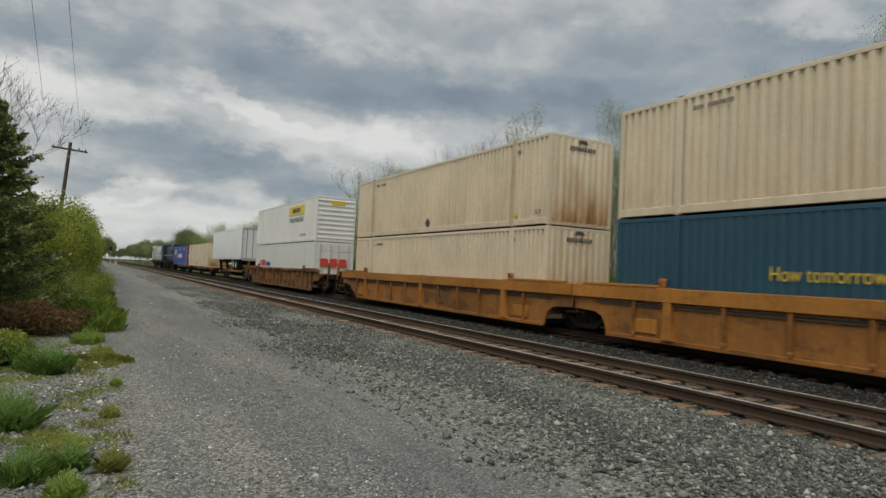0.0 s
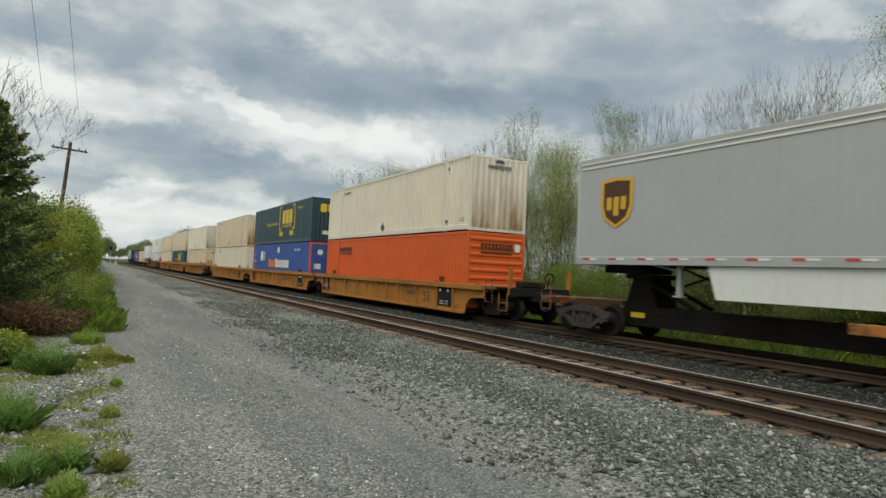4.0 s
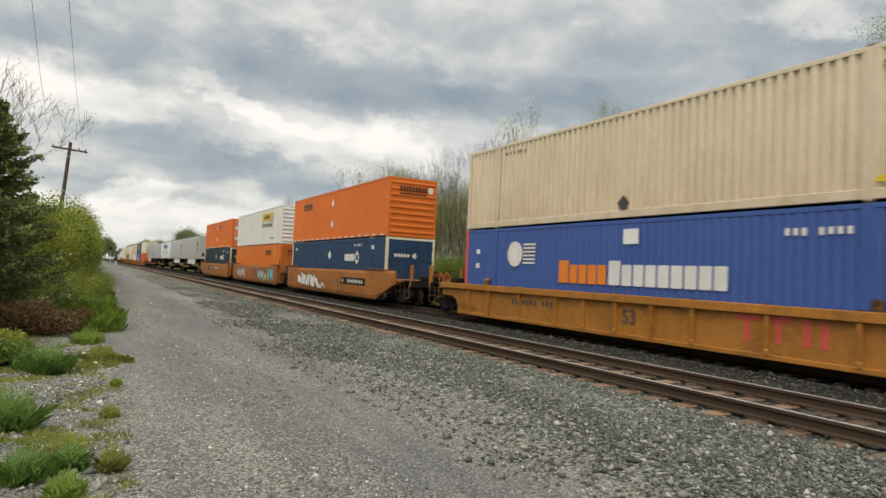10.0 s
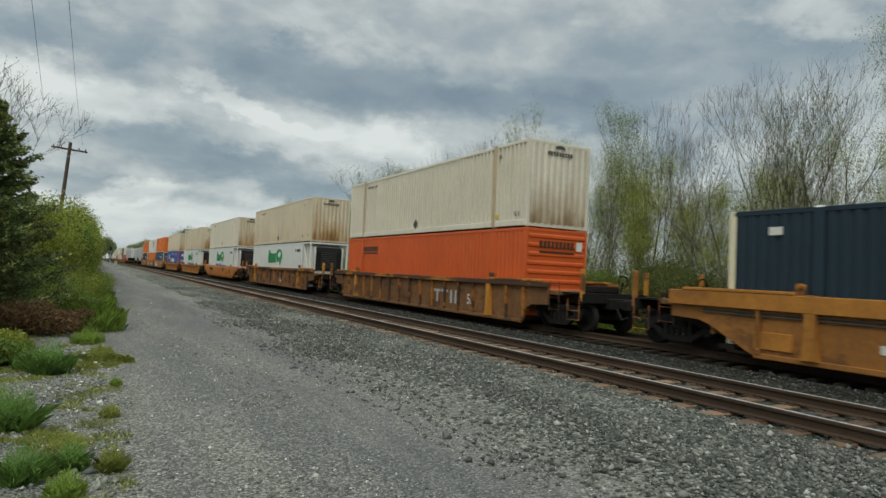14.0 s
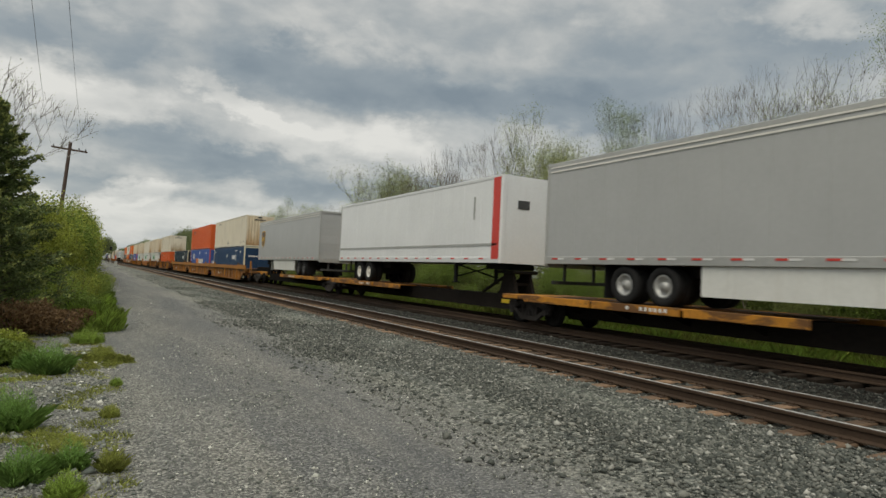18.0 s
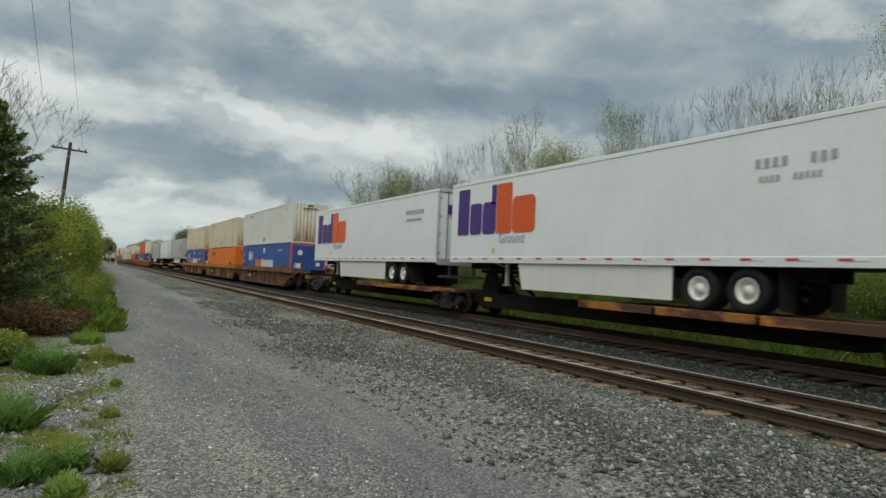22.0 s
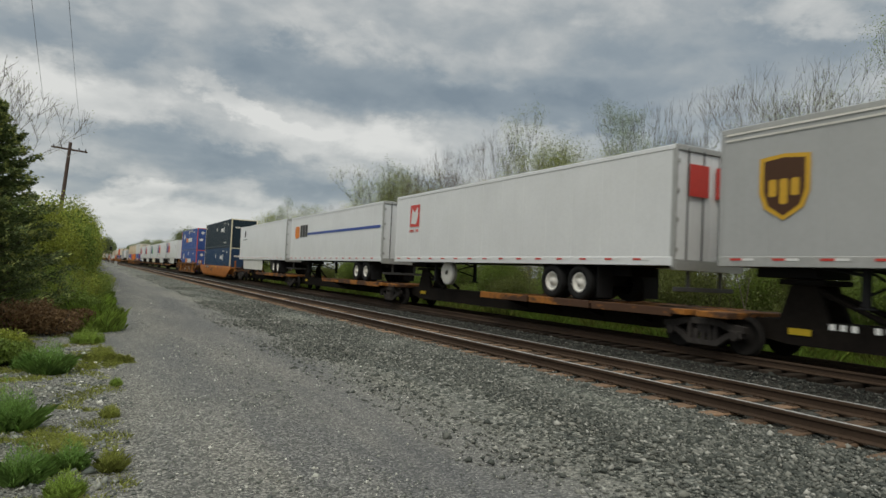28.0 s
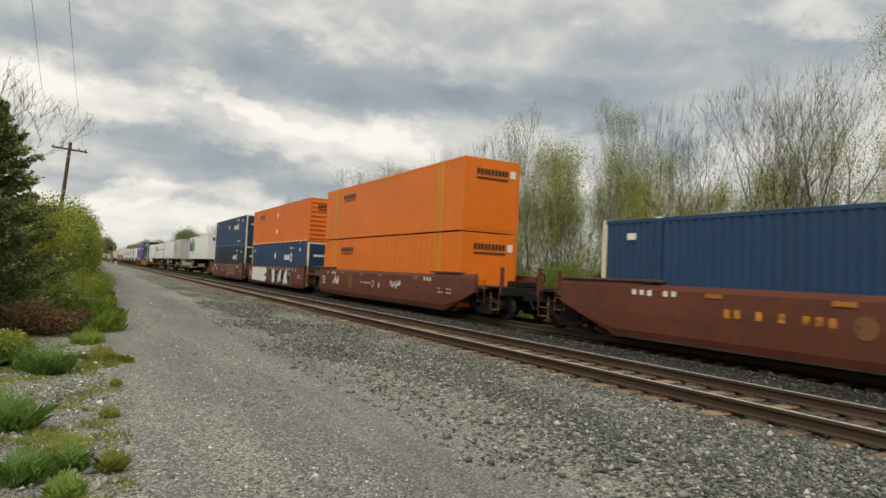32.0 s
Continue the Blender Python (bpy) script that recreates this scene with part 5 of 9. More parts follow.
            part("end_ledge", stored("end_ledge_rear", lambda: Form().box(-0.12, 0.10, -8.5, -6.1, 1.53, 1.60, 0.012)), P("deckrust") if tone != "wellred" else P("wellbrown"), w, at=(s * 1.42, 0, 0))
            if front == "a":
                part("bolster_panel", stored("bolster_panel", lambda: Form().box(-0.03, 0.03, 8.2, 9.4, 1.02, 1.50, 0.01)), P("wellbrown"), w, at=(s * 1.36, 0, 0))
                part("bolster_foot", stored("bolster_foot", lambda: Form().box(-0.04, 0.04, 8.18, 8.32, 0.30, 1.02, 0.01)), m, w, at=(s * 1.38, 0, 0))
            if rear == "a":
                for y in (-8.32, -8.82):
                    part("ladder_rail", stored("ladder_rail", lambda: Form().box(-0.02, 0.02, -0.025, 0.025, 0.25, 2.05, 0.006)), m, w, at=(s * 1.40, y, 0))
                for z in (0.32, 0.68, 1.04, 1.40):
                    part("ladder_rung", stored("ladder_rung", lambda: Form().tube((0, -8.82, 0), (0, -8.32, 0), 0.014, n=6)), P("wellbrown"), w, at=(s * 1.40, 0, z))
            part("wear_strip", stored("wear_strip", lambda: Form().box(-0.012, 0.0, -7.4, 7.4, 0.10, 0.135)), P("truckrust"), w, at=(s * 1.47, 0, 0))
    part("well_floor", stored("well_floor", floor_form), P("sill"), w)
    for s, kind in ((1, front), (-1, rear)):
        part("end_deck", stored("end_deck", lambda: Form().box(-1.36, 1.36, -0.75, 0.75, 1.02, 1.16, 0.02).box(-0.45, 0.45, -0.9, 0.9, 0.78, 1.02).box(-1.36, 1.36, -0.8, -0.72, 0.45, 1.05)), P("wellrust") if tone not in ("wellred", "wellorange", "welltan") else m, w, at=Matrix.Translation((0, s * 9.15, 0)) @ Matrix.Diagonal((1, s, 1, 1)))
        for k in (-1, 1):
            part("grab_iron", stored("grab_iron", grab_form), P("deckrust"), w, at=Matrix.Translation((k * 1.36, s * 9.72, 0)) @ Matrix.Diagonal((1, s, 1, 1)))
        if kind == "c":
            truck(w, s * 9.60)
            part("draft_sill", stored("draft_sill", lambda: Form().box(-0.35, 0.35, 9.0, 11.1, 0.68, 1.0, 0.02).box(-1.3, 1.3, 10.75, 10.9, 0.85, 1.12, 0.01).box(-1.2, 1.2, 9.9, 10.9, 1.10, 1.14)), P("truckiron"), w, at=Matrix.Diagonal((1, s, 1, 1)))
            coupler(w, s * 11.55, s)
            for k in (-1, 1):
                part("handrail_post", stored("handrail_post", lambda: Form().box(-0.07, 0.07, -0.04, 0.04, 0.9, 1.82, 0.01)), ch, w, at=(k * 1.25, s * 10.85, 0))
                part("step", stored("end_step", lambda: Form().tube((0, -0.25, 0.35), (0, 0.25, 0.35), 0.018, n=6).tube((0, -0.25, 0.35), (0, -0.25, 0.95), 0.018, n=6).tube((0, 0.25, 0.35), (0, 0.25, 0.95), 0.018, n=6).tube((0, -0.25, 0.62), (0, 0.25, 0.62), 0.015, n=6)), P("deckrust"), w, at=(k * 1.32, s * 10.55, 0))
            part("brake_gear", Form().box(-0.5, 0.5, s * 10.3 - 0.25, s * 10.3 + 0.25, 1.14, 1.36, 0.04).lathe([(-0.015, 0.20), (0.015, 0.20), (0.015, 0.165), (-0.015, 0.165), (-0.015, 0.20)], "y", 14, (0.75, s * 10.4, 1.5)).tube((0.75, s * 10.3, 1.14), (0.75, s * 10.4, 1.5), 0.03, n=6), P("sill"), w)
        else:
            part("joint_casting", stored("joint_casting", lambda: Form().box(-0.3, 0.3, 8.9, 9.72, 0.78, 1.02, 0.03).tube((0, 9.7, 0.7), (0, 9.7, 1.06), 0.26, n=14)), P("truckiron"), w, at=Matrix.Diagonal((1, s, 1, 1)))
            if s < 0:
                truck(w, -9.70)
    xs = -1.545 if style == "rib" else -1.535
    if plate:
        for d, wd in ((-7.9, 0.45), (-2.6, 0.5), (3.9, 0.45)):
            mark(w, "placard", [rect(8.077 - d - wd, 8.077 - d, 1.12, 1.30)], "signyellow", 0, x=xs)
    return w


def floor_form():
    f = Form().box(-1.38, 1.38, -8.0, 8.0, 0.10, 0.16)
    for y in (-8.0, -6.1, -3, 0, 3, 6.1, 8.0):
        f.box(-1.38, 1.38, y - 0.2, y + 0.2, 0.16, 0.26)
    return f


def grab_form():
    f = Form()
    for y in (-0.22, 0.22):
        f.tube((0, y, 0.55), (0, y, 1.45), 0.012, n=6)
    for z in (0.6, 0.95, 1.3):
        f.tube((0, -0.22, z), (0, 0.22, z), 0.010, n=6)
    return f


# ---------------------------------------------------------------- spine cars and road trailers
def spine_car(tone, label, group, front, rear, pitch, wheels_at):
    """A slim-spined wagon for road trailers. wheels_at: +1 trailer wheels towards the leading end, -1 the other."""
    w = thing("spine_car", label, "railcar", group)
    h = pitch / 2
    part("center_sill", Form().prism([(-h + 0.1, 0.86), (-h + 0.1, 0.62), (-h + 1.9, 0.34), (h - 1.9, 0.34), (h - 0.1, 0.62), (h - 0.1, 0.86)], "x", -0.42, 0.42), P("sill"), w)
    m = P(tone)
    a, b = (0.2, h - 1.2) if wheels_at > 0 else (-h + 1.2, -0.2)
    part("wheel_deck", Form().box(-1.36, 1.36, a, b, 0.88, 0.93, 0.01), P("deckrust"), w)
    for s in (-1, 1):
        x = s * 1.38
        n = 3
        step = (b - a + 1.2) / n
        for i in range(n):
            part("edge_beam", Form().box(x - 0.04, x + 0.04, a - 0.6 + i * step + 0.06, a - 0.6 + (i + 1) * step - 0.06, 0.74, 0.95, 0.012), m, w)
        for i in range(4):
            y = a + (i + 0.5) * (b - a) / 4
            part("outrigger", Form().prism([(min(s * 0.4, s * 1.36), 0.86), (max(s * 0.4, s * 1.36), 0.86), (s * 1.36, 0.76), (s * 0.4, 0.45)] if s > 0 else [(-1.36, 0.86), (-0.4, 0.86), (-0.4, 0.45), (-1.36, 0.76)], "y", y - 0.03, y + 0.03), P("sill"), w)
    k = -wheels_at * (h - 2.2)
    hs = part("hitch", Form().box(-0.36, 0.36, k - 0.25, k + 0.25, 1.2, 1.3).prism([(k - 0.55, 0.86), (k + 0.55, 0.86), (k + 0.28, 1.62), (k - 0.28, 1.62)], "x", -0.42, -0.30).prism([(k - 0.55, 0.86), (k + 0.55, 0.86), (k + 0.28, 1.62), (k - 0.28, 1.62)], "x", 0.30, 0.42), P("sill"), w, "dark raised trailer hitch stand")
    part("hitch_plate", Form().box(-0.55, 0.55, k - 0.5, k + 0.5, 1.62, 1.74, 0.03), P("truckiron"), hs)
    part("hitch_brace", Form().tube((-0.36, k - wheels_at * -0.2, 1.55), (-0.36, k + wheels_at * 1.7, 0.9), 0.06, n=8).tube((0.36, k, 1.55), (0.36, k + wheels_at * 1.7, 0.9), 0.06, n=8), P("sill"), hs)
    for s, kind in ((1, front), (-1, rear)):
        if kind == "c":
            truck(w, s * (h - 0.6), "truckrust")
            part("draft_sill", Form().box(-0.5, 0.5, min(s * (h - 1.6), s * (h + 1.3)), max(s * (h - 1.6), s * (h + 1.3)), 0.66, 0.98, 0.02).box(-1.35, 1.35, min(s * (h + .6), s * (h + 1.0)), max(s * (h + .6), s * (h + 1.0)), 0.78, 0.98, 0.01), m, w)
            coupler(w, s * (h + 2.0), s)
            for q in (-1, 1):
                part("grab_iron", stored("grab_iron", grab_form), m, w, at=(q * 1.3, s * (h + 0.8), 0))
        else:
            part("end_platform", Form().box(-1.38, 1.38, min(s * (h - 1.1), s * (h - 0.25)), max(s * (h - 1.1), s * (h - 0.25)), 0.80, 0.94, 0.015), m, w)
            if s < 0:
                truck(w, -h, "truckrust")
    mark(w, "placard", [rect(8.077 - k - 0.3, 8.077 - k + 0.2, 0.56, 0.7)], "signyellow", 0, x=-0.45)
    return w


def road_wheel(parent, y, z, hub):
    """Twin tyres at both ends of an axle."""
    ax = part("axle", stored("axle", lambda: Form().tube((-1.0, 0, 0), (1.0, 0, 0), 0.07, n=10)), P("black"), parent, at=(0, y, z))
    for s in (-1, 1):
        part("tyre", stored("tyre", lambda: Form().lathe([(0.62, 0.30), (0.62, 0.44), (0.65, 0.495), (0.70, 0.505), (0.86, 0.505), (0.90, 0.49), (0.92, 0.40), (0.95, 0.40), (0.97, 0.49), (1.01, 0.505), (1.17, 0.505), (1.22, 0.49), (1.24, 0.43), (1.235, 0.31), (1.17, 0.29)], "x", 28)), P("rubber"), ax, at=Matrix.Diagonal((s, 1, 1, 1)))
        part("rim", stored("rim", lambda: Form().lathe([(1.19, 0.30), (1.215, 0.29), (1.20, 0.24), (1.10, 0.20), (1.08, 0.13), (1.19, 0.12), (1.20, 0.0)], "x", 24)), P(hub), ax, at=Matrix.Diagonal((s, 1, 1, 1)))


def trailer(label, group, body="trailerwhite", wheels_at=-1, top=4.97, length=LEN, skirt=None, hub="pale", nose=None, reefer=False, roll_door=False,
            stripes=True, skirt_paint=None, axles=2, axle_from_end=(3.95, 2.72), lower_band=False, bottom=1.96):
    """A road trailer riding on a spine car. wheels_at: +1 rear axles (and doors) at the leading end."""
    base = 0.93
    t = thing("semi_trailer", label, "trailer", group)
    m = P(body)
    L2 = length / 2
    z0, z1 = bottom - base, top - base
    wall = stored(("trailer_wall", length, top), lambda: plain_wall(-L2 + 0.08, L2 - 0.08, z0 + 0.20, z1 - 0.10))
    for s in (-1, 1):
        side = Matrix.Translation((s * HALF, 0, 0)) @ Matrix.Diagonal((-s if s > 0 else 1, 1, 1, 1))
        part("side_wall", wall, m, t, at=side)
        part("top_rail", stored(("t_top", length, top), lambda: Form().box(-0.008, 0.07, -L2 + 0.02, L2 - 0.02, z1 - 0.13, z1 - 0.01, 0.012)), P("galv") if body != "trailerwhite" else m, t, at=side)
        r = part("bottom_rail", stored(("t_bot", length), lambda: Form().box(-0.008, 0.07, -L2 + 0.02, L2 - 0.02, z0, z0 + 0.22, 0.012)), P("galv") if body == "grey" else m, t, at=side)
    if stripes:
        n = 15 if length > 10 else 8
        for nm, dx in (("signred", 0.0), ("signwhite", 0.28)):
            mark(t, "reflective_strip", [rect(0.35 + dx + i * (length - 0.6) / n, 0.63 + dx + i * (length - 0.6) / n, bottom + 0.13, bottom + 0.18) for i in range(n)], nm, base, length, x=SIDE_X - 0.002)
    if lower_band:
        mark(t, "rub_rail", [rect(0.2, length - 0.2, bottom + 0.62, bottom + 0.70)], "galv", base, length)
    if body == "grey":
        for z in (top - 0.30, top - 0.17):
            mark(t, "upper_rub_rail", [rect(0.15, length - 0.15, z, z + 0.045)], "pale", base, length)
    part("roof", stored(("t_roof", length, top), lambda: Form().box(-HALF + 0.03, HALF - 0.03, -L2 + 0.03, L2 - 0.03, z1 - 0.03, z1, 0.01)), P("galv"), t)
    part("floor", stored(("t_floor", length), lambda: Form().box(-HALF + 0.05, HALF - 0.05, -L2 + 0.05, L2 - 0.05, z0 + 0.02, z0 + 0.12)), P("black"), t)
    dy = wheels_at                                   # doors' end
    w = HALF - 0.06
    # nose
    nose_m = P(nose) if nose else m
    part("nose", stored(("t_nose", top), lambda: Form().prism([(-HALF, 0.12), (-HALF, 0.0), (-HALF + 0.05, -0.045), (-w + 0.14, -0.045), (-w + 0.18, -0.03), (w - 0.18, -0.03), (w - 0.14, -0.045), (HALF - 0.05, -0.045), (HALF, 0.0), (HALF, 0.12)], "z", z0 + 0.01, z1 - 0.02)), nose_m, t, at=Matrix.Translation((0, -dy * (L2 - 0.03), 0)) @ Matrix.Diagonal((1, dy, 1, 1)))
    if reefer:
        part("cooling_unit", Form().box(-0.95, 0.95, -0.55, 0.0, z0 + 1.0, z1 - 0.25, 0.06), P("pale"), t, at=Matrix.Translation((0, -dy * L2, 0)) @ Matrix.Diagonal((1, dy, 1, 1)))
        part("grille", Form().box(-0.8, 0.8, -0.57, -0.5, z0 + 1.5, z1 - 0.4, 0.02), P("black"), t, at=Matrix.Translation((0, -dy * L2, 0)) @ Matrix.Diagonal((1, dy, 1, 1)))
    # doors
    fl = Matrix.Translation((0, dy * (L2 - 0.02), 0)) @ Matrix.Diagonal((1, -dy, 1, 1))
    part("door_frame", stored(("t_frame", top), lambda: Form().box(-HALF, -w, -0.05, 0.08, z0 - 0.05, z1, 0.01).box(w, HALF, -0.05, 0.08, z0 - 0.05, z1, 0.01).box(-w, w, -0.05, 0.08, z1 - 0.14, z1, 0.01).box(-w, w, -0.06, 0.08, z0 - 0.1, z0 + 0.16, 0.01)), P("galv"), t, at=fl)
    if roll_door:
        d = part("roller_door", Form().box(-w, w, 0.0, 0.05, z0 + 0.16, z1 - 0.14), m, t, at=fl)
        for i in range(6):
            part("door_slat", Form().box(-w + 0.01, w - 0.01, -0.008, 0.0, z0 + 0.17 + i * (z1 - z0 - 0.3) / 6, z0 + 0.16 + (i + 1.0) * (z1 - z0 - 0.3) / 6, 0.004), m, d)
    else:
        for s in (-1, 1):
            d = part("door", stored(("t_door", top), lambda: Form().box(0.008, w - 0.005, 0.0, 0.05, z0 + 0.17, z1 - 0.15, 0.006)), m, t, at=fl @ Matrix.Diagonal((s, 1, 1, 1)))
            for k in (0.25, 0.7):
                part("lock_rod", stored(("t_rod", top), lambda: Form().tube((0, -0.045, z0 + 0.1), (0, -0.045, z1 - 0.08), 0.018, n=8)), P("dkgrey"), d, at=(w * k, 0, 0))
            for k in range(4):
                part("hinge", stored("t_hinge", lambda: Form().box(-0.07, 0.05, -0.03, 0.0, -0.05, 0.05, 0.008)), P("galv"), d, at=(w - 0.03, 0, z0 + 0.4 + k * (z1 - z0 - 0.8) / 3))
    part("bumper", Form().box(-1.1, 1.1, -0.04, 0.04, -0.20, -0.09, 0.01).box(-0.65, -0.55, -0.03, 0.03, -0.2, z0, 0.01).box(0.55, 0.65, -0.03, 0.03, -0.2, z0, 0.01), P("dkgrey"), t, at=(0, dy * (L2 - 0.12), z0 - 0.42))
    # running gear
    part("slider_frame", Form().box(-0.55, -0.42, -1.9, 1.9, z0 - 0.28, z0, 0.01).box(0.42, 0.55, -1.9, 1.9, z0 - 0.28, z0, 0.01).box(-0.5, 0.5, -0.8, -0.7, z0 - 0.5, z0 - 0.1).box(-0.5, 0.5, 0.5, 0.6, z0 - 0.5, z0 - 0.1), P("black"), t, at=(0, dy * (L2 - sum(axle_from_end) / 2), 0))
    for k in range(axles):
        road_wheel(t, dy * (L2 - axle_from_end[k]), 0.51, hub)
    part("mudflap", Form().box(-1.2, -0.62, -0.01, 0.01, 0.12, z0), P("black"), t, at=(0, dy * (L2 - min(axle_from_end) + 0.75), 0))
    part("mudflap", Form().box(0.62, 1.2, -0.01, 0.01, 0.12, z0), P("black"), t, at=(0, dy * (L2 - min(axle_from_end) + 0.75), 0))
    lg = -dy * (L2 - 3.5) if length > 10 else -dy * (L2 - 3.0)
    for s in (-1, 1):
        part("landing_leg", stored("landing_leg", lambda: Form().box(-0.06, 0.06, -0.07, 0.07, 0.30, 1.05, 0.01).box(-0.11, 0.11, -0.13, 0.13, 0.26, 0.30, 0.01).tube((0, 0.0, 0.9), (0, -0.85, 1.05), 0.035, n=6)), P("black") if not skirt else P("galv"), t, at=Matrix.Translation((s * 0.95, lg, 0)) @ Matrix.Diagonal((1, dy, 1, 1)))
    part("leg_cross_brace", Form().tube((-0.95, lg, 0.5), (0.95, lg, 1.0), 0.03, n=6).tube((-0.95, lg, 1.0), (0.95, lg, 0.5), 0.03, n=6), P("black"), t)
    part("kingpin_plate", Form().box(-0.6, 0.6, -0.7, 0.7, z0 - 0.2, z0, 0.02), P("black"), t, at=(0, -dy * (L2 - 1.2), 0))
    if skirt:
        a, b, low = skirt
        for s in (-1, 1):
            q = [(L2 - a, z0 + 0.02), (L2 - b, z0 + 0.02), (L2 - b + (0.35 if dy > 0 else 0), low - base), (L2 - a - (0.25 if dy < 0 else 0), low - base)]
            part("side_skirt", Form().prism(q, "x", s * 1.22 - 0.012, s * 1.22 + 0.012), P(skirt_paint or ("white" if body == "trailerwhite" else "grey")), t)
    t["base"] = base
    return t


# ---------------------------------------------------------------- the consist
def ride(t, y0, z):
    t.location = (FAR_X, y0, RAIL_Z + z)
    RIDING.append((t, y0, z))
    return t


LOW, UP = 0.27, 3.19       # base of the lower and the upper box over the rail


def stack(lead, low=None, up=None):
    for t, z in ((low, LOW), (up, UP)):
        if t:
            ride(t, lead - LEN / 2, z)


G_BOX, G_WELL, G_SPINE, G_TRL = "containers on the train", "well cars of the train", "spine cars of the train", "road trailers on the train"


def beige_box(tone="beige", end="stained", style="ribbed", seed=1, base=UP):
    lab = {"beige": "beige corrugated steel container with rust-stained end", "cream": "cream corrugated steel container with streaked end", "white": "dirty white corrugated steel container"}[tone]
    c = container(lab, G_BOX, "ribs", tone, style, end, "stainedpost" if tone != "white" and seed % 3 == 1 else None)
    mark(c, "placard", [lozenge(8.05, base + 0.42, 0.22)], "dkgrey", base, label="dark diamond placard")
    mark(c, "number_bars", bars(2.4, 3.6, base + 2.46, base + 2.57, 12, seed), "dkgrey", base)
    mark(c, "label_plate", [rect(14.30, 14.52, base + 0.34, base + 0.45)], "signyellow" if seed % 2 else "dkgrey", base)
    mark(c, "number_bars", bars(14.4, 14.6, base + 2.40, base + 2.55, 3, seed), "dkgrey", base)
    words(c, "lettering", "53", 15.45, 15.75, base + 0.36, base + 0.50, "dkgrey", base)
    if style != "doors":
        end_mark(c, "number_bars", [rect(-0.55 + i * 0.12, -0.47 + i * 0.12, base + 2.42, base + 2.56) for i in range(9)], "dkgrey", base)
        end_mark(c, "vent_cover", [[(-0.25, base + 2.66), (0.2, base + 2.66), (0.1, base + 2.78), (-0.15, base + 2.78)]], "dkgrey", base)
    return c


def stack_blue(base, square=True, graffiti=False, dirty=False):
    c = container("blue corrugated steel container with red corner posts", G_BOX, "fine", "blue", "doors", None, None, "redpost")
    mark(c, "wordmark", wordblocks(5.5, 7.5, base + 1.14, base + 1.74, [(1.3, 1.1), (1, .9), (1, .9), (1, .9), (1, .9)], 0.16), "signorange", base, label="orange half of the painted wordmark")
    mark(c, "wordmark", wordblocks(7.6, 11.3, base + 1.14, base + 1.74, [(1.2, 1.1)] + [(1, .92)] * 8, 0.16), "signwhite", base, label="white half of the painted wordmark")
    if square:
        mark(c, "patch", [rect(8.1, 8.64, base + 2.24, base + 2.64)], "signwhite", base, label="white square patch")
    mark(c, "emblem", [disc(3.2, base + 2.0, 0.42)] + [rect(3.65, 4.3, base + 1.68 + i * 0.12, base + 1.74 + i * 0.12) for i in range(6)], "pale", base, label="pale globe with speed lines")
    mark(c, "emblem_core", [lozenge(3.15, base + 2.0, 0.24)], "signwhite", base, x=SIDE_X - 0.005)
    mark(c, "label_plate", [rect(0.80, 1.02, base + 1.50, base + 1.68), rect(0.80, 1.02, base + 2.02, base + 2.18)], "signwhite", base)
    mark(c, "number_bars", bars(12.6, 14.0, base + 2.32, base + 2.48, 8, 3), "pale", base)
    for s in (-1, 1):
        end_mark(c, "emblem", [[(s * 0.62 + 0.21 * math.cos(a * 1.0472), base + 2.25 + 0.20 * math.sin(a * 1.0472)) for a in range(6)]], "pale", base, y=-0.02)
    end_mark(c, "label_plate", [rect(0.35, 0.75, base + 0.5, base + 0.75), rect(0.55, 0.85, base + 1.35, base + 1.6), rect(-1.0, -0.55, base + 1.15, base + 1.5)], "signwhite", base, y=-0.02)
    return c


def navy_box(base, tone="navy", dia=True, blue_patch=False):
    c = container(("dark navy" if tone == "navy" else "blackish blue") + " corrugated container with pale end frames", G_BOX, "mid", tone, "doors", None, None, "buff")
    diamond_word(c, 10.55, 12.85, base + 1.42, base + 2.35, base)
    if dia:
        mark(c, "placard", [lozenge(7.97, base + 2.02, 0.27)], "pale", base, label="silver diamond placard")
    mark(c, "number_bars", bars(11.9, 13.1, base + 2.46, base + 2.60, 9, 4), "pale", base)
    mark(c, "label_plate", [rect(14.3, 14.65, base + 2.30, base + 2.50), rect(0.95, 1.25, base + 2.35, base + 2.52)], "pale", base)
    if base > 2:
        words(c, "lettering", "TOP LIFT ONLY", 12.4, 13.9, base + 0.42, base + 0.60, "pale", base)
    end_mark(c, "wordmark", [chip(-0.9 + i * 0.17, -0.76 + i * 0.17, base + 1.95, base + 2.1) for i in range(5)] + [[(0.05, base + 2.02), (0.2, base + 1.87), (0.35, base + 2.02), (0.2, base + 2.17)]], "pale", base, y=-0.02)
    return c


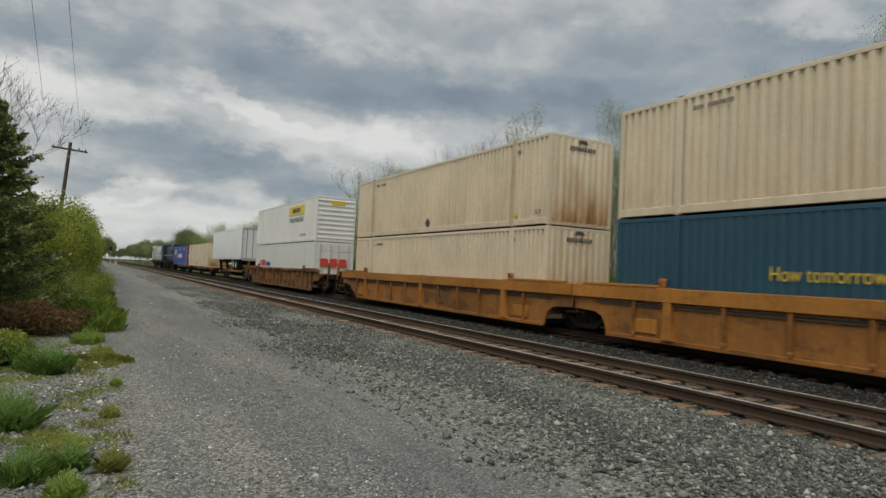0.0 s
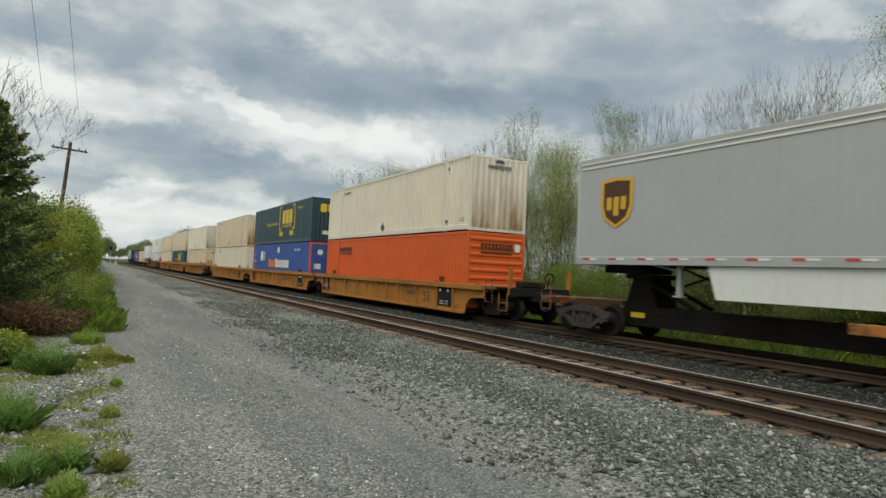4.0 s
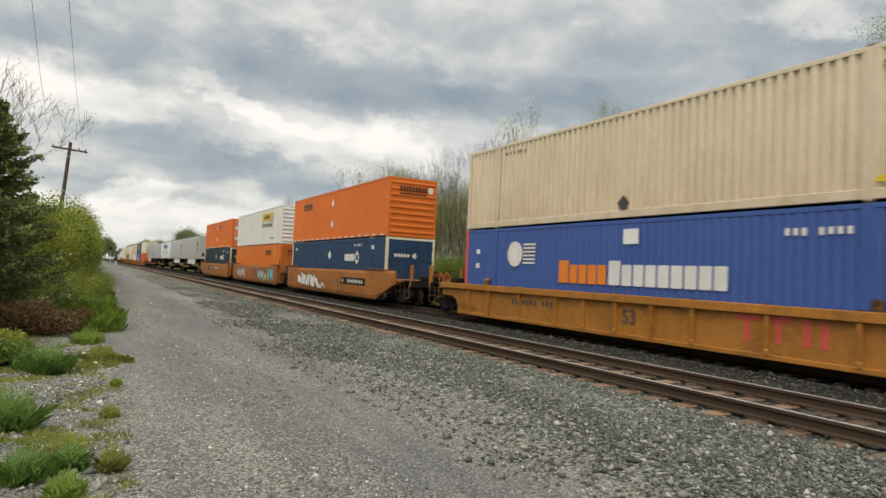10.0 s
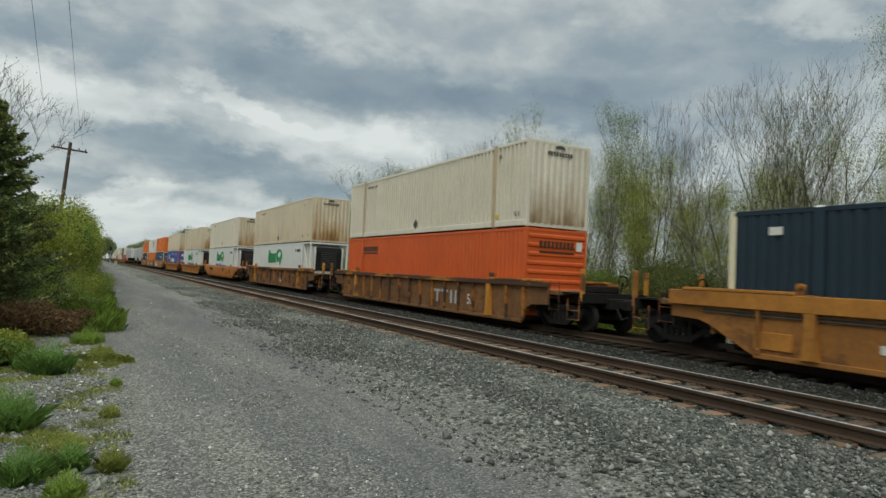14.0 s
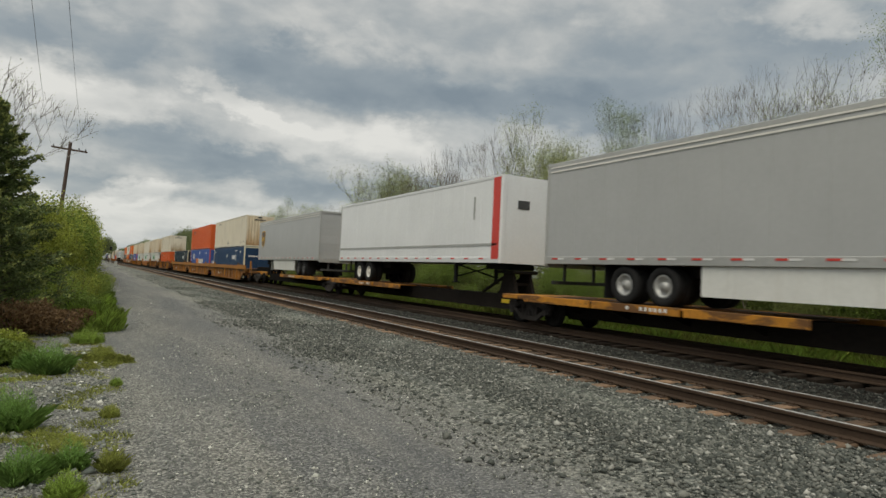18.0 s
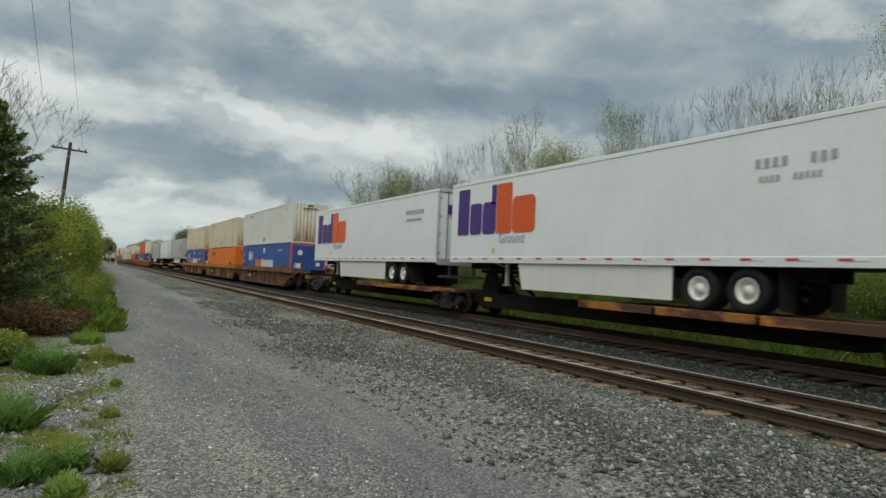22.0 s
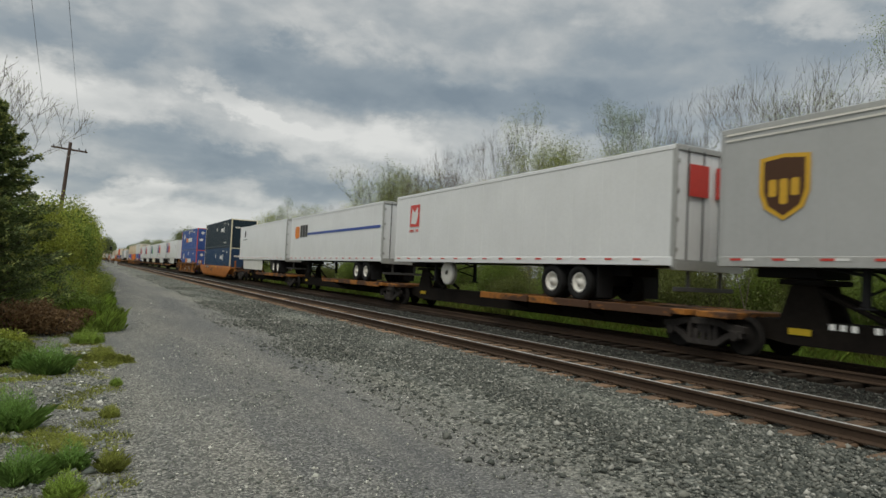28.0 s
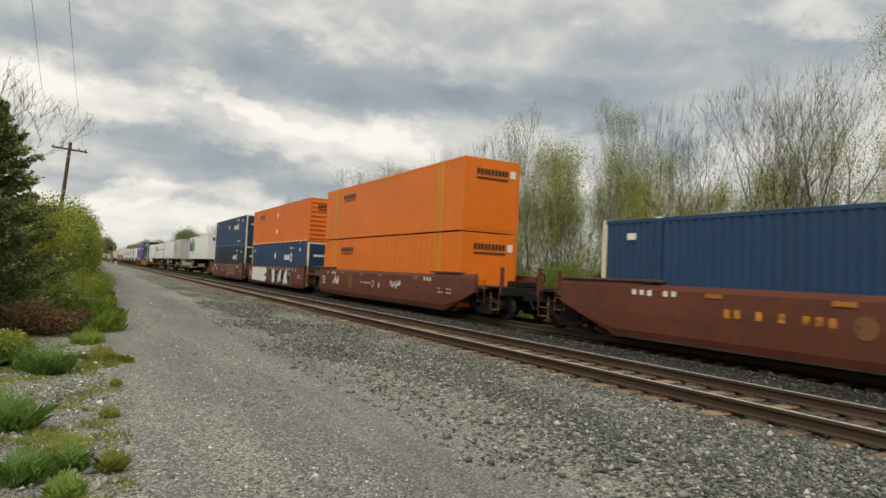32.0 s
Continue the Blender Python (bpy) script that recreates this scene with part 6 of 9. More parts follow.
def orange_box(base, walls="ribs", tone="orange", end="slats", sign=(2.3, 4.1), dias=False, posts=None, sign_end=True, end_tone=None):
    c = container("orange " + ("corrugated" if walls != "wide" else "broad-ribbed") + " steel container", G_BOX, walls, tone, end, end_tone, posts)
    haulier_sign(c, sign[0], sign[1], base + 2.02, base + 2.46, base)
    if dias:
        mark(c, "placard", [lozenge(8.1, base + 2.15, 0.25), lozenge(8.1, base + 0.92, 0.25)], "pale", base, label="pair of silver diamond placards")
        mark(c, "reflective_strip", [rect(0.3 + i * 1.0, 0.75 + i * 1.0, base + 0.06, base + 0.12) for i in range(16)], "signwhite", base)
    if end == "doors":
        for s in (-0.85, 0.25):
            for z in (0.9, 1.95):
                end_mark(c, "placard", [[(s - 0.2, base + z), (s, base + z - 0.2), (s + 0.2, base + z), (s, base + z + 0.2)]], "pale", base, y=-0.035, label="silver diamond placard")
    if sign_end and end != "doors":
        end_sign(c, base)
        end_mark(c, "vent_cover", [rect(0.8, 1.05, base + 2.2, base + 2.5)], "pale", base, y=-0.03)
    return c


def teal_box(base, tone):
    c = container("dark teal corrugated container with yellow marks", G_BOX, "fine", tone, "ribbed", None, None, None)
    z = base
    mark(c, "bracket", [rect(8.2, 8.75, z + 2.62, z + 2.76), rect(8.2, 8.38, z + 0.95, z + 2.76), rect(8.2, 8.75, z + 0.95, z + 1.08), rect(11.75, 12.3, z + 2.62, z + 2.76), rect(12.12, 12.3, z + 0.95, z + 2.76), rect(11.75, 12.3, z + 0.95, z + 1.08)], "signyellow", z, label="yellow painted brackets")
    mark(c, "wordmark", wordblocks(9.0, 11.6, z + 1.42, z + 2.42, [(1, 1), (1, 1), (1, 1)], 0.2), "signyellow", z, label="yellow wordmark blocks")
    if base > 2:
        words(c, "lettering", "INTERMODAL", 8.95, 11.6, z + 1.14, z + 1.36, "signyellow", z)
        mark(c, "dot", [disc(8.55, z + 0.72, 0.2), disc(9.05, z + 0.72, 0.2), disc(11.3, z + 0.72, 0.2), disc(11.8, z + 0.72, 0.2)], "signyellow", z)
    words(c, "lettering", "How tomorrow moves", 4.45, 7.7, z + 1.40, z + 1.70, "signyellow", z, label="yellow painted slogan")
    mark(c, "number_bars", bars(12.9, 14.4, z + 2.30, z + 2.46, 9, 5), "signyellow", z)
    end_mark(c, "wordmark", [chip(-0.75 + i * 0.5, -0.32 + i * 0.5, z + 1.95, z + 2.5) for i in range(3)], "signyellow", z)
    end_mark(c, "label_plate", [rect(-0.55, 0.1, z + 0.5, z + 0.75)], "pale", z)
    return c


def cool_box(base, big=True):
    c = container("white refrigerated container with open cooling frame", G_BOX, "plain", "white", reefer=True)
    mark(c, "wordmark", wordblocks(5.35, 7.65, base + 1.50, base + 2.44, [(1.1, 1), (.4, .8), (1, .75), (1, .7), (.8, .75)], 0.15), "signgreen", base, label="green wordmark blocks")
    head = [(7.7, 2.15), (8.0, 2.42), (8.6, 2.52), (9.15, 2.42), (9.45, 2.05), (9.42, 1.72), (9.2, 1.85), (9.12, 1.45), (8.9, 1.30), (8.72, 1.52), (8.86, 1.72), (8.5, 1.62), (8.0, 1.55), (7.85, 1.8)]
    mark(c, "emblem", [[(d, base + z) for d, z in head]], "signgreen", base, label="green emblem beside the wordmark")
    mark(c, "emblem_light", [[(8.2, base + 2.1), (8.7, base + 2.32), (9.1, base + 2.2), (8.95, base + 1.95), (8.5, base + 1.85)]], "white", base, x=SIDE_X - 0.005)
    if big:
        mark(c, "wordmark", wordblocks(5.2, 11.0, base + 0.72, base + 1.24, [(1.2, 1), (1, .75), (1, .75), (.4, 1), (.3, .01), (1.1, 1), (1, .7), (1, .7), (.9, .7), (1, .7), (.9, .7), (.9, .7)], 0.2), "signblue", base, label="blue wordmark blocks")
    mark(c, "number_bars", bars(12.75, 14.2, base + 2.25, base + 2.45, 10, 6), "dkgrey", base)
    return c


def wells(lead, style, tone, chord, ends, words_on=None, **kw):
    """ends: two letters, leading and trailing."""
    kind = "ribbed" if style == "rib" else "smooth-sided"
    hue = {"wellyellow": "dusty yellow", "wellochre": "yellow ochre", "wellrust": "rusty brown", "wellbrown": "dark brown", "wellorange": "orange", "welltan": "tan", "wellred": "red-brown"}[tone]
    kw.setdefault("ribs", "wide" if not kw.get("raised", True) else "close" if tone == "wellrust" else "post")
    w = well_car(style, tone, chord, f"{hue} {kind} well car with grimy trucks", ends[0], ends[1], G_WELL, **kw)
    ride(w, lead - LEN / 2, 0.0)
    return w


def sign53(w, d, z, h=0.36, tone="dkgrey", x=-1.45):
    words(w, "lettering", "53", d, d + h * 1.25, z, z + h, tone, 0, x=x)


def build_train():
    X_RIB, X_SMO = -1.425, -1.525
    # locomotives and the first mixed cars, already far ahead
    for y, tone in ((148.6, "grey"), (126.8, "darknavy")):
        ride(locomotive(tone), y, 0.0)
    for lead, ends in ((116.6, "ca"), (97.2, "aa"), (77.4, "ac")):
        s = spine_car("deckrust", "rusty spine car with dark sill", G_SPINE, ends[0], ends[1], 19.5, -1)
        ride(s, lead - LEN / 2, 0.0)
    c = stack_blue(0.98)
    ride(c, 116.6 - LEN / 2, 0.98)
    ride(beige_box("beige", base=0.98), 97.2 - LEN / 2, 0.98)
    t = trailer("plain white road trailer on a spine car", G_TRL, wheels_at=-1)
    ride(t, 77.4 - LEN / 2, 0.93)
    # white pair
    wells(55.2, "rib", "wellrust", "wellrust", "cc")
    lo = container("white smooth-sided container with red marks", G_BOX, "plain", "white", "doors")
    mark(lo, "wordmark", wordblocks(1.6, 3.4, LOW + 1.25, LOW + 1.7, [(1, 1)] * 3, 0.2), "signred", LOW)
    mark(lo, "wordmark", wordblocks(3.7, 5.0, LOW + 1.25, LOW + 1.55, [(1, 1)] * 4, 0.2), "signblue", LOW)
    end_mark(lo, "wordmark", [chip(-0.95 + i * 0.62, -0.42 + i * 0.62, LOW + 1.35, LOW + 1.85) for i in range(3)], "signred", LOW, y=-0.09)
    up = yellow_sign_box(UP)
    stack(55.2, lo, up)
    # first yellow three-unit set
    for k, (lead, ends) in enumerate(((31.87, "ca"), (12.75, "aa"), (-6.4, "ac"))):
        w = wells(lead, "rib", "wellyellow", "wellochre", ends)
        sign53(w, 8.4, 0.35)
        if k == 0:
            mark(w, "patch", [rect(9.3, 10.4, 0.3, 0.95)], "wellrust", 0, x=X_RIB)
    stack(31.87, beige_box("beige", seed=2, base=LOW), beige_box("beige", seed=1))
    stack(12.75, teal_box(LOW, "teal"), beige_box("beige", seed=3))
    stack(-6.4, beige_box("beige", "stained", seed=4, base=LOW), beige_box("cream", "stainedwhite", "doors", seed=5))
    # ochre three-unit set
    for k, (lead, ends) in enumerate(((-30.0, "ca"), (-49.4, "aa"), (-69.0, "ac"))):
        w = wells(lead, "rib", "wellochre", "wellochre", ends, raised=False)
        sign53(w, 13.0, 0.35, 0.42)
        mark(w, "data_panel", [rect(14.2, 15.3, 0.25, 1.03)], "black", 0, x=X_RIB, label="black stencil panel")
        mark(w, "stencil_bars", bars(14.35, 15.15, 0.80, 0.92, 4, k) + bars(14.4, 15.1, 0.42, 0.47, 6, k + 3) + bars(14.4, 15.1, 0.32, 0.36, 6, k + 5), "pale", 0, x=X_RIB - 0.006)
        if k == 1:
            mark(w, "data_panel", [rect(0.9, 2.0, 0.25, 1.03)], "black", 0, x=X_RIB)
        if k == 2:
            mark(w, "data_panel", [rect(-0.05, 1.05, 0.25, 1.03)], "black", 0, x=X_RIB)
            words(w, "lettering", "125T", 0.1, 0.85, 0.45, 0.68, "pale", 0, x=X_RIB - 0.006)
        mark(w, "number_bars", bars(10.9, 12.2, 0.55, 0.75, 9, k), "dkgrey", 0, x=X_RIB)
    stack(-30.0, beige_box("cream", "cream", seed=6, base=LOW), beige_box("beige", seed=7))
    stack(-49.4, stack_blue(LOW), teal_box(UP, "dkteal"))
    stack(-69.0, orange_box(LOW, "mid", "orangered", sign=(2.2, 4.05)), beige_box("cream", "stainedwhite", seed=8))
    # five-unit spine set with road trailers
    spec = [(-91.2, -1), (-108.3, 1), (-125.4, 1), (-142.5, 1), (-159.5, 1)]
    for k, (lead, wh) in enumerate(spec):
        s = spine_car("deckrust", "rusty dark spine car with worn yellow edges", G_SPINE, "c" if k == 0 else "a", "c" if k == 4 else "a", 17.1, wh)
        ride(s, lead - LEN / 2, 0.0)
        if k == 2:
            t = trailer("white road trailer with blue lettering blocks and discs", G_TRL, wheels_at=1, hub="deckrust", reefer=True, axle_from_end=(3.45, 4.75), top=4.9)
            b = 0.93
            mark(t, "wordmark", wordblocks(4.7, 8.2, 3.95, 4.55, [(1.1, .85), (.7, 1), (.7, 1), (.4, 1), (1.1, 1), (1, 1), (.9, 1), (.9, 1)], 0.16), "signblue", b)
            mark(t, "wordmark", wordblocks(8.3, 10.4, 3.95, 4.5, [(.9, .8), (.9, 1), (.4, 1), (.9, .8), (.9, .8), (.9, .8), (.6, .8), (.8, .8)], 0.16) + wordblocks(10.7, 11.7, 3.95, 4.5, [(.4, 1), (.9, .75), (.9, .75)], 0.2), "signblue", b)
            mark(t, "underline", [rect(4.6, 11.75, 3.78, 3.86)], "signblue", b)
            mark(t, "dot", [disc(d, 3.2, 0.31) for d in (5.38, 6.1, 10.38, 11.04)], "signblue", b, label="pair of blue discs")
            words(t, "lettering", "53'", 8.0, 8.4, 2.55, 2.78, "dkgrey", b)
            mark(t, "number_bars", bars(0.3, 2.2, 2.22, 2.32, 14, 2), "dkgrey", b)
        else:
            sk = (4.5, 10.2, 1.2) if wh < 0 else ((5.8, 13.4, 1.25) if k > 2 else None)
            t = trailer("plain grey road trailer with brown and gold shield", G_TRL, "grey", wh, hub="dkgrey", skirt=sk, axle_from_end=(2.75, 4.05) if wh < 0 else (3.6, 4.95), roll_door=wh < 0, skirt_paint="white")
            e = (1.0, 2.2) if wh < 0 else (14.1, 15.3)
            parcel_shield(t, e[0], e[1], 2.95, 4.32, 0.93)
            mark(t, "number_bars", bars(15.35, 15.75, 2.55, 2.7, 2, k), "dkgrey", 0.93)
            if wh > 0:
                end_mark(t, "glad_hand_box", [rect(-0.85, -0.55, 2.3, 2.75), rect(0.4, 0.7, 2.3, 2.75)], "black", 0.93)
        ride(t, lead - LEN / 2, 0.93)
    # tan three-unit set with sprayed sides
    for k, (lead, ends) in enumerate(((-181.3, "ca"), (-200.5, "aa"), (-219.9, "ac"))):
        w = wells(lead, "smooth", "welltan", "welltan", ends, plate=False)
        if k == 0:
            mark(w, "data_panel", [rect(3.3, 6.9, 0.80, 1.16)], "black", 0, x=X_SMO, label="black number panel")
            mark(w, "number_bars", bars(3.5, 6.7, 0.89, 1.06, 11, 1), "pale", 0, x=X_SMO - 0.006)
            sign53(w, 0.4, 0.55, 0.42, x=X_SMO)
            scrawl(w, "graffiti", 9.0, 10.4, 0.85, 1.15, 0, X_SMO, [], "signwhite", 7, 6)
        if k == 1:
            scrawl(w, "graffiti", 10.3, 15.3, 0.22, 1.36, 0, X_SMO, ["cyan", "lilac", "lime", "cyan"], "black", 3, 5)
            scrawl(w, "graffiti", 2.0, 5.4, 0.3, 1.30, 0, X_SMO, ["silver"], "magenta", 5, 5)
            mark(w, "wordmark", [rect(8.0, 8.7, 1.05, 1.15), rect(8.28, 8.42, 0.62, 1.05), rect(8.85, 9.5, 1.05, 1.15), rect(9.1, 9.25, 0.62, 1.05)], "brickred", 0, x=X_SMO)
        if k == 2:
            scrawl(w, "graffiti", 2.5, 6.9, 0.28, 1.22, 0, X_SMO, ["pale"], "black", 11, 5)
            scrawl(w, "graffiti", 6.9, 8.1, 0.3, 0.7, 0, X_SMO, [], "signwhite", 12, 4)
            words(w, "lettering", "A", 9.95, 10.2, 0.72, 0.98, "dkgrey", 0, x=X_SMO)
            mark(w, "data_panel", [rect(10.7, 14.2, 0.72, 1.08)], "black", 0, x=X_SMO)
            mark(w, "number_bars", bars(10.9, 14.0, 0.80, 0.98, 11, 2), "pale", 0, x=X_SMO - 0.006)
            sign53(w, 0.5, 0.55, 0.42, x=X_SMO)
    stack(-181.3, navy_box(LOW, "darknavy"), orange_box(UP, "mid", "orange", "doors", (8.5, 10.2), True))
    stack(-200.5, orange_box(LOW, "wide", "orangefaded", "smooth", (11.6, 13.4), posts="postyellow", end_tone="orangerust"), yellow_sign_box(UP, True))
    stack(-219.9, navy_box(LOW, "navy"), orange_box(UP, "mid", "orange", "slats", (2.3, 4.1), True))
    # single cars
    w = wells(-243.4, "rib", "wellochre", "wellochre", "cc", raised=False)
    sign53(w, 8.3, 0.45)
    mark(w, "number_bars", bars(3.3, 5.5, 0.62, 0.8, 11, 4), "dkgrey", 0, x=X_RIB)
    mark(w, "wordmark", [rect(11.6, 12.2, 0.85, 0.95), rect(11.82, 11.96, 0.4, 0.85), rect(12.3, 12.9, 0.85, 0.95), rect(12.52, 12.66, 0.4, 0.85), rect(13.1, 13.25, 0.4, 0.95), rect(13.45, 13.6, 0.4, 0.95)], "redpost", 0, x=X_RIB)
    stack(-243.4, stack_blue(LOW), beige_box("beige", seed=9))
    w = wells(-266.6, "rib", "wellochre", "wellochre", "cc", raised=False)
    sign53(w, 12.2, 0.5)
    mark(w, "data_panel", [rect(2.95, 5.3, 0.56, 0.80)], "dkgrey", 0, x=X_RIB - 0.1)
    mark(w, "number_bars", bars(3.05, 5.2, 0.61, 0.75, 11, 5), "pale", 0, x=X_RIB - 0.106)
    stack(-266.6, cool_box(LOW), beige_box("beige", seed=10))
    w = wells(-290.0, "taper", "wellorange", "wellorange", "cc", plate=False)
    mark(w, "data_panel", [rect(2.5, 4.4, 0.75, 1.0)], "black", 0, x=X_SMO)
    mark(w, "patch", [disc(10.5, 0.9, 0.45, sq=0.5), rect(13.8, 14.6, 0.6, 0.85)], "wellrust", 0, x=X_SMO)
    stack(-290.0, cool_box(LOW), beige_box("cream", "stained", seed=11))
    w = wells(-313.4, "rib", "wellrust", "deckyellow", "cc")
    sign53(w, 13.2, 0.45, tone="dkgrey", x=-1.55)
    scrawl(w, "graffiti", 9.6, 10.3, 0.35, 0.85, 0, X_RIB - 0.004, [], "pale", 29, 3)
    stack(-313.4, cool_box(LOW, False), beige_box("beige", seed=12))
    w = wells(-336.6, "rib", "wellrust", "deckyellow", "cc")
    sign53(w, 12.9, 0.45, tone="pale")
    mark(w, "wordmark", [rect(10.3, 10.8, 0.8, 0.9), rect(10.5, 10.62, 0.4, 0.8), rect(10.9, 11.4, 0.8, 0.9), rect(11.1, 11.22, 0.4, 0.8), rect(11.6, 11.75, 0.4, 0.9), rect(11.95, 12.1, 0.4, 0.9)], "grey", 0, x=X_RIB)
    stack(-336.6, orange_box(LOW, "mid", "orangered", sign=(2.2, 4.0)), beige_box("cream", "stainedwhite", seed=13))
    # second yellow three-unit set
    for k, (lead, ends) in enumerate(((-360.3, "ca"), (-379.7, "aa"), (-399.0, "ac"))):
        w = wells(lead, "rib", "wellyellow", "wellochre", ends)
        sign53(w, 8.5, 0.35)
        mark(w, "number_bars", bars(3.2, 5.8, 0.42, 0.6, 11, k + 2), "pale", 0, x=X_RIB)
    stack(-360.3, navy_box(LOW, "darknavy", dia=False))
    stack(-379.7, stack_blue(LOW), orange_box(UP, "mid", "orangered", sign=(2.2, 4.0)))
    stack(-399.0, navy_box(LOW, "navy"), beige_box("cream", "stained", seed=14))
    # three-unit yellow spine set
    for k, (lead, wh) in enumerate(((-420.8, -1), (-440.7, 1), (-459.4, 1))):
        s = spine_car("deckyellow", "yellow-edged spine car with dark sill", G_SPINE, "c" if k == 0 else "a", "c" if k == 2 else "a", 19.2, wh)
        mark(s, "number_bars", bars(3.6 if wh > 0 else 10.0, 5.0 if wh > 0 else 11.6, 0.80, 0.90, 9, k), "signwhite", 0, x=-1.425)
        ride(s, lead - LEN / 2, 0.0)
        if k == 1:
            t = trailer("white road trailer with one red front edge", G_TRL, "trailerwhite", 1, hub="pale", axle_from_end=(3.0, 4.25), top=5.06, lower_band=True)
            mark(t, "red_edge", [rect(15.65, 16.1, 2.1, 4.98)], "signred", 0.93, label="red upright band at the nose")
            mark(t, "vent_slot", [rect(14.35, 14.45, 3.55, 4.4)], "galv", 0.93)
            end_mark(t, "glad_hand_box", [rect(-0.6, -0.1, 3.9, 4.2)], "dkgrey", 0.93)
        elif k == 0:
            t = trailer("grey road trailer with brown and gold shield", G_TRL, "grey", -1, hub="dkgrey", skirt=(4.9, 10.8, 1.25), axle_from_end=(3.25, 4.55), top=5.06, roll_door=True, skirt_paint="white")
            parcel_shield(t, 1.0, 2.1, 2.96, 4.32, 0.93)
            end_mark(t, "label_plate", [rect(0.55, 0.9, 2.6, 2.95)], "signyellow", 0.93, y=-0.04)
        else:
            t = trailer("grey road trailer with brown and gold shield", G_TRL, "grey", 1, hub="galv", skirt=(5.75, 13.4, 1.25), axle_from_end=(3.3, 4.6), top=5.06, skirt_paint="white")
            parcel_shield(t, 13.75, 15.0, 2.96, 4.3, 0.93)
            end_mark(t, "glad_hand_box", [rect(-0.85, -0.55, 2.3, 2.75), rect(0.4, 0.7, 2.3, 2.75)], "black", 0.93)
        ride(t, lead - LEN / 2, 0.93)
    # brown three-unit set
    for k, (lead, ends) in enumerate(((-480.6, "ca"), (-500.5, "aa"), (-520.1, "ac"))):
        w = wells(lead, "rib", "wellbrown", "wellrust" if k == 2 else "wellochre", ends)
        mark(w, "number_bars", bars(2.9, 5.0, 0.55, 0.7, 10, k + 6), "pale", 0, x=X_RIB)
        if k == 1:
            mark(w, "patch", [rect(6.9, 9.6, 0.25, 0.98)], "wellochre", 0, x=X_RIB)
            mark(w, "wordmark", [rect(7.6, 8.1, 0.8, 0.9), rect(7.8, 7.92, 0.4, 0.8), rect(8.2, 8.7, 0.8, 0.9), rect(8.4, 8.52, 0.4, 0.8), rect(8.85, 9.0, 0.4, 0.9), rect(9.15, 9.3, 0.4, 0.9)], "wellrust", 0, x=X_RIB - 0.006)
    b30 = stack_blue(LOW)
    scrawl(b30, "graffiti", 12.0, 14.2, 1.6, 2.2, LOW, SIDE_X, [], "pale", 31, 5)
    scrawl(b30, "graffiti", 2.6, 5.2, 1.45, 1.8, LOW, SIDE_X, [], "pale", 32, 4)
    stack(-480.6, b30, beige_box("beige", seed=15))
    stack(-500.5, orange_box(LOW, "wide", "orangefaded", "smooth", (3.05, 4.95), posts="postyellow"), beige_box("beige", seed=16))
    stack(-520.1, stack_blue(LOW), beige_box("white", "stainedwhite", seed=17))
    # five-unit spine set of courier trailers
    for k, (lead, wh, tone) in enumerate(((-541.75, -1, "fexorange"), (-559.0, -1, "fexorange"), (-576.2, -1, "fexgreen"), (-593.5, -1, "fexorange"), (-611.0, 1, "fexorange"))):
        s = spine_car("deckrust", "rusty dark spine car with worn yellow edges", G_SPINE, "c" if k == 0 else "a", "c" if k == 4 else "a", 17.3, wh)
        ride(s, lead - LEN / 2, 0.0)
        hue = "orange" if tone == "fexorange" else "green"
        sk = (4.5, 10.9, 1.12) if wh < 0 else (5.3, 12.6, 1.12)
        t = trailer(f"white road trailer with purple and {hue} wordmark", G_TRL, "trailerwhite", wh, hub="pale", skirt=sk, axle_from_end=(3.25, 4.5) if wh < 0 else (2.6, 3.9), skirt_paint="buff" if k == 2 else "white", top=5.0)
        courier_word(t, 0.55, 5.4, 3.0, 4.72, tone, 0.93)
        words(t, "lettering", "Ground", 3.4, 4.85, 2.66, 3.0, "grey", 0.93)
        mark(t, "label_plate", [rect(3.0, 3.15, 2.35, 2.5)], "signyellow", 0.93)
        if wh < 0:
            mark(t, "faded_lettering", bars(13.1, 14.9, 4.05, 4.25, 9, k) + bars(13.2, 14.7, 3.75, 3.88, 12, k), "galv", 0.93)
            end_mark(t, "wordmark", [chip(-0.9 + i * 0.3, -0.66 + i * 0.3, 3.95, 4.35) for i in range(3)], "purple", 0.93, y=-0.05)
            end_mark(t, "wordmark", [chip(0.02 + i * 0.3, 0.26 + i * 0.3, 3.95, 4.35) for i in range(2)], tone, 0.93, y=-0.05)
        else:
            mark(t, "faded_lettering", bars(13.0, 15.0, 4.05, 4.25, 9, k) + bars(13.2, 14.7, 3.75, 3.88, 12, k), "galv", 0.93)
            end_mark(t, "wordmark", [chip(-0.5 + i * 0.25, -0.3 + i * 0.25, 4.3, 4.6) for i in range(3)], "purple", 0.93, y=-0.06)
            end_mark(t, "wordmark", [chip(0.27 + i * 0.25, 0.47 + i * 0.25, 4.3, 4.6) for i in range(2)], tone, 0.93, y=-0.06)
        ride(t, lead - LEN / 2, 0.93)
    # two single wells
    w = wells(-632.8, "rib", "wellrust", "wellochre", "cc", raised=True)
    mark(w, "wordmark", [rect(10.2, 10.7, 0.8, 0.9), rect(10.4, 10.52, 0.4, 0.8), rect(10.8, 11.3, 0.8, 0.9), rect(11.0, 11.12, 0.4, 0.8), rect(11.5, 11.65, 0.4, 0.9), rect(11.85, 12.0, 0.4, 0.9)], "grey", 0, x=X_RIB)
    scrawl(w, "graffiti", 5.6, 7.4, 0.3, 1.0, 0, X_RIB, [], "pale", 41, 3)
